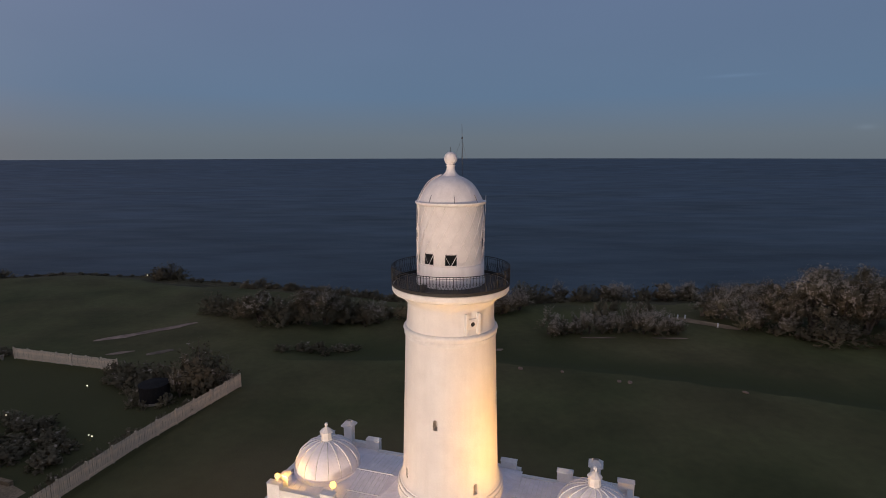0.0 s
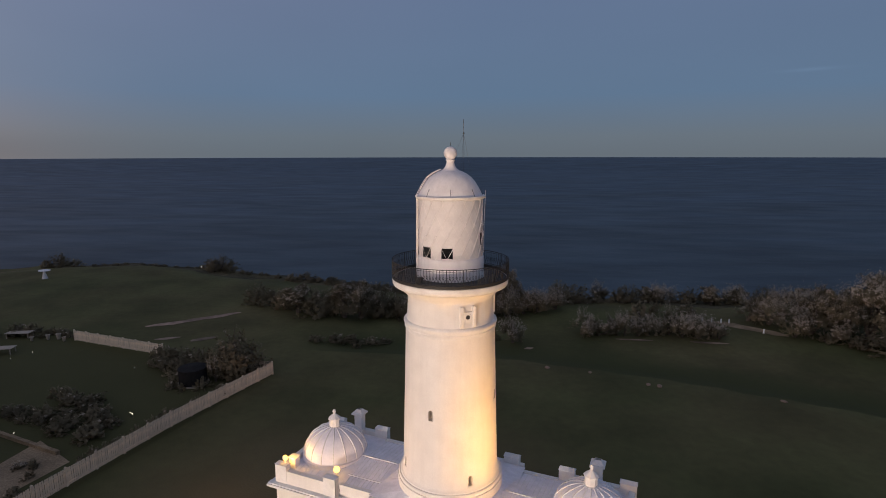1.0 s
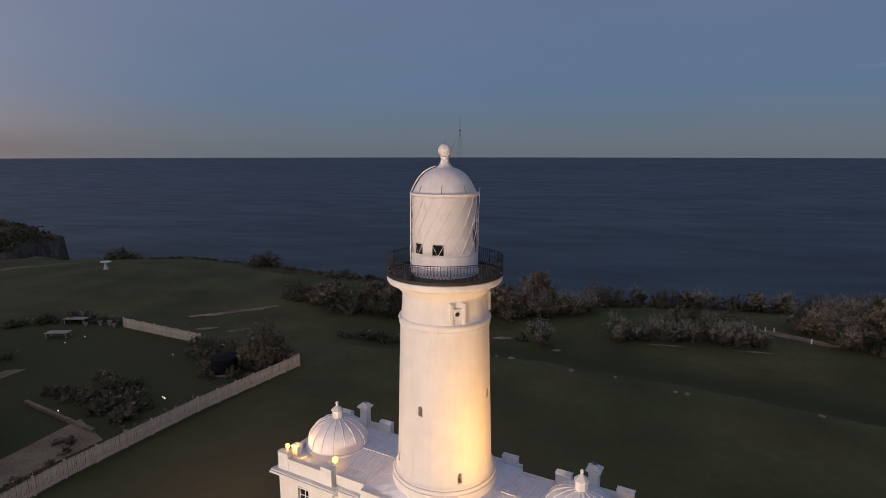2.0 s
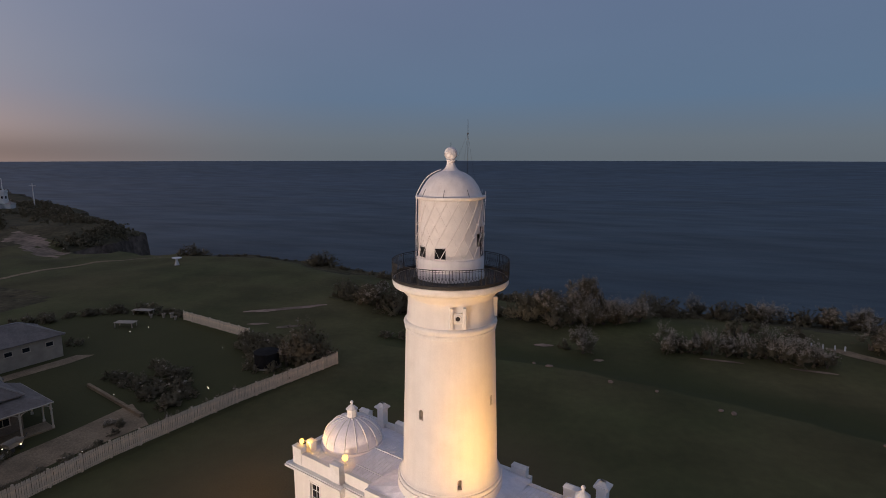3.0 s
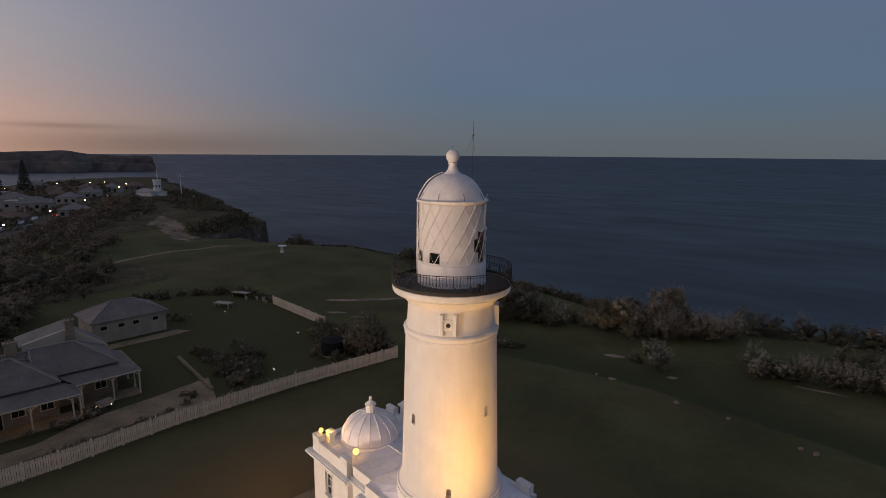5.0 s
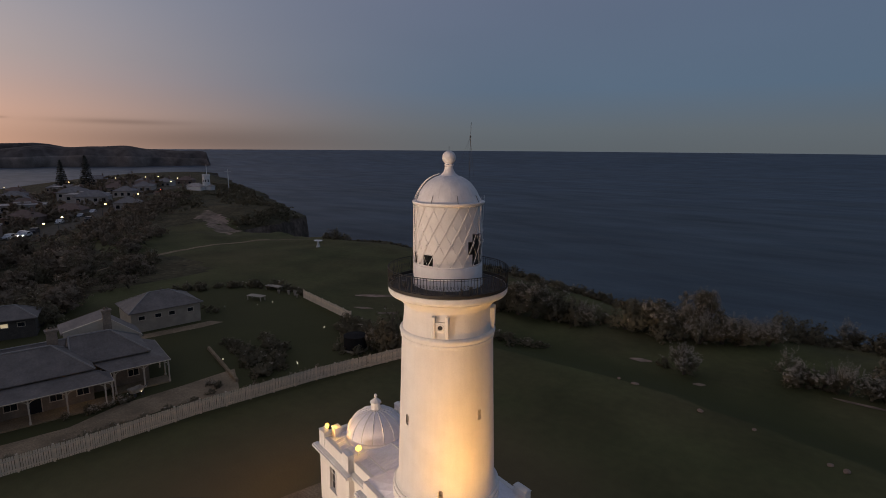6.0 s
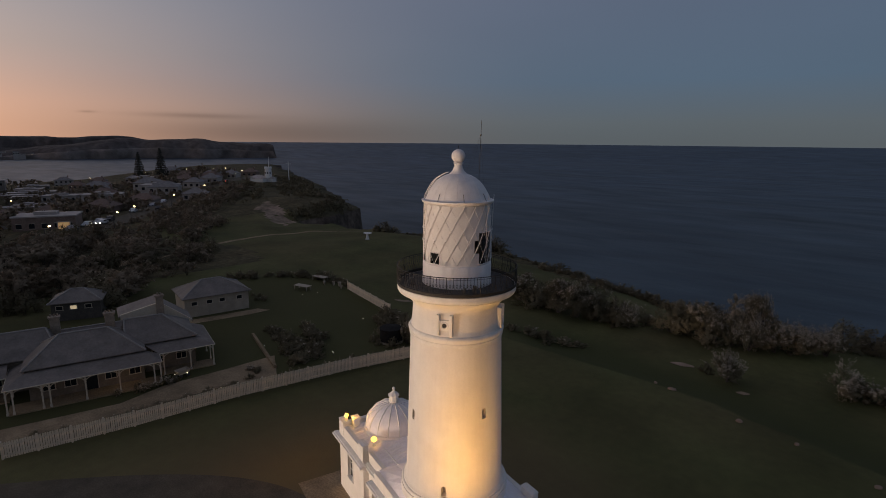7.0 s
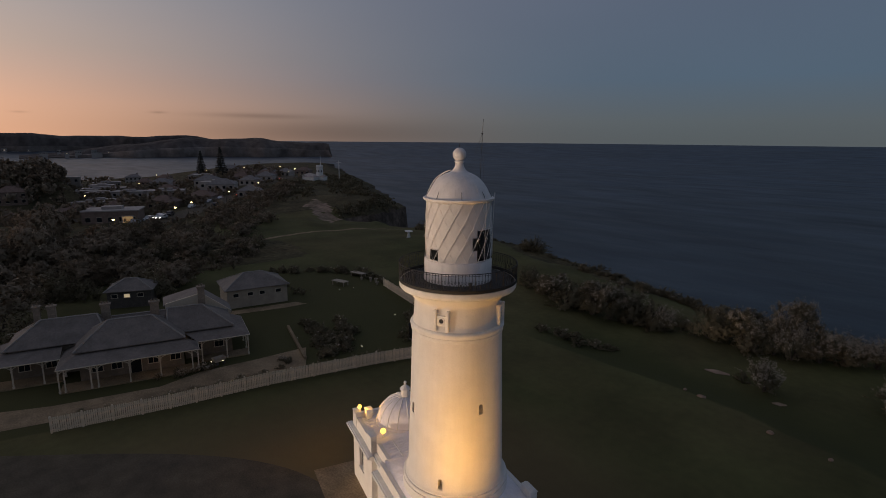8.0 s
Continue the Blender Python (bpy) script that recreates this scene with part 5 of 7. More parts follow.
def pale_strip(name, pts, width, label, cat, mat, lift=0.03, seed=0):
    """A ragged strip of other ground laid on the lawn."""
    rnd = random.Random(seed)
    bm = bmesh.new()
    L_, R_ = [], []
    dense = []
    for (ax, ay), (bx, by) in zip(pts, pts[1:]):
        n = max(2, int(math.dist((ax, ay), (bx, by)) / 1.2))
        dense += [(ax + (bx - ax) * i / n, ay + (by - ay) * i / n) for i in range(n)]
    dense.append(pts[-1])
    for i, (x, y) in enumerate(dense):
        a, b = dense[max(0, i - 1)], dense[min(len(dense) - 1, i + 1)]
        d = Vector((b[0] - a[0], b[1] - a[1])).normalized()
        taper = min(1.0, 0.35 + 4 * min(i, len(dense) - 1 - i) / len(dense))
        for lst, s in ((L_, 1), (R_, -1)):
            w = width / 2 * taper * rnd.uniform(0.75, 1.2)
            px, py = x - d.y * w * s, y + d.x * w * s
            lst.append(bm.verts.new((px, py, ground_z(px, py) + lift)))
    for i in range(len(dense) - 1):
        bm.faces.new((R_[i], R_[i + 1], L_[i + 1], L_[i]))
    ob = part(name, bm, mat)
    return tagged(ob, label, cat, kind="structure")


def patch(name, outline, label, cat, mat, lift=0.03):
    bm = bmesh.new()
    vs = [bm.verts.new((x, y, ground_z(x, y) + lift)) for x, y in outline]
    f = bm.faces.new(vs)
    if f.normal.z < 0:
        f.normal_flip()
    bmesh.ops.triangulate(bm, faces=bm.faces[:])
    bmesh.ops.recalc_face_normals(bm, faces=bm.faces[:])
    for f in bm.faces:
        f.normal_update()
        if f.normal.z < 0:
            f.normal_flip()
    ob = part(name, bm, mat, smooth=0)
    return tagged(ob, label, cat, kind="structure")


def picket_mesh(h, w=0.138):
    bm = bmesh.new()
    prism(bm, [(-w / 2, 0.06), (w / 2, 0.06), (w / 2, h - 0.06), (0, h), (-w / 2, h - 0.06)], -0.011, 0.011)
    bmesh.ops.transform(bm, matrix=Matrix(((1, 0, 0, 0), (0, 0, 1, 0), (0, 1, 0, 0), (0, 0, 0, 1))), verts=bm.verts[:])
    bmesh.ops.recalc_face_normals(bm, faces=bm.faces[:])
    return link_mesh("picket", bm, M_FENCE, 0)


def build_fence(line, h, span, gap=0.165, label="white painted timber picket fence with capped posts"):
    """A fence along a bent line of (x, y); the thing stands at the first point."""
    f = thing("picket_fence", pose(line[0][0], line[0][1], 0), label, "fence", "picket fences")
    pm = bmesh.new()
    box(pm, -0.07, 0.07, -0.07, 0.07, -0.2, h + 0.06)
    roof_frustum(pm, [(-0.085, -0.085), (0.085, -0.085), (0.085, 0.085), (-0.085, 0.085)], [(-0.02, -0.02), (0.02, -0.02), (0.02, 0.02), (-0.02, 0.02)], h + 0.06, h + 0.12)
    post_me = link_mesh("post", pm, M_FENCE, 0)
    pk = picket_mesh(h)
    rnd = random.Random(5)
    for i, (p, q) in enumerate(zip(line, line[1:])):
        d = Vector((q[0] - p[0], q[1] - p[1]))
        ln = d.length
        base = pose(p[0] - line[0][0], p[1] - line[0][1], 0, 0, 0, math.degrees(math.atan2(d.y, d.x)))
        n = max(1, round(ln / span))
        for k in range(0 if i == 0 else 1, n + 1):
            part("post", post_me, None, f, m=base @ pose(ln * k / n, 0.0, 0))
        for z in (0.32, h - 0.30):
            for k in range(n):
                r = bmesh.new()
                box(r, ln * k / n + 0.07, ln * (k + 1) / n - 0.07, 0.013, 0.06, z - 0.045, z + 0.045)
                part("rail", r, M_FENCE, f, smooth=0, m=base)
        m = int(ln / gap)
        for k in range(m):
            x = (k + 0.5) * ln / m
            if abs((x / ln * n) - round(x / ln * n)) * ln / n < 0.05:
                continue
            part("picket", pk, None, f, m=base @ pose(x, 0, rnd.uniform(-0.012, 0.012), rnd.uniform(-0.6, 0.6), rnd.uniform(-0.7, 0.7), 0))
    return f


def garden_light(x, y, h=0.45, bright=M_BULB, r=0.042):
    z = ground_z(x, y)
    t = thing("garden_light", pose(x, y, z), "small glowing garden light on a short stake", "garden light", "garden lights")
    s = bmesh.new()
    tube(s, [(0, 0, -0.05), (0, 0, h)], 0.02, 6)
    part("stake", s, M_HOUSING, t)
    b = bmesh.new()
    ball(b, (0, 0, h + r * 0.7), r, 10, 7)
    part("globe", b, bright, t)
    c = bmesh.new()
    tube(c, [(0, 0, h + 1.5 * r), (0, 0, h + 1.5 * r + 0.03)], r * 0.8, 8)
    part("hood", c, M_HOUSING, t)


M_TANK = material("dark_tank_plastic", (0.022, 0.020, 0.019), 0.9, fine=(6, 0.2), broad=(1.0, 0.2), spec=0.12)


def water_tank(x, y):
    t = thing("water_tank", pose(x, y, 0), "dark corrugated water tank on a pale slab among shrubs", "tank")
    prof = [(1.42 + (0.015 if k % 2 else 0.0), 0.16 + k * 0.085) for k in range(20)]
    part("shell", lathe(prof, 40), M_TANK, t)
    part("lid", lathe([(1.5, 1.78), (1.48, 1.83), (0.2, 1.98), (0.02, 2.0)], 40), M_TANK, t)
    part("slab", lathe([(1.62, -0.05), (1.62, 0.14), (0.01, 0.15)], 40), M_COTTAGE, t, "pale concrete slab")


def garden_table(x, y, turn, w, d):
    t = thing("garden_table", pose(x, y, 0, 0, 0, turn), "pale weathered garden table on the back lawn", "table", "garden tables")
    n = 5
    for k in range(n):
        b = bmesh.new()
        box(b, -w / 2, w / 2, -d / 2 + d * k / n + 0.01, -d / 2 + d * (k + 1) / n - 0.01, 0.72, 0.77)
        part("plank", b, M_COTTAGE, t, smooth=0)
    for sx in (-1, 1):
        for sy in (-1, 1):
            b = bmesh.new()
            box(b, sx * (w / 2 - 0.2) - 0.05, sx * (w / 2 - 0.2) + 0.05, sy * (d / 2 - 0.15) - 0.05, sy * (d / 2 - 0.15) + 0.05, 0, 0.72)
            part("leg", b, M_COTTAGE, t, smooth=0)


def survey_pillar(x, y):
    z = ground_z(x, y)
    t = thing("survey_pillar", pose(x, y, z), "white tapered survey pillar with a flat disc on the lawn", "pillar")
    part("pillar", lathe([(0.55, -0.1), (0.55, 0.1), (0.48, 0.12), (0.22, 1.30), (0.25, 1.32), (0.25, 1.40), (0.02, 1.37)], 20), M_TRIM, t)
    s = bmesh.new()
    tube(s, [(0, 0, 1.3), (0, 0, 1.75)], 0.05, 6)
    part("spindle", s, M_HOUSING, t)
    part("disc", lathe([(0.02, 1.72), (1.1, 1.70), (1.1, 1.72), (0.02, 1.77)], 20), M_TRIM, t, m=pose(0, 0, 0, 0, 3, 0))


def hand_cart(x, y):
    t = thing("garden_cart", HOUSE @ pose(x, y, 0.0, 0, 0, 20), "small pale garden cart parked on the gravel", "cart")
    b = bmesh.new()
    roof_frustum(b, [(-0.55, -0.35), (0.55, -0.35), (0.55, 0.35), (-0.55, 0.35)], [(-0.7, -0.45), (0.7, -0.45), (0.7, 0.45), (-0.7, 0.45)], 0.40, 0.82)
    box(b, -0.55, 0.55, -0.35, 0.35, 0.36, 0.41)
    part("tray", b, M_COTTAGE, t, smooth=0)
    for sx in (-0.4, 0.4):
        for sy in (-0.42, 0.42):
            w = bmesh.new()
            tube(w, [(sx, sy - 0.04, 0.2), (sx, sy + 0.04, 0.2)], 0.2, 14)
            part("wheel", w, M_HOUSING, t)
    h = bmesh.new()
    tube(h, [(0.55, 0, 0.45), (1.1, 0, 0.7), (1.3, 0, 0.95)], 0.025, 6)
    part("handle", h, M_HOUSING, t)


def low_wall(p, q, h, w):
    d = Vector((q[0] - p[0], q[1] - p[1]))
    t = thing("garden_wall", pose(p[0], p[1], 0, 0, 0, math.degrees(math.atan2(d.y, d.x))), "low pale stone garden wall", "wall")
    rnd = random.Random(3)
    x, k = 0.0, 0
    while x < d.length:
        s = min(rnd.uniform(0.5, 0.85), d.length - x)
        b = bmesh.new()
        box(b, x + 0.008, x + s - 0.008, -w / 2, w / 2, -0.1, h * rnd.uniform(0.93, 1.05))
        part("stone", bevelled(b, 0.02), M_GRAVEL, t)
        x += s


def build_grounds():
    patch("pavement_yard", [(-44.5, 3), (-38.6, 3), (-35.6, 14), (-34.2, 22), (-33.4, 30.4), (-31.6, 37.4), (-36.8, 40.2), (-37.2, 34), (-37.9, 28), (-36.9, 23.4), (-38.0, 19), (-39.2, 14.4), (-41.6, 9)],
          "pale gravel drive curving between the cottage and the fence", "yard", M_GRAVEL, 0.03)
    patch("pavement_shed", [(-57.2, 38.2), (-55.2, 48.3), (-53.2, 49.2), (-53.4, 46), (-55.3, 38)], "pale paving along the outbuilding", "paving", M_GRAVEL, 0.03)
    # drive that swings past the lighthouse, and the paving at its foot
    outline = []
    for k in range(25):
        f = k / 24
        x = -36 + 26.5 * f
        outline.append((x, 5.5 + 22.3 * math.sin(min(1.0, f * 1.02) * math.pi / 2) ** 1.15))
    outline += [(-8.5, 24.5), (-4, 22.6), (2, 20), (2, -12), (-36, -12)]
    patch("road_drive", outline, "dark asphalt drive curving round to the lighthouse", "drive", M_ASPHALT, 0.025)
    patch("pavement_apron", [tuple((SITE @ Vector(c)).xy) for c in ((-12.3, -6.2, 0), (12.3, -6.2, 0), (12.3, -3.2, 0), (12.3, 4.4, 0), (-12.0, 4.4, 0), (-12.3, -3.2, 0))],
          "brown paving round the lighthouse wings", "paving", M_GRAVEL, 0.034)
    pale_strip("rock_strip", [(-48.3, 71.2), (-45, 73.2), (-41, 76.5), (-37.8, 79.5)], 1.5, "pale strip of bare rock in the grass", "rock", M_ROCK, 0.05, 1)
    pale_strip("rock_strip", [(-38.2, 66.0), (-35.6, 67.8)], 1.7, "pale slab of bare rock in the grass", "rock", M_ROCK, 0.05, 2)
    pale_strip("rock_strip", [(-43.4, 66.0), (-40.4, 67.3)], 1.1, "pale slab of bare rock in the grass", "rock", M_ROCK, 0.05, 3)
    pale_strip("rock_strip", [(-1.6, 73.4), (1.0, 74.0)], 1.5, "pale slab of bare rock in the grass", "rock", M_ROCK, 0.05, 4)
    pale_strip("rock_strip", [(6.6, 70.0), (7.8, 70.6)], 0.8, "pale slab of bare rock in the grass", "rock", M_ROCK, 0.05, 5)
    pale_strip("pavement_track", [(-102, 52), (-111, 72), (-113.5, 85), (-112, 96), (-104, 108)], 1.5, "pale worn footpath across the grass", "path", M_GRAVEL, 0.05, 6)
    pale_strip("pavement_track", [(35.5, 82.8), (39.7, 80.2), (43.5, 77.4)], 2.0, "pale worn footpath behind the bushes", "path", M_GRAVEL, 0.05, 7)
    pale_strip("rock_strip", [(19.5, 75.3), (24.5, 75.0)], 0.6, "pale bare edge of rock before the silvery shrubs", "rock", M_ROCK, 0.05, 8)
    pale_strip("rock_strip", [(29.5, 74.9), (34.4, 74.4)], 0.6, "pale bare edge of rock before the silvery shrubs", "rock", M_ROCK, 0.05, 9)


def bollard(x, y):
    t = thing("bollard", pose(x, y, ground_z(x, y)), "short white bollard beside the worn footpath", "bollard", "path bollards")
    part("post", lathe([(0.09, -0.05), (0.09, 0.62), (0.075, 0.66), (0.02, 0.70)], 10), M_TRIM, t)
    part("foot", lathe([(0.16, -0.05), (0.16, 0.06), (0.09, 0.08)], 10), M_COTTAGE, t, "pale concrete foot")


for bx_, by_ in ((33.7, 82.7), (35.0, 82.5), (36.3, 82.4), (37.4, 82.3), (40.6, 78.4)):
    bollard(bx_, by_)


def lawn_stone(x, y, r, seed):
    rnd = random.Random(seed)
    b = bmesh.new()
    bmesh.ops.create_icosphere(b, subdivisions=2, radius=r)
    sx, sy = rnd.uniform(1.0, 1.7), rnd.uniform(0.7, 1.0)
    for v in b.verts:
        k = 1 + 0.28 * noise.noise(v.co * (2.2 / r) + Vector((seed, 0, 0)))
        v.co = Vector((v.co.x * sx * k, v.co.y * sy * k, v.co.z * 0.5 * k))
    t = thing("stone", pose(x, y, ground_z(x, y) + r * 0.1, 0, 0, rnd.uniform(0, 180)), "pale weathered sandstone lump along the grassy bank", "stone", "bank stones")
    part("lump", b, M_ROCK, t)


for k, (x, y, r) in enumerate(((8.9, 61.6, 0.32), (1.8, 64.1, 0.30), (19.5, 57.9, 0.28), (20.6, 57.6, 0.36), (32.1, 55.1, 0.24), (13.7, 60.7, 0.2), (-0.1, 64.6, 0.24))):
    lawn_stone(x, y, r, k + 1)
build_grounds()
build_cottage()
porch_light(HOUSE @ pose(9.6, 2.2, 2.25), 9)
porch_light(HOUSE @ pose(12.2, 2.2, 2.3), 1.5)
build_shed(pose(-58.3, 38.7, 0, 0, 0, 79.0), 9.1, 6.4, (1.3, 3.4, 5.2, 7.7), "low cream outbuilding with a hipped grey roof", 2.75, 4.7)
build_shed(pose(-70.2, 25.2, -0.1, 0, 0, 66), 6.0, 4.4, (1.0, 2.7, 4.5), "small dark-roofed outbuilding with a lit window", 2.6, 4.2, lit=(1,), wall=M_SHEDWALL)
build_fence([(-22.5, 56.4), (-26.8, 43.8), (-29.8, 32.0), (-31.2, 22.8), (-33.35, 13.65)], 1.5, 2.33)
build_fence([(-22.58, 56.5), (-27.4, 57.8)], 1.45, 2.33)
build_fence([(-38.7, 60.75), (-54.0, 64.7)], 1.45, 2.33)
low_wall((-45.0, 41.9), (-33.4, 38.3), 0.34, 0.34)
water_tank(-30.2, 53.2)
garden_table(-59.5, 59.2, 15, 3.0, 1.4)
garden_table(-62.5, 65.0, 10, 3.2, 1.3)
survey_pillar(-88.7, 98.2)
hand_cart(15.2, 1.2)
for gx, gy, gh, gr in ((-55.9, 56.8, 0.35, 0.05), (-55.2, 59.2, 0.35, 0.035), (-39.0, 55.8, 0.35, 0.04), (-59.0, 53.0, 0.4, 0.035), (-31.5, 45.0, 0.4, 0.05), (-31.9, 45.2, 0.4, 0.035), (-41.9, 48.4, 0.7, 0.06),
                       (-39.7, 40.6, 0.35, 0.04), (-29.8, 54.1, 0.95, 0.10), (-32.3, 31.4, 0.4, 0.06), (-38.9, 29.4, 0.45, 0.05), (-38.3, 30.5, 0.45, 0.05)):
    garden_light(gx, gy, gh, r=gr)
garden_light(-66.0, 117.0, 0.5, r=0.09)


def planter(x, y, h, label):
    t = thing("planter", pose(x, y, ground_z(x, y)), label, "planter", "pale planters")
    part("pot", lathe([(0.16 * h, 0.0), (0.22 * h, 0.04), (0.30 * h, 0.75 * h), (0.36 * h, 0.80 * h), (0.36 * h, 0.88 * h), (0.27 * h, 0.88 * h), (0.24 * h, 0.75 * h)], 16), M_COTTAGE, t)
    part("soil", lathe([(0.26 * h, 0.80 * h), (0.02, 0.83 * h)], 16), M_SCRUBLAND, t, "dark soil")


for x, y, h in ((-57.9, 64.6, 0.8), (-56.6, 64.9, 0.9), (-55.2, 64.2, 0.7), (-59.6, 63.8, 0.7)):
    planter(x, y, h, "pale weathered garden pot beside the back hedge")


# ---------------------------------------------------------------- plants
def leaves(P, out, along, rng, size, slim=0.42):
    """A small folded leaf spray at each place: its face turned partly outwards, its length along the twig."""
    n = len(P)
    nrm = 0.75 * out + 0.55 * rng.normal(size=(n, 3)) + np.array([0, 0, 0.35])
    nrm /= np.linalg.norm(nrm, axis=1)[:, None]
    a = along + 0.55 * rng.normal(size=(n, 3))
    a -= nrm * (a * nrm).sum(1)[:, None]
    a /= np.linalg.norm(a, axis=1)[:, None] + 1e-9
    b = np.cross(nrm, a)
    s = size * rng.uniform(0.55, 1.35, n)[:, None]
    fold = nrm * s * rng.uniform(-0.25, 0.25, n)[:, None]
    corners = np.stack([P - a * s, P - b * s * slim + fold, P + a * s, P + b * s * slim + fold], 1)
    soft_n = 0.85 * out + 0.4 * nrm + np.array([0, 0, 0.15])
    soft_n /= np.linalg.norm(soft_n, axis=1)[:, None]
    return corners.reshape(-1, 3), np.arange(4 * n).reshape(n, 4), np.repeat(soft_n, 4, 0)


def foliage(rng, kind, n, size, silver=0.0):
    """Twigs from the foot or the limbs out to an uneven skin, leafy along their outer part; a plant of unit height.
    Returns vertices, faces, material indices and the twigs' feet and tips."""
    k = max(10, n // 22)
    az = rng.uniform(0, 2 * math.pi, k)
    # lobes make the skin uneven
    lob = 1 + 0.22 * np.sin(az * 2 + rng.uniform(0, 6)) + 0.16 * np.sin(az * 5 + rng.uniform(0, 6))
    if kind == "mound":
        tilt = np.arccos(rng.uniform(0.02, 1.0, k))
        foot = np.stack([0.10 * np.cos(az), 0.10 * np.sin(az), np.zeros(k)], 1)
        ln = rng.uniform(0.62, 1.0, k) ** 0.6 * (0.85 + 0.15 * lob)
        tip = np.stack([np.sin(tilt) * np.cos(az) * 0.50 * lob, np.sin(tilt) * np.sin(az) * 0.50 * lob, np.cos(tilt) * 0.95 + 0.03], 1) * ln[:, None]
        t0 = 0.40
    elif kind == "tuft":
        m = 15
        head = np.stack([rng.uniform(-0.36, 0.36, m), rng.uniform(-0.36, 0.36, m), rng.uniform(0.38, 0.98, m)], 1)
        head[:, 2] *= 1.1 - np.hypot(head[:, 0], head[:, 1])
        q = rng.integers(0, m, k)
        foot = head[q] * np.array([0.8, 0.8, 0.45])
        tip = head[q] + rng.normal(size=(k, 3)) * np.array([0.10, 0.10, 0.12])
        t0 = 0.15
    else:
        m = 24
        a2, r2 = rng.uniform(0, 6.28, m), rng.uniform(0.05, 0.42, m)
        head = np.stack([r2 * np.cos(a2), r2 * np.sin(a2), rng.uniform(0.30, 0.90, m) - 0.25 * r2], 1)
        q = rng.integers(0, m, k)
        foot = head[q] * np.array([0.85, 0.85, 0.92])
        v = rng.normal(size=(k, 3))
        v /= np.linalg.norm(v, axis=1)[:, None]
        tip = head[q] + v * rng.uniform(0.08, 0.21, k)[:, None] * np.array([1, 1, 0.75])
        t0 = 0.10
    tip[:, 2] = np.maximum(tip[:, 2], 0.04)
    i = rng.integers(0, k, n)
    t = t0 + (1.04 - t0) * rng.uniform(0, 1, n) ** 0.7
    d = tip[i] - foot[i]
    sag = np.zeros((n, 3))
    sag[:, 2] = -0.05 * (t ** 2) * np.hypot(d[:, 0], d[:, 1])
    P = foot[i] + d * t[:, None] + sag + 0.022 * rng.normal(size=(n, 3))
    along = d / (np.linalg.norm(d, axis=1)[:, None] + 1e-9)
    mid = np.array([0, 0, 0.35 if kind != "tree" else 0.55])
    out = 0.6 * (P - mid) + (0.0 if kind == "mound" else 1.0) * (tip[i] - foot[i]) + 0.25 * d * t[:, None]
    out /= np.linalg.norm(out, axis=1)[:, None] + 1e-9
    verts, faces, normals = leaves(P, out, along, rng, size)
    # paler high outer leaves: silvery tips, and top light painted into the crowns
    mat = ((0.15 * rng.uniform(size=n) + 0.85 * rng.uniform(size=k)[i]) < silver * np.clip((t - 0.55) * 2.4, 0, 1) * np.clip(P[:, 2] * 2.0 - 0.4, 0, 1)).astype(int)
    return verts, faces, mat, normals, (foot, tip)


def leaf_mesh(name, verts, faces, mat, mats, normals):
    """Leaves shaded as part of the rounded spray that they sit on."""
    me = bpy.data.meshes.new(name)
    me.from_pydata(verts.tolist(), [], faces.tolist())
    for k in mats:
        me.materials.append(k)
    me.polygons.foreach_set("material_index", mat.astype(np.int32))
    me.shade_smooth()
    me.normals_split_custom_set_from_vertices(normals.tolist())
    return me


PLANTS = {}


def plant_template(kind, k, fine):
    """Large plants carry more and smaller leaves."""
    rng = np.random.default_rng(100 + 17 * k + len(kind))
    # third value: share of pale leaves, which on trees paints a lit top
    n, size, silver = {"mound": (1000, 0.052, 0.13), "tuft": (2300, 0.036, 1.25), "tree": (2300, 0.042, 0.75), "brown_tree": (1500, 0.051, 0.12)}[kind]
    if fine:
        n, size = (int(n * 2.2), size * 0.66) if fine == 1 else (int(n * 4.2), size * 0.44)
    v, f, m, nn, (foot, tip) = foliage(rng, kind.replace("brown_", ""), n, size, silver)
    crown = leaf_mesh("crown", v, f, m, [M_DRYLEAF if kind == "brown_tree" else M_LEAF, M_SILVER_LIT], nn)
    t = bmesh.new()
    lean = rng.uniform(-0.05, 0.05, 2)
    trunk_r = 0.035 if kind == "tree" else 0.018
    for q in range(7):
        e = tip[q * 5] * 0.9
        mid = (e[0] * 0.4 + lean[0], e[1] * 0.4 + lean[1], e[2] * 0.5)
        base = (lean[0] * 0.3 + 0.02 * math.cos(q), 0.02 * math.sin(q * 2.0), -0.05)
        tube_taper(t, [base, mid, tuple(e)], [trunk_r, trunk_r * 0.65, trunk_r * 0.2])
    return crown, link_mesh("trunk", t, M_BARK)


def tube_taper(bm, pts, radii, sides=5):
    rings = []
    for i, p in enumerate(pts):
        rings.append([bm.verts.new((p[0] + radii[i] * math.cos(2 * math.pi * k / sides), p[1] + radii[i] * math.sin(2 * math.pi * k / sides), p[2])) for k in range(sides)])
    for a, b in zip(rings, rings[1:]):
        for k in range(sides):
            bm.faces.new((a[k], a[(k + 1) % sides], b[(k + 1) % sides], b[k]))
    bm.faces.new(rings[-1])
    return bm


for kind in ("mound", "tuft", "tree", "brown_tree"):
    PLANTS[kind] = [[plant_template(kind, k, fine) for k in range(4)] for fine in ((0, 1, 2) if kind in ("tree", "tuft") else (0, 1))]

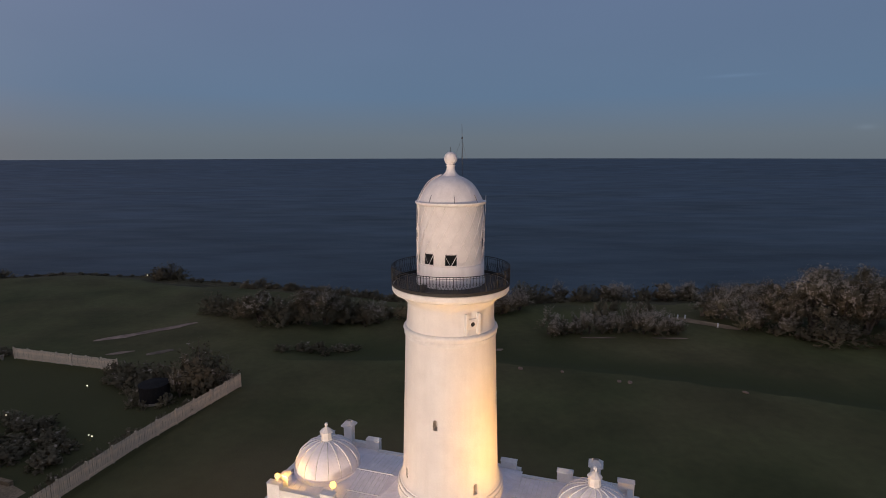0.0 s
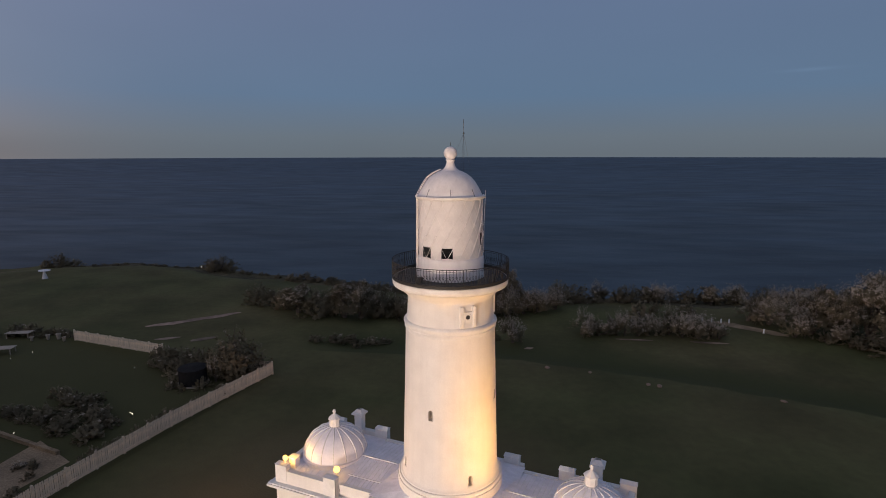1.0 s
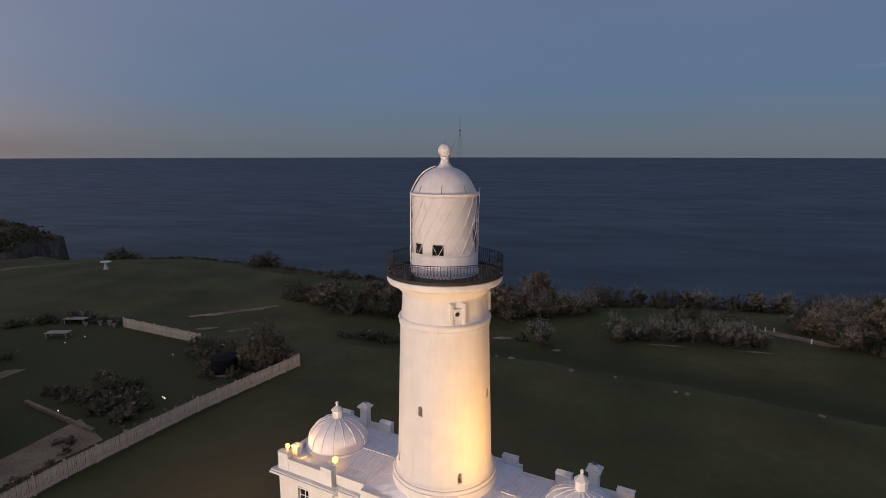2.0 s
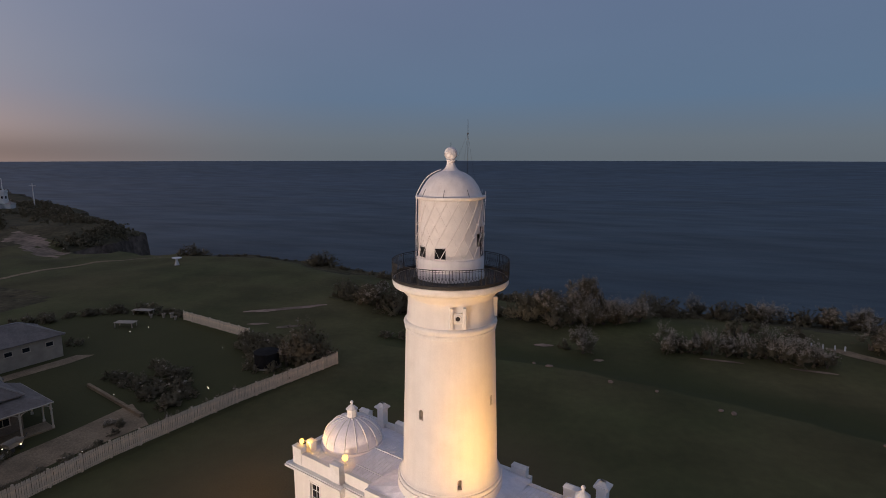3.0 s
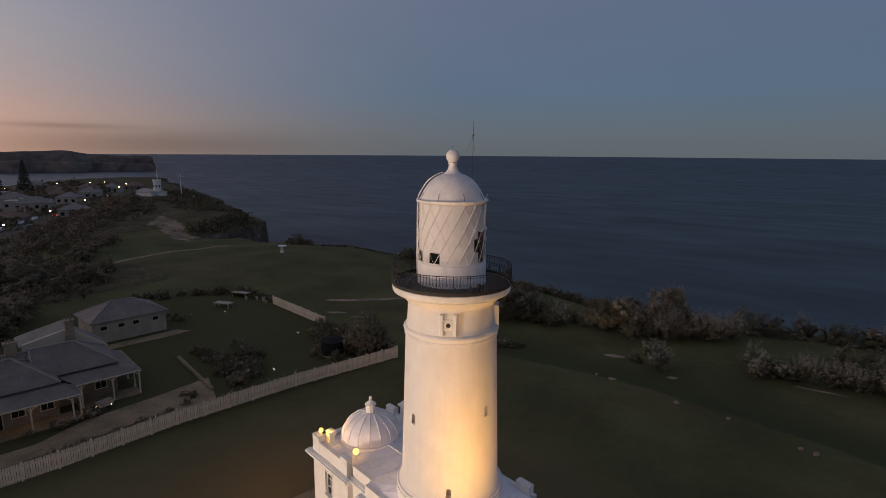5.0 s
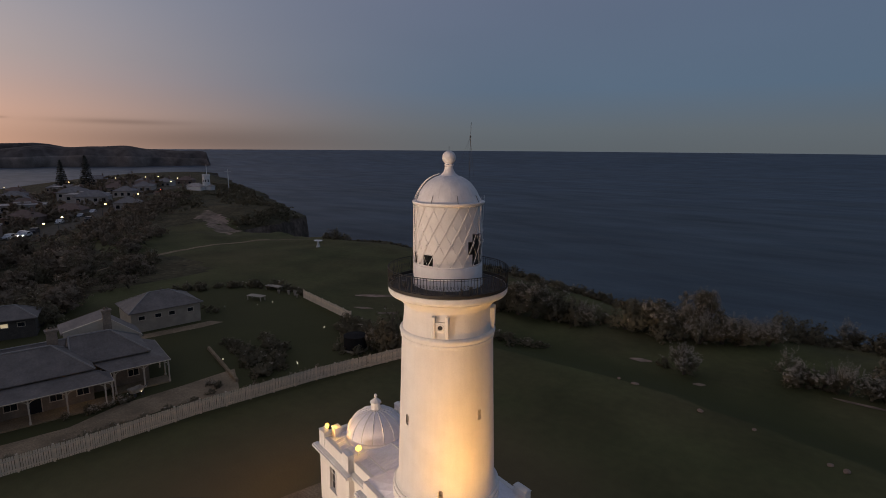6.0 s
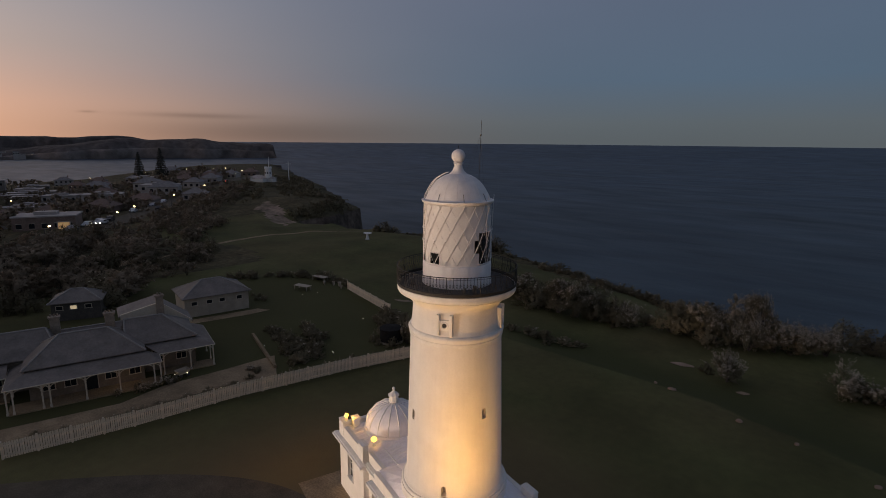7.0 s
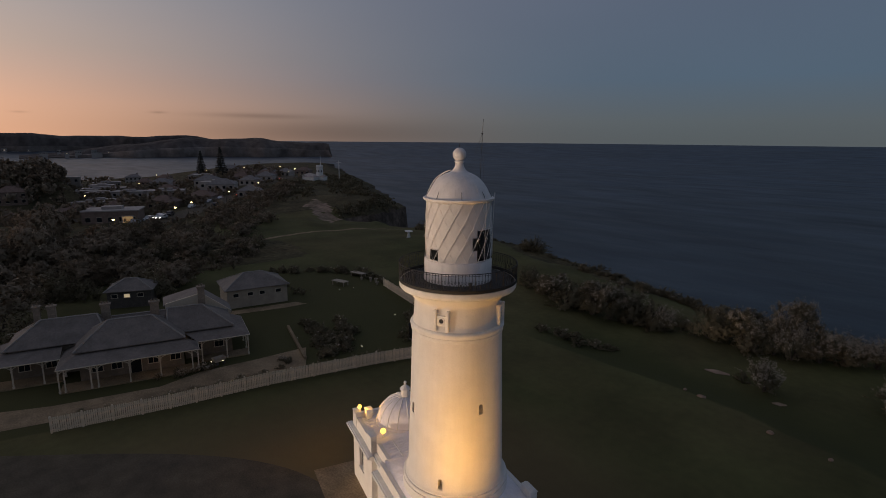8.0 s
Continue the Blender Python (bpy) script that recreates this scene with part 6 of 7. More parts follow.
PLANT_LABELS = {"mound": ("bush", "dense dark green coastal bush on the grass", "bush"),
                "tuft": ("shrub", "silvery-tipped coastal shrub with upright sprays", "shrub"),
                "tree": ("small_tree", "dark round-crowned small tree with bare limbs below", "tree"),
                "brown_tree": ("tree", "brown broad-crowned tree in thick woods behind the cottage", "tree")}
plant_rnd = random.Random(11)


def plant(kind, x, y, h, wide=1.2, group=""):
    name, label, cat = PLANT_LABELS[kind]
    t = thing(name, Matrix.LocRotScale((x, y, ground_z(x, y) - 0.03), Euler((0, 0, plant_rnd.uniform(0, 6.28))), (h * wide, h * wide * plant_rnd.uniform(0.85, 1.15), h)), label, cat, group)
    crown, trunk = PLANTS[kind][min(len(PLANTS[kind]) - 1, (h > 3.3) + (h > 5.2))][plant_rnd.randrange(4)]
    part("crown", crown, None, t)
    part("trunk", trunk, None, t)


def scatter(line, n, jitter, hs, kinds, wide=(1.0, 1.5), group=""):
    lens = [math.dist(a, b) for a, b in zip(line, line[1:])]
    for k in range(n):
        d = (k + plant_rnd.random()) / n * sum(lens)
        i = 0
        while i < len(lens) - 1 and d > lens[i]:
            d -= lens[i]
            i += 1
        f = d / lens[i]
        (ax, ay), (bx, by) = line[i], line[i + 1]
        x = ax + (bx - ax) * f + plant_rnd.uniform(-jitter, jitter)
        y = ay + (by - ay) * f + plant_rnd.uniform(-jitter, jitter)
        plant(plant_rnd.choice(kinds), x, y, plant_rnd.uniform(*hs), plant_rnd.uniform(*wide), group)


# clifftop thickets: each plant by its place, height and width over height
for kind, spots in (
        # silvery row before the worn path
        ("tuft", ((15.0, 76.9, 3.4, 1.0), (18.4, 77.2, 2.9, 1.0), (21.0, 76.8, 3.6, 0.75), (22.9, 76.8, 2.5, 0.9), (24.8, 77.6, 3.0, 0.9), (27.3, 77.4, 4.2, 0.7), (29.0, 76.5, 3.8, 0.8), (31.1, 76.5, 3.4, 1.0), (33.7, 75.9, 2.7, 0.9))),
        ("mound", ((16.6, 77.6, 2.3, 1.3), (19.6, 77.4, 2.2, 1.3), (23.6, 77.8, 1.9, 1.4), (26.0, 78.0, 2.2, 1.3), (30.0, 77.6, 2.4, 1.2), (32.4, 76.9, 2.0, 1.4), (25.0, 84.3, 2.9, 1.2), (28.3, 87.7, 1.7, 1.5), (32.9, 87.4, 1.7, 1.5))),
        # thick trees at the path's end
        ("tuft", ((40.5, 83.6, 3.3, 1.2), (42.8, 82.1, 5.2, 0.8), (44.1, 77.2, 4.4, 0.95), (48.9, 76.2, 3.6, 1.1), (47.0, 80.6, 5.6, 0.9), (51.0, 78.6, 6.8, 0.8))),
        ("tree", ((46.7, 78.6, 6.0, 0.85), (49.8, 77.0, 7.2, 0.8), (53.4, 76.4, 9.0, 0.75), (56.6, 75.6, 9.4, 0.78), (60.1, 74.8, 8.4, 0.8), (64.5, 73.5, 8.0, 0.9), (69.0, 71.0, 7.2, 1.0), (58.0, 80.0, 8.6, 0.9), (64.0, 79.0, 8.4, 0.9))),
        ("mound", ((53.2, 71.6, 3.5, 1.9), (50.0, 73.0, 1.8, 1.7), (58.5, 69.0, 2.6, 1.7), (62.5, 67.5, 2.4, 1.6), (47.2, 75.0, 1.6, 1.6), (55.6, 73.6, 3.4, 1.3))),
        # clump behind the tower's sea side
        ("mound", ((-15.5, 81.5, 4.2, 1.05), (-12.6, 82.2, 4.4, 1.05), (-9.6, 84.6, 2.0, 1.3), (-5.6, 84.0, 4.6, 1.0), (-3.6, 84.8, 5.0, 0.9), (0.5, 83.5, 3.3, 1.15), (7.8, 87.2, 3.2, 1.2), (13.5, 93.0, 4.0, 1.2), (16.5, 95.0, 3.8, 1.2), (2.5, 73.4, 1.3, 1.3))),
        ("tree", ((-0.1, 84.6, 5.0, 0.85), (3.4, 85.4, 6.6, 0.62), (4.9, 85.6, 7.4, 0.6), (-1.6, 85.6, 4.4, 1.0))),
        ("tuft", ((4.4, 84.0, 5.6, 0.75), (2.4, 84.2, 4.2, 0.8), (7.2, 85.4, 3.3, 1.0), (9.1, 86.1, 4.0, 0.9), (12.2, 87.8, 3.7, 1.0), (10.6, 87.4, 3.2, 1.0), (-11.0, 82.4, 3.6, 0.8), (4.9, 72.3, 3.4, 0.95))),
        # clump on the landward side of the tower
        ("mound", ((-37.5, 85.2, 3.4, 1.3), (-34.6, 84.0, 2.8, 1.4), (-31.9, 82.4, 3.3, 1.2), (-26.3, 81.2, 3.9, 1.2), (-24.6, 78.9, 4.3, 1.1), (-15.0, 83.6, 3.6, 1.2), (-13.2, 85.4, 2.2, 1.7), (-22.6, 80.6, 4.4, 1.1))),
        ("tree", ((-28.5, 80.3, 4.3, 1.15), (-20.9, 79.4, 5.4, 0.9), (-18.4, 80.4, 5.8, 0.95), (-16.6, 81.6, 4.8, 1.0)))):
    for x, y, h, w in spots:
        plant(kind, x, y, h * 1.12, w * (1.0 if kind == "mound" else 1.15), "clifftop thicket")
scatter([(20, 97.5), (40, 97), (66, 96), (110, 93)], 46, 1.6, (2.6, 3.8), ("mound", "tuft", "tree"), group="clifftop thicket")
scatter([(-40, 107), (-24, 100.5), (-6, 96)], 20, 1.5, (1.0, 2.0), ("mound",), (1.3, 2.0), group="clifftop scrub")
scatter([(-40, 109), (-24, 102), (-9, 98.5), (16, 97), (60, 100), (120, 95)], 70, 1.8, (1.0, 2.0), ("mound",), (1.5, 2.4), group="clifftop scrub")
scatter([(-62, 116.5), (-45, 110)], 8, 0.9, (0.7, 1.2), ("mound",), (1.5, 2.4), group="clifftop scrub")
for x, y, h, w in ((-60.5, 115.6, 4.4, 1.35), (-57.9, 114.8, 2.9, 1.4), (-63.0, 116.0, 2.9, 1.5), (-97.5, 112.0, 4.0, 1.4), (-94.5, 113.2, 2.2, 1.6), (-100.5, 111.6, 2.1, 1.6)):
    plant("mound", x, y, h, w, "clifftop scrub")
scatter([(-102, 116), (-66, 118.5)], 14, 0.8, (0.6, 0.95), ("mound",), (2.0, 3.2), group="clifftop scrub")
for x, y, h, w in ((-21.3, 67.8, 1.2, 2.0), (-18.8, 68.3, 1.5, 2.0), (-16.6, 68.8, 1.7, 2.0), (-14.4, 69.7, 1.3, 2.2), (-12.6, 70.2, 1.0, 2.2)):
    plant("mound", x, y, h, w, "low lawn bushes")
# garden planting
for x, y, h in ((-31.9, 51.6, 1.3), (-30.4, 51.2, 1.0), (-28.4, 51.9, 1.5), (-32.4, 53.4, 1.6)):
    plant("mound", x, y, h, 1.2, "garden shrubs")
plant("mound", -26.8, 56.0, 6.2, 1.0, "garden trees")
plant("mound", -25.6, 55.8, 4.6, 1.15, "garden trees")
plant("mound", -28.2, 56.2, 4.2, 1.1, "garden trees")
plant("tuft", -27.9, 53.8, 3.2, 0.65, "garden trees")
for x, y, h, w in ((-38.2, 59.2, 2.1, 1.2), (-36.6, 58.6, 2.4, 1.3), (-34.6, 58.0, 2.6, 1.3), (-32.6, 57.4, 2.7, 1.3), (-30.6, 56.8, 2.8, 1.2), (-35.6, 56.6, 1.8, 1.5), (-33.4, 55.8, 2.2, 1.4), (-37.4, 57.2, 1.4, 1.6), (-24.4, 55.2, 1.5, 1.3)):
    plant("mound", x, y, h, w, "garden shrubs")
scatter([(-25.2, 52.0), (-28.2, 43.6), (-30.6, 37.0)], 24, 0.45, (0.7, 1.3), ("mound",), (1.0, 1.5), group="garden shrubs")
scatter([(-44.5, 44.4), (-38, 43.2), (-33, 41.0), (-33.4, 43.8), (-40, 47.8)], 30, 0.9, (0.6, 1.7), ("mound",), (1.4, 2.2), group="garden shrubs")
plant("mound", -41.6, 48.0, 1.7, 1.5, "garden shrubs")
scatter([(-36.0, 35.4), (-34.0, 37.2), (-32.6, 34.4)], 7, 0.5, (0.5, 0.95), ("mound", "tuft"), group="garden shrubs")
scatter([(-31.6, 33), (-33.0, 24), (-34.9, 15)], 34, 0.4, (0.6, 1.1), ("mound",), (1.1, 1.7), group="garden shrubs")
scatter([(-39.0, 24.0), (-37.8, 28.0), (-38.2, 29.4)], 6, 0.5, (0.6, 1.2), ("tuft", "mound"), group="garden shrubs")
scatter([(-76, 52), (-71.5, 60.5), (-64, 66.5), (-55, 66)], 36, 1.2, (0.8, 1.7), ("mound",), (1.3, 1.9), group="garden shrubs")
scatter([(-58, 51), (-66, 52)], 6, 0.8, (0.6, 1.1), ("mound",), group="garden shrubs")
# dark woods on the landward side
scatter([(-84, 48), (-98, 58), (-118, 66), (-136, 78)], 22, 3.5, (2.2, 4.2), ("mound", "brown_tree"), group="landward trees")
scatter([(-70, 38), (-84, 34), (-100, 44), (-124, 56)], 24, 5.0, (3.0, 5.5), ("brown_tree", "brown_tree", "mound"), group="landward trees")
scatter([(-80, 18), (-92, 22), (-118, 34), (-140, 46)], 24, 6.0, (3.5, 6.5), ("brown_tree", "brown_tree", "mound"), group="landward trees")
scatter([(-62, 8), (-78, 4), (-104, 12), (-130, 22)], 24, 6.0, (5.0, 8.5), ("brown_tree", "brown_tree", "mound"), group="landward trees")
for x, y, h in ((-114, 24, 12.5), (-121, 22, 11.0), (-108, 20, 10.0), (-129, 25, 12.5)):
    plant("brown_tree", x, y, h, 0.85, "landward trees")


def pine(x, y, h):
    z = ground_z(x, y)
    t = thing("norfolk_pine", pose(x, y, z - 0.2), "tall dark conical pine standing among the houses", "pine tree", "tall pines")
    tr = bmesh.new()
    tube_taper(tr, [(0, 0, 0), (0, 0, h * 0.5), (0, 0, h)], [0.35, 0.2, 0.04], 7)
    part("trunk", tr, M_BARK, t)
    rng = np.random.default_rng(int(h * 10))
    n = 4400
    tier = np.floor(rng.uniform(0, 1, n) ** 1.3 * 15) / 14
    z = h * (0.13 + 0.86 * tier)
    R = h * 0.21 * (1 - tier) ** 0.8 + 0.2
    arm = np.floor(rng.uniform(0, 7, n)) * 2 * math.pi / 7 + tier * 9
    r = R * rng.uniform(0.1, 1.0, n)
    P = np.stack([r * np.cos(arm), r * np.sin(arm), z + 0.10 * r], 1) + 0.16 * rng.normal(size=(n, 3))
    out = np.stack([np.cos(arm), np.sin(arm), np.full(n, 0.3)], 1)
    v, f, nn = leaves(P, out, out, rng, 0.58)
    part("crown", leaf_mesh("crown", v, f, np.zeros(n), [M_PINE], nn), None, t)


def woods(name, label, spots, seed, n_leaf=280, leaf=0.088, green=None):
    """Far trees past counting, in one mesh."""
    rng = np.random.default_rng(seed)
    V, F, Mi, Nn, base = [], [], [], [], 0
    for x, y, h, w in spots:
        v, f, m, nn, _ = foliage(rng, "mound" if rng.uniform() < 0.65 else "tree", n_leaf, leaf, 0.12)
        v = v * np.array([h * w, h * w, h]) + np.array([x, y, ground_z(x, y) - 0.1])
        V.append(v)
        F.append(f + base)
        Mi.append(m)
        Nn.append(nn)
        base += len(v)
    me = leaf_mesh(name, np.concatenate(V), np.concatenate(F), np.concatenate(Mi), [green or M_DRYLEAF, M_SILVER_LIT], np.concatenate(Nn))
    tagged(new(name, me), label, "scrub", kind="stuff")


wood_rnd = random.Random(21)


def spread_spots(line, n, jx, jy, hs, ws):
    lens = [math.dist(a, b) for a, b in zip(line, line[1:])]
    out = []
    for k in range(n):
        d = wood_rnd.random() * sum(lens)
        i = 0
        while i < len(lens) - 1 and d > lens[i]:
            d -= lens[i]
            i += 1
        f = d / lens[i]
        (ax, ay), (bx, by) = line[i], line[i + 1]
        out.append((ax + (bx - ax) * f + wood_rnd.uniform(-jx, jx), ay + (by - ay) * f + wood_rnd.uniform(-jy, jy), wood_rnd.uniform(*hs), wood_rnd.uniform(*ws)))
    return out


woods("headland_scrub", "low dark scrub over the rocky headland",
      spread_spots([(-139, 128), (-155, 138), (-190, 153), (-234, 174), (-290, 200)], 110, 6, 5, (1.3, 2.6), (1.3, 2.0)) +
      spread_spots([(-139, 111), (-144, 121), (-151, 133)], 70, 4, 5, (1.2, 2.8), (1.1, 1.7)) +
      spread_spots([(-154, 124), (-180, 140), (-225, 158), (-280, 185)], 90, 9, 7, (1.4, 3.0), (1.2, 1.9)) +
      spread_spots([(-175, 112), (-215, 130), (-250, 150)], 60, 9, 7, (1.4, 3.2), (1.2, 1.9)), 5, green=M_LEAF)
woods("landward_undergrowth", "tangled dark undergrowth beneath the landward trees",
      spread_spots([(-78, 24), (-100, 30), (-140, 44)], 110, 8, 12, (1.2, 2.8), (1.3, 2.0)) +
      spread_spots([(-66, 6), (-100, 8), (-140, 16)], 90, 8, 9, (1.4, 3.2), (1.3, 2.0)) +
      spread_spots([(-82, 44), (-104, 56), (-140, 70)], 60, 5, 7, (1.0, 2.2), (1.3, 2.0)), 9, 460, 0.066)
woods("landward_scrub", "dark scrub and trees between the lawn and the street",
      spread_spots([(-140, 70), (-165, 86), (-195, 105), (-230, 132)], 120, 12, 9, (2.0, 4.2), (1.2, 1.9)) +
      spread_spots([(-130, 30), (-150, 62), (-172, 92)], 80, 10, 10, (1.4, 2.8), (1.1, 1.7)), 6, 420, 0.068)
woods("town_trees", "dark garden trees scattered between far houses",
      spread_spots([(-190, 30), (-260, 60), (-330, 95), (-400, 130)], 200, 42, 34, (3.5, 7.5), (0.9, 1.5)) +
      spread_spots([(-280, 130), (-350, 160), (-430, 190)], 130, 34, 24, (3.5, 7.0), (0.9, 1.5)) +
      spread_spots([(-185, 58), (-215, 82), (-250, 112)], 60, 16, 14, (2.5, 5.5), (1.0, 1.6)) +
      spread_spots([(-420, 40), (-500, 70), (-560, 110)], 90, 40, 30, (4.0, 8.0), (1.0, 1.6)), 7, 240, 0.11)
woods("hill_trees", "dense dark trees on a far rounded hill",
      spread_spots([(-307, 35), (-340, 36), (-380, 35)], 110, 14, 20, (7.0, 10.0), (0.9, 1.2)), 8, 300, 0.10)


# ---------------------------------------------------------------- far street, houses, signal station
M_WALLS = [material("house_wall_white", (0.44, 0.385, 0.345), 0.8, fine=(3, 0.08), broad=(0.3, 0.12)),
           material("house_wall_cream", (0.30, 0.25, 0.215), 0.8, fine=(3, 0.08), broad=(0.3, 0.12)),
           material("house_wall_brick", (0.24, 0.165, 0.13), 0.85, fine=(5, 0.2), broad=(0.4, 0.15))]
M_ROOFS = [material("house_roof_tile", (0.19, 0.125, 0.098), 0.85, fine=(5, 0.2), broad=(0.4, 0.2)),
           material("house_roof_grey", (0.21, 0.19, 0.18), 0.7, fine=(5, 0.15), broad=(0.4, 0.2)),
           material("house_roof_pale", (0.40, 0.35, 0.32), 0.7, fine=(5, 0.1), broad=(0.4, 0.15))]


def house_template(k, w, d, h, roof, wall, flat=False, lit=()):
    lab = ("two-storey " if h > 4 else "") + ("pale " if wall < 2 else "brick ") + ("flat-roofed house in the far town" if flat else "hip-roofed house in the far town")
    t = thing("house", pose(0, 0, 0), lab, "house", "far houses")
    b = bmesh.new()
    box(b, -w / 2, w / 2, -d / 2, d / 2, -3.0, h)
    part("wall", b, M_WALLS[wall], t, smooth=0)
    b = bmesh.new()
    if flat:
        box(b, -w / 2 - 0.3, w / 2 + 0.3, -d / 2 - 0.3, d / 2 + 0.3, h, h + 0.35)
        box(b, -w / 5, w / 6, -d / 6, d / 5, h + 0.35, h + 1.2)
    else:
        hip_roof(b, -w / 2 - 0.4, w / 2 + 0.4, -d / 2 - 0.4, d / 2 + 0.4, h + 0.12, h + 0.12 + d * 0.30)
    rf = part("roof", b, M_ROOFS[roof], t, smooth=0)
    if not flat:
        b = bmesh.new()
        box(b, w * 0.2, w * 0.2 + 0.8, 0.2, 0.9, h + 0.3, h + d * 0.3 + 1.1)
        part("chimney", b, M_WALLS[2], rf, smooth=0)
    storeys = 2 if h > 4 else 1
    n = max(2, int(w / 3))
    q = 0
    for s in range(storeys):
        for i in range(n):
            win = new("window")
            win.parent = t
            win.matrix_basis = pose(-w / 2 + (i + 0.5) * w / n, -d / 2, 0.9 + s * 2.9)
            g = bmesh.new()
            box(g, -0.65, 0.65, -0.03, 0.05, 0, 1.35)
            part("pane", g, M_LITPANE if q in lit else M_WINDOW, win, smooth=0)
            f = bmesh.new()
            box(f, -0.75, 0.75, -0.08, 0.05, -0.12, -0.01)
            box(f, -0.75, 0.75, -0.06, 0.05, 1.36, 1.46)
            part("frame", f, M_TIMBER, win, smooth=0)
            q += 1
    return t


def garage_lamp(house):
    """An open lit garage in the house's front."""
    g = part("garage", box(bmesh.new(), 3.2, 6.0, -4.56, -4.46, -0.2, 2.4), M_GARAGE, house, "open garage with warm light inside", smooth=0)
    for x0, x1, z0, z1 in ((2.95, 3.2, -0.2, 2.65), (6.0, 6.25, -0.2, 2.65), (3.2, 6.0, 2.4, 2.65)):
        part("garage_frame", box(bmesh.new(), x0, x1, -4.68, -4.44, z0, z1), M_WALLS[0], g, smooth=0)


M_GARAGE = glow("lit_garage_wall", (1.0, 0.62, 0.30), 0.28)


def build_town():
    rnd = random.Random(4)
    kinds = [house_template(0, 11, 8, 3.0, 0, 1), house_template(1, 13, 9, 5.8, 1, 0), house_template(2, 16, 9, 6.0, 2, 0, True),
             house_template(3, 10, 8, 3.0, 0, 2), house_template(4, 20, 8, 3.2, 2, 1, True), house_template(5, 12, 9, 5.8, 0, 2), house_template(6, 9, 8, 3.0, 1, 0),
             house_template(7, 31, 9, 3.4, 2, 1, True), house_template(8, 11, 7, 3.0, 0, 0), house_template(9, 15, 9, 4.0, 2, 2, True)]
    garage_lamp(kinds[9])
    first = [True] * len(kinds)
    # streets run roughly along this bearing; the fronts look towards the lawn
    spots = [(-306, 66, 7, -12), (-430, 74, 7, -12), (-440, 92, 7, -14), (-264, 88, 2, -20), (-168, 48, 9, -20), (-253, 109, 1, -38), (-276, 145, 6, -40), (-185, 36, 8, -18), (-236, 62, 3, -18), (-262, 112, 2, -32), (-215, 46, 3, -28), (-228, 92, 0, -40), (-272, 90, 5, -30), (-288, 116, 1, -36), (-300, 140, 0, -35),
             (-318, 128, 3, -38), (-290, 62, 4, -15), (-318, 84, 2, -30), (-262, 40, 0, -20), (-330, 108, 6, -32), (-346, 132, 0, -40), (-352, 92, 3, -22), (-300, 32, 5, -12), (-344, 56, 4, -10),
             (-372, 116, 1, -30), (-384, 146, 2, -35), (-398, 84, 4, -14), (-370, 168, 0, -40), (-412, 126, 5, -30), (-430, 156, 6, -36), (-448, 96, 2, -20), (-466, 128, 3, -30),
             (-410, 178, 1, -38), (-490, 150, 0, -30), (-270, 132, 6, -44), (-332, 160, 3, -42), (-352, 182, 6, -42), (-500, 108, 4, -16), (-444, 60, 4, -8), (-236, 24, 3, -14), (-262, 10, 6, -10),
             (-300, 8, 0, -8), (-390, 46, 5, -10), (-290, 152, 0, -45), (-310, 172, 6, -45), (-330, 196, 3, -46), (-530, 134, 1, -24), (-480, 80, 0, -14), (-204, 72, 3, -38), (-218, 108, 6, -44)]
    for x, y, k, turn in spots:
        z = ground_z(x, y) - (1.6 if k in (1, 2, 5) else 0.5)
        m = pose(x + rnd.uniform(-2, 2), y + rnd.uniform(-2, 2), z, 0, 0, 90 + turn + rnd.uniform(-8, 8))
        if first[k]:
            kinds[k].matrix_basis = m
            first[k] = False
        else:
            copy_thing(kinds[k], m)


def far_block(a, d, w, h, lit):
    """A pale block on the far shore; a: bearing left of +y."""
    x, y = -d * math.sin(radians(a)), d * math.cos(radians(a))
    t = thing("apartment_block", pose(x, y, SEA + 18, 0, 0, a), "pale apartment block on the far harbour shore" + (" with a lit window" if lit else ""), "apartment block", "far shore blocks")
    b = bmesh.new()
    box(b, -w / 2, w / 2, -8, 8, -30, h)
    part("wall", b, M_WALLS[0], t, smooth=0)
    b = bmesh.new()
    box(b, -w / 2 - 1, w / 2 + 1, -9, 9, h, h + 2)
    part("roof", b, M_ROOFS[1], t, smooth=0)
    for i in range(3):
        b = bmesh.new()
        box(b, -w / 2 + (i + 0.5) * w / 3 - 2, -w / 2 + (i + 0.5) * w / 3 + 2, -8.4, -7.9, h * 0.45, h * 0.7)
        part("window", b, M_LITPANE if lit and i == 1 else M_WINDOW, t, smooth=0)


def street_lamp(x, y, h=5.5, r=0.24):
    z = ground_z(x, y)
    t = thing("street_lamp", pose(x, y, z, 0, 0, 60), "lit street lamp on a tall pole beside the road", "street lamp", "street lamps")
    p = bmesh.new()
    tube(p, [(0, 0, -0.2), (0, 0, h - 0.4), (0.25, 0, h), (0.9, 0, h + 0.1)], 0.07, 6)
    part("pole", p, M_HOUSING, t)
    b = bmesh.new()
    ball(b, (1.1, 0, h), r, 10, 7, (1.3, 1, 0.7))
    part("lamp_head", b, M_STREET, t, "glowing lamp head")


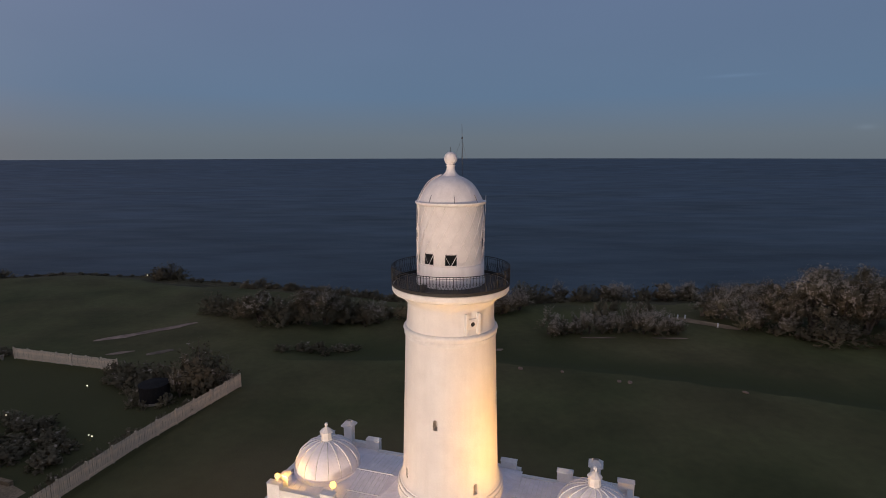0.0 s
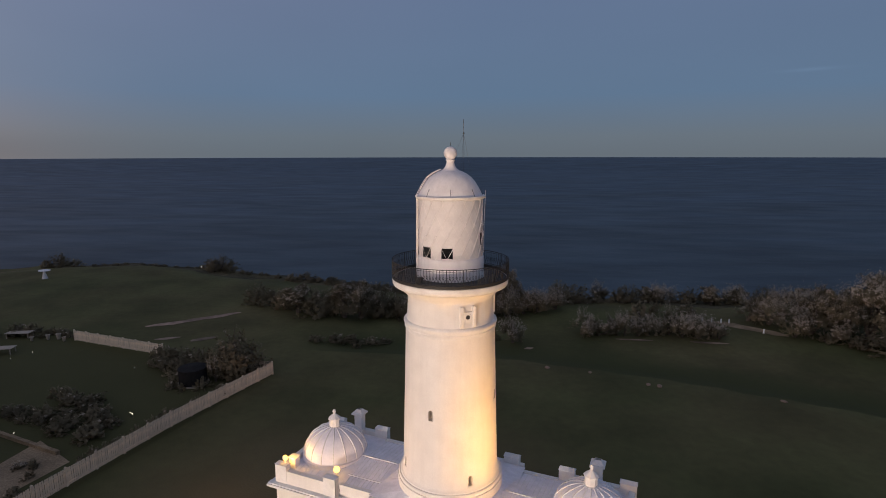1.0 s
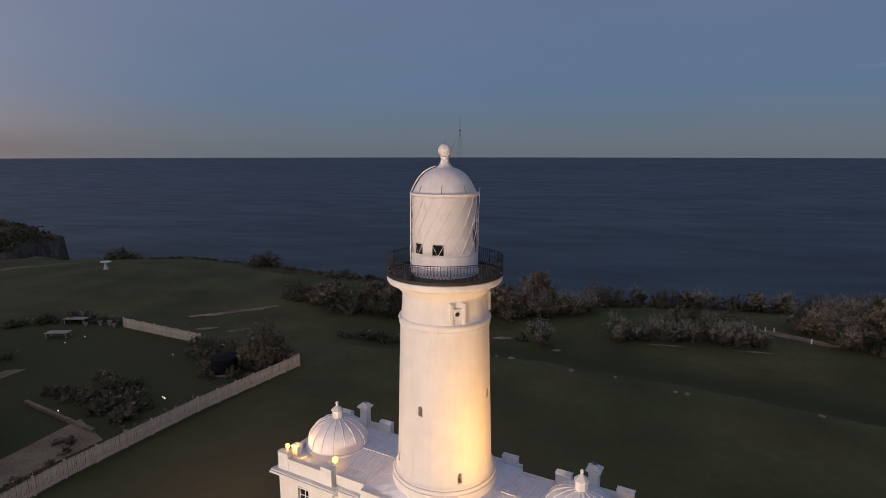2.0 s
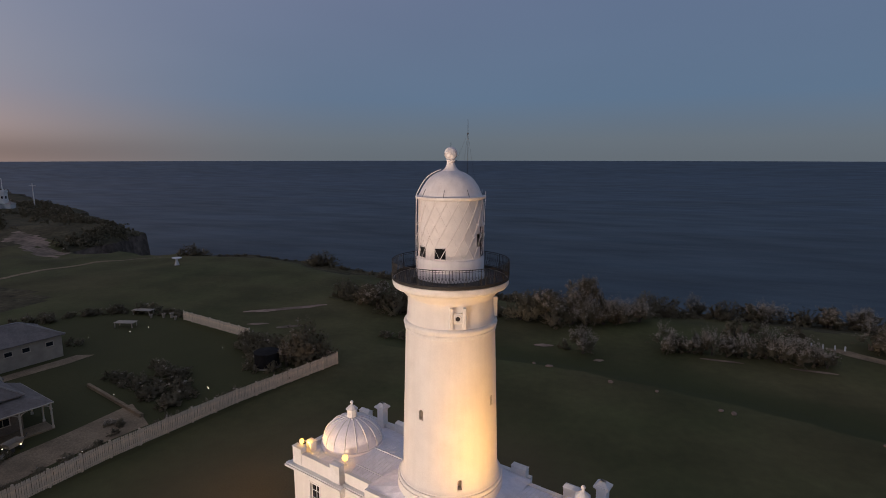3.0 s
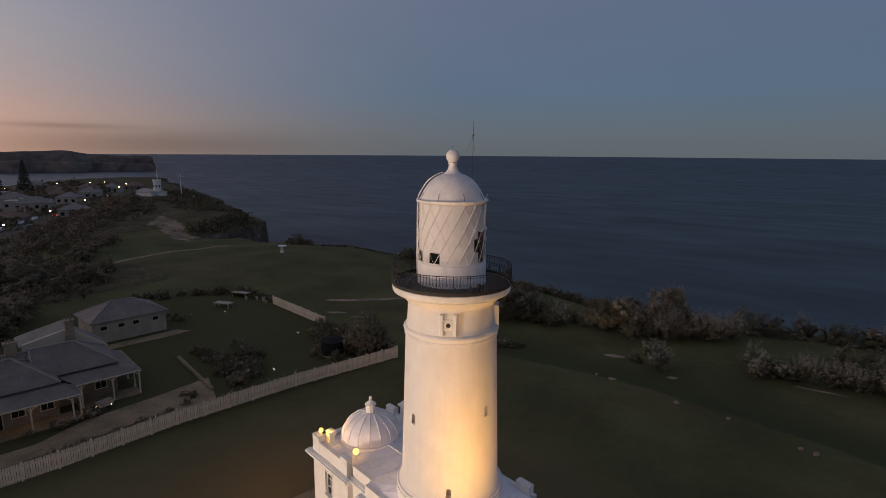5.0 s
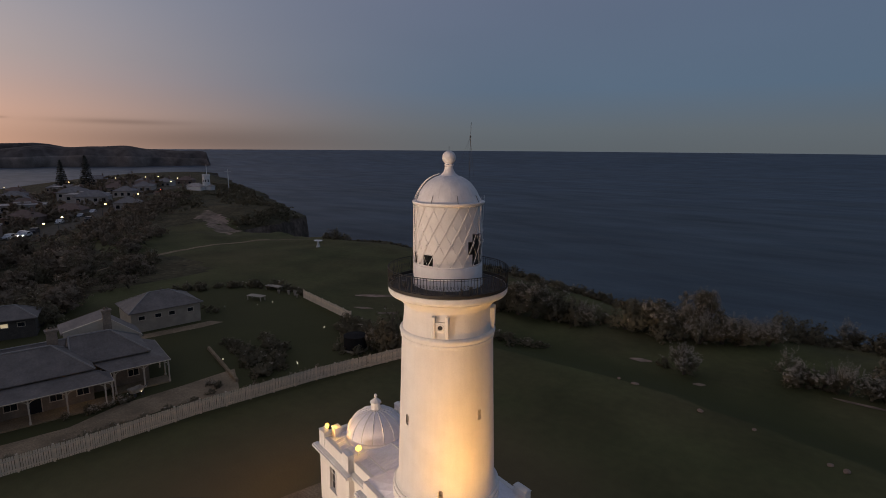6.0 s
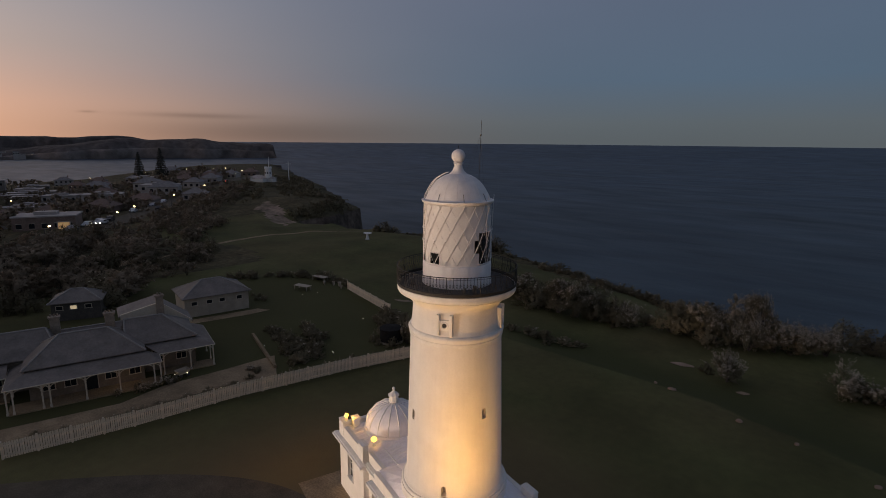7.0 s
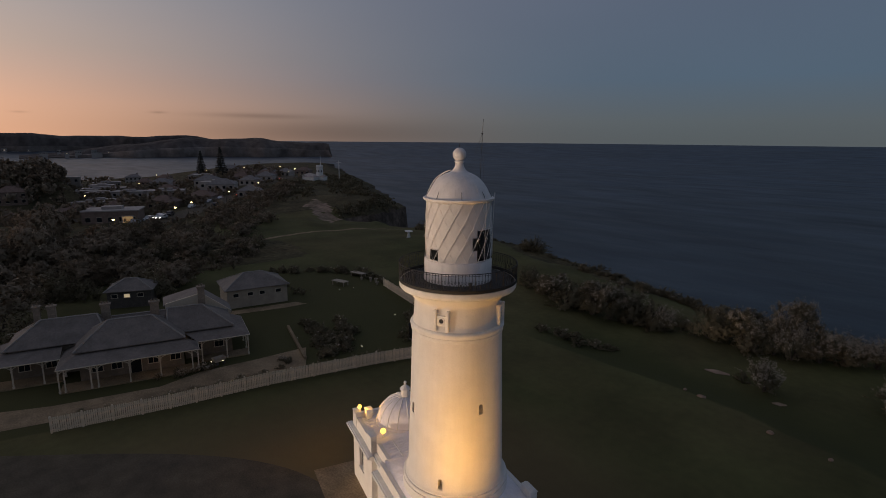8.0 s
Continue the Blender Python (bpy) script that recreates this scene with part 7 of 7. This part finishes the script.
def car(m, color, front=False, rear=False):
    t = thing("car", m, color[0] + " parked car on the far street" + (" with lit headlights" if front else " with lit tail lamps" if rear else ""), "car", "far cars")
    b = bmesh.new()
    prism(b, [(-2.1, 0.35), (2.1, 0.35), (2.15, 0.7), (1.9, 0.88), (0.95, 0.95), (0.35, 1.42), (-1.1, 1.45), (-1.75, 0.98), (-2.1, 0.9)], -0.85, 0.85)
    bmesh.ops.transform(b, matrix=Matrix(((1, 0, 0, 0), (0, 0, 1, 0), (0, 1, 0, 0), (0, 0, 0, 1))), verts=b.verts[:])
    bmesh.ops.recalc_face_normals(b, faces=b.faces[:])
    part("body", b, color[1], t, smooth=0)
    for sy in (-1, 1):
        g = bmesh.new()
        box(g, -1.1, 0.45, sy * 0.79 - 0.07, sy * 0.79 + 0.07, 0.98, 1.33)
        part("window", g, M_WINDOW, t, smooth=0)
        for x in (-1.3, 1.35):
            w = bmesh.new()
            tube(w, [(x, sy * 0.72, 0.32), (x, sy * 0.9, 0.32)], 0.32, 14)
            part("wheel", w, M_HOUSING, t)
        l = bmesh.new()
        ball(l, (2.12, sy * 0.62, 0.68), 0.2, 8, 6, (0.5, 1.2, 0.8))
        part("headlight", l, M_HEAD if front else M_WINDOW, t)
        l = bmesh.new()
        ball(l, (-2.1, sy * 0.65, 0.75), 0.2, 8, 6, (0.4, 1.2, 0.8))
        part("tail_lamp", l, M_TAIL if rear else M_WALLS[2], t)


M_HEAD = glow("headlight_glass", (1.0, 0.93, 0.78), 14.0)
PAINTS = [("white", material("white_car_paint", (0.6, 0.6, 0.6), 0.3)), ("silver", material("silver_car_paint", (0.35, 0.36, 0.38), 0.3, 0.5)), ("dark", material("dark_car_paint", (0.03, 0.03, 0.035), 0.3))]

ROAD = [(-132, 22), (-148, 44), (-170, 66), (-196, 84), (-226, 106), (-250, 128), (-268, 148), (-300, 182), (-345, 215)]


def build_road():
    bm = bmesh.new()
    L_, R_ = [], []
    dense = []
    for (ax, ay), (bx, by) in zip(ROAD, ROAD[1:]):
        dense += [(ax + (bx - ax) * i / 6, ay + (by - ay) * i / 6) for i in range(6)]
    dense.append(ROAD[-1])
    for i, (x, y) in enumerate(dense):
        a, b = dense[max(0, i - 1)], dense[min(len(dense) - 1, i + 1)]
        d = Vector((b[0] - a[0], b[1] - a[1])).normalized()
        for lst, s in ((L_, 4.5), (R_, -4.5)):
            lst.append(bm.verts.new((x - d.y * s, y + d.x * s, max(ground_z(x, y), ground_z(x - d.y * s, y + d.x * s)) + 0.06)))
    for i in range(len(dense) - 1):
        bm.faces.new((R_[i], R_[i + 1], L_[i + 1], L_[i]))
    tagged(part("road_street", bm, M_ASPHALT), "dark asphalt street running through the far town", "road", kind="structure")


def on_road(f, side=0.0):
    n = len(ROAD) - 1
    i = min(n - 1, int(f * n))
    q = f * n - i
    (ax, ay), (bx, by) = ROAD[i], ROAD[i + 1]
    d = Vector((bx - ax, by - ay)).normalized()
    x, y = ax + (bx - ax) * q - d.y * side, ay + (by - ay) * q + d.x * side
    return x, y, math.degrees(math.atan2(d.y, d.x))


def build_station():
    x, y = -254.5, 166.5
    z = ground_z(x, y) - 0.3
    t = thing("signal_station", pose(x, y, z, 0, 0, 25), "white octagonal signal tower with battlements and low annexes", "signal station")
    part("tower", lathe([(2.1, -1), (2.1, 0), (1.8, 7.2), (2.05, 7.3), (2.05, 7.8), (1.75, 7.8), (1.75, 7.5), (0.1, 7.55)], 8), M_TRIM, t, smooth=0)
    for k in range(8):
        b = bmesh.new()
        box(b, -0.38, 0.38, -0.15, 0.15, 7.75, 8.5)
        part("merlon", b, M_TRIM, t, smooth=0, m=Matrix.LocRotScale(polar(1.72, 45 * k + 22.5, 0), Euler((0, 0, radians(45 * k + 22.5))), None))
    for k in range(3):
        b = bmesh.new()
        box(b, -0.3, 0.3, -0.05, 0.1, 4.6, 5.7)
        part("window", b, M_WINDOW, t, smooth=0, m=Matrix.LocRotScale(polar(1.80, 45 * k - 22.5, 0), Euler((0, 0, radians(45 * k - 22.5))), None))
    for x0, x1, y0, y1, h in ((-9.5, -2.2, -3.4, 1.2, 2.7), (-6.2, 0.5, -6.0, -2.2, 2.2), (1.9, 4.2, -2.4, 1.2, 2.2)):
        b = bmesh.new()
        box(b, x0, x1, y0, y1, -1, h)
        a = part("annexe", b, M_TRIM, t, smooth=0)
        b = bmesh.new()
        hip_roof(b, x0 - 0.3, x1 + 0.3, y0 - 0.3, y1 + 0.3, h + 0.1, h + 1.2)
        part("roof", b, M_ROOFS[2], a, smooth=0)


def signal_mast(x, y, h, arm):
    z = ground_z(x, y)
    t = thing("signal_mast", pose(x, y, z, 0, 0, 40), "tall white signal mast with a cross yard", "mast", "signal masts")
    b = bmesh.new()
    tube_taper(b, [(0, 0, -0.2), (0, 0, h * 0.6), (0, 0, h)], [0.28, 0.22, 0.14], 8)
    part("pole", b, M_TRIM, t)
    if arm:
        b = bmesh.new()
        tube(b, [(-1.5, 0, h * 0.9), (1.5, 0, h * 0.9)], 0.10, 6)
        part("yard", b, M_TRIM, t)
        b = bmesh.new()
        tube(b, [(0, 0, 0.0), (0, 0, 0.35)], 0.8, 10)
        part("footing", b, M_TRIM, t)


build_road()
build_town()
for x, y in ((-290, 57), (-401, 107), (-491, 142), (-148, 57), (-159, 65), (-185, 87), (-213, 111), (-376, 172), (-341, 175), (-330, 178), (-252, 145), (-268, 157), (-133, 38), (-420, 160)):
    street_lamp(x, y)
for f, side, k, fr, re in ((0.215, 1.6, 0, True, False), (0.49, -2.0, 2, False, True), (0.735, -2.0, 2, False, True), (0.20, 3.6, 0, False, False), (0.225, 3.6, 1, False, False), (0.25, 3.6, 2, False, False),
                           (0.17, 3.6, 1, False, False), (0.34, 3.6, 0, False, False), (0.42, 3.6, 1, False, False), (0.47, 3.6, 0, False, False), (0.36, -3.6, 2, False, False)):
    x, y, a = on_road(f, side)
    car(pose(x, y, ground_z(x, y) + 0.08, 0, 0, a + (180 if side > 0 else 0)), PAINTS[k], fr, re)
pine(-395, 163, 22.0)
pine(-438, 163, 21.0)
block_rnd = random.Random(9)
for k in range(16):
    a = 77.5 + 9.5 * k / 15 + block_rnd.uniform(-0.3, 0.3)
    far_block(a, 3120 + block_rnd.uniform(0, 160) if a < 84 else 3640, block_rnd.uniform(12, 34), block_rnd.uniform(4, 20), k in (2, 7, 11, 14))
build_station()
signal_mast(-263, 172, 13.0, False)
signal_mast(-246, 174, 11.0, True)
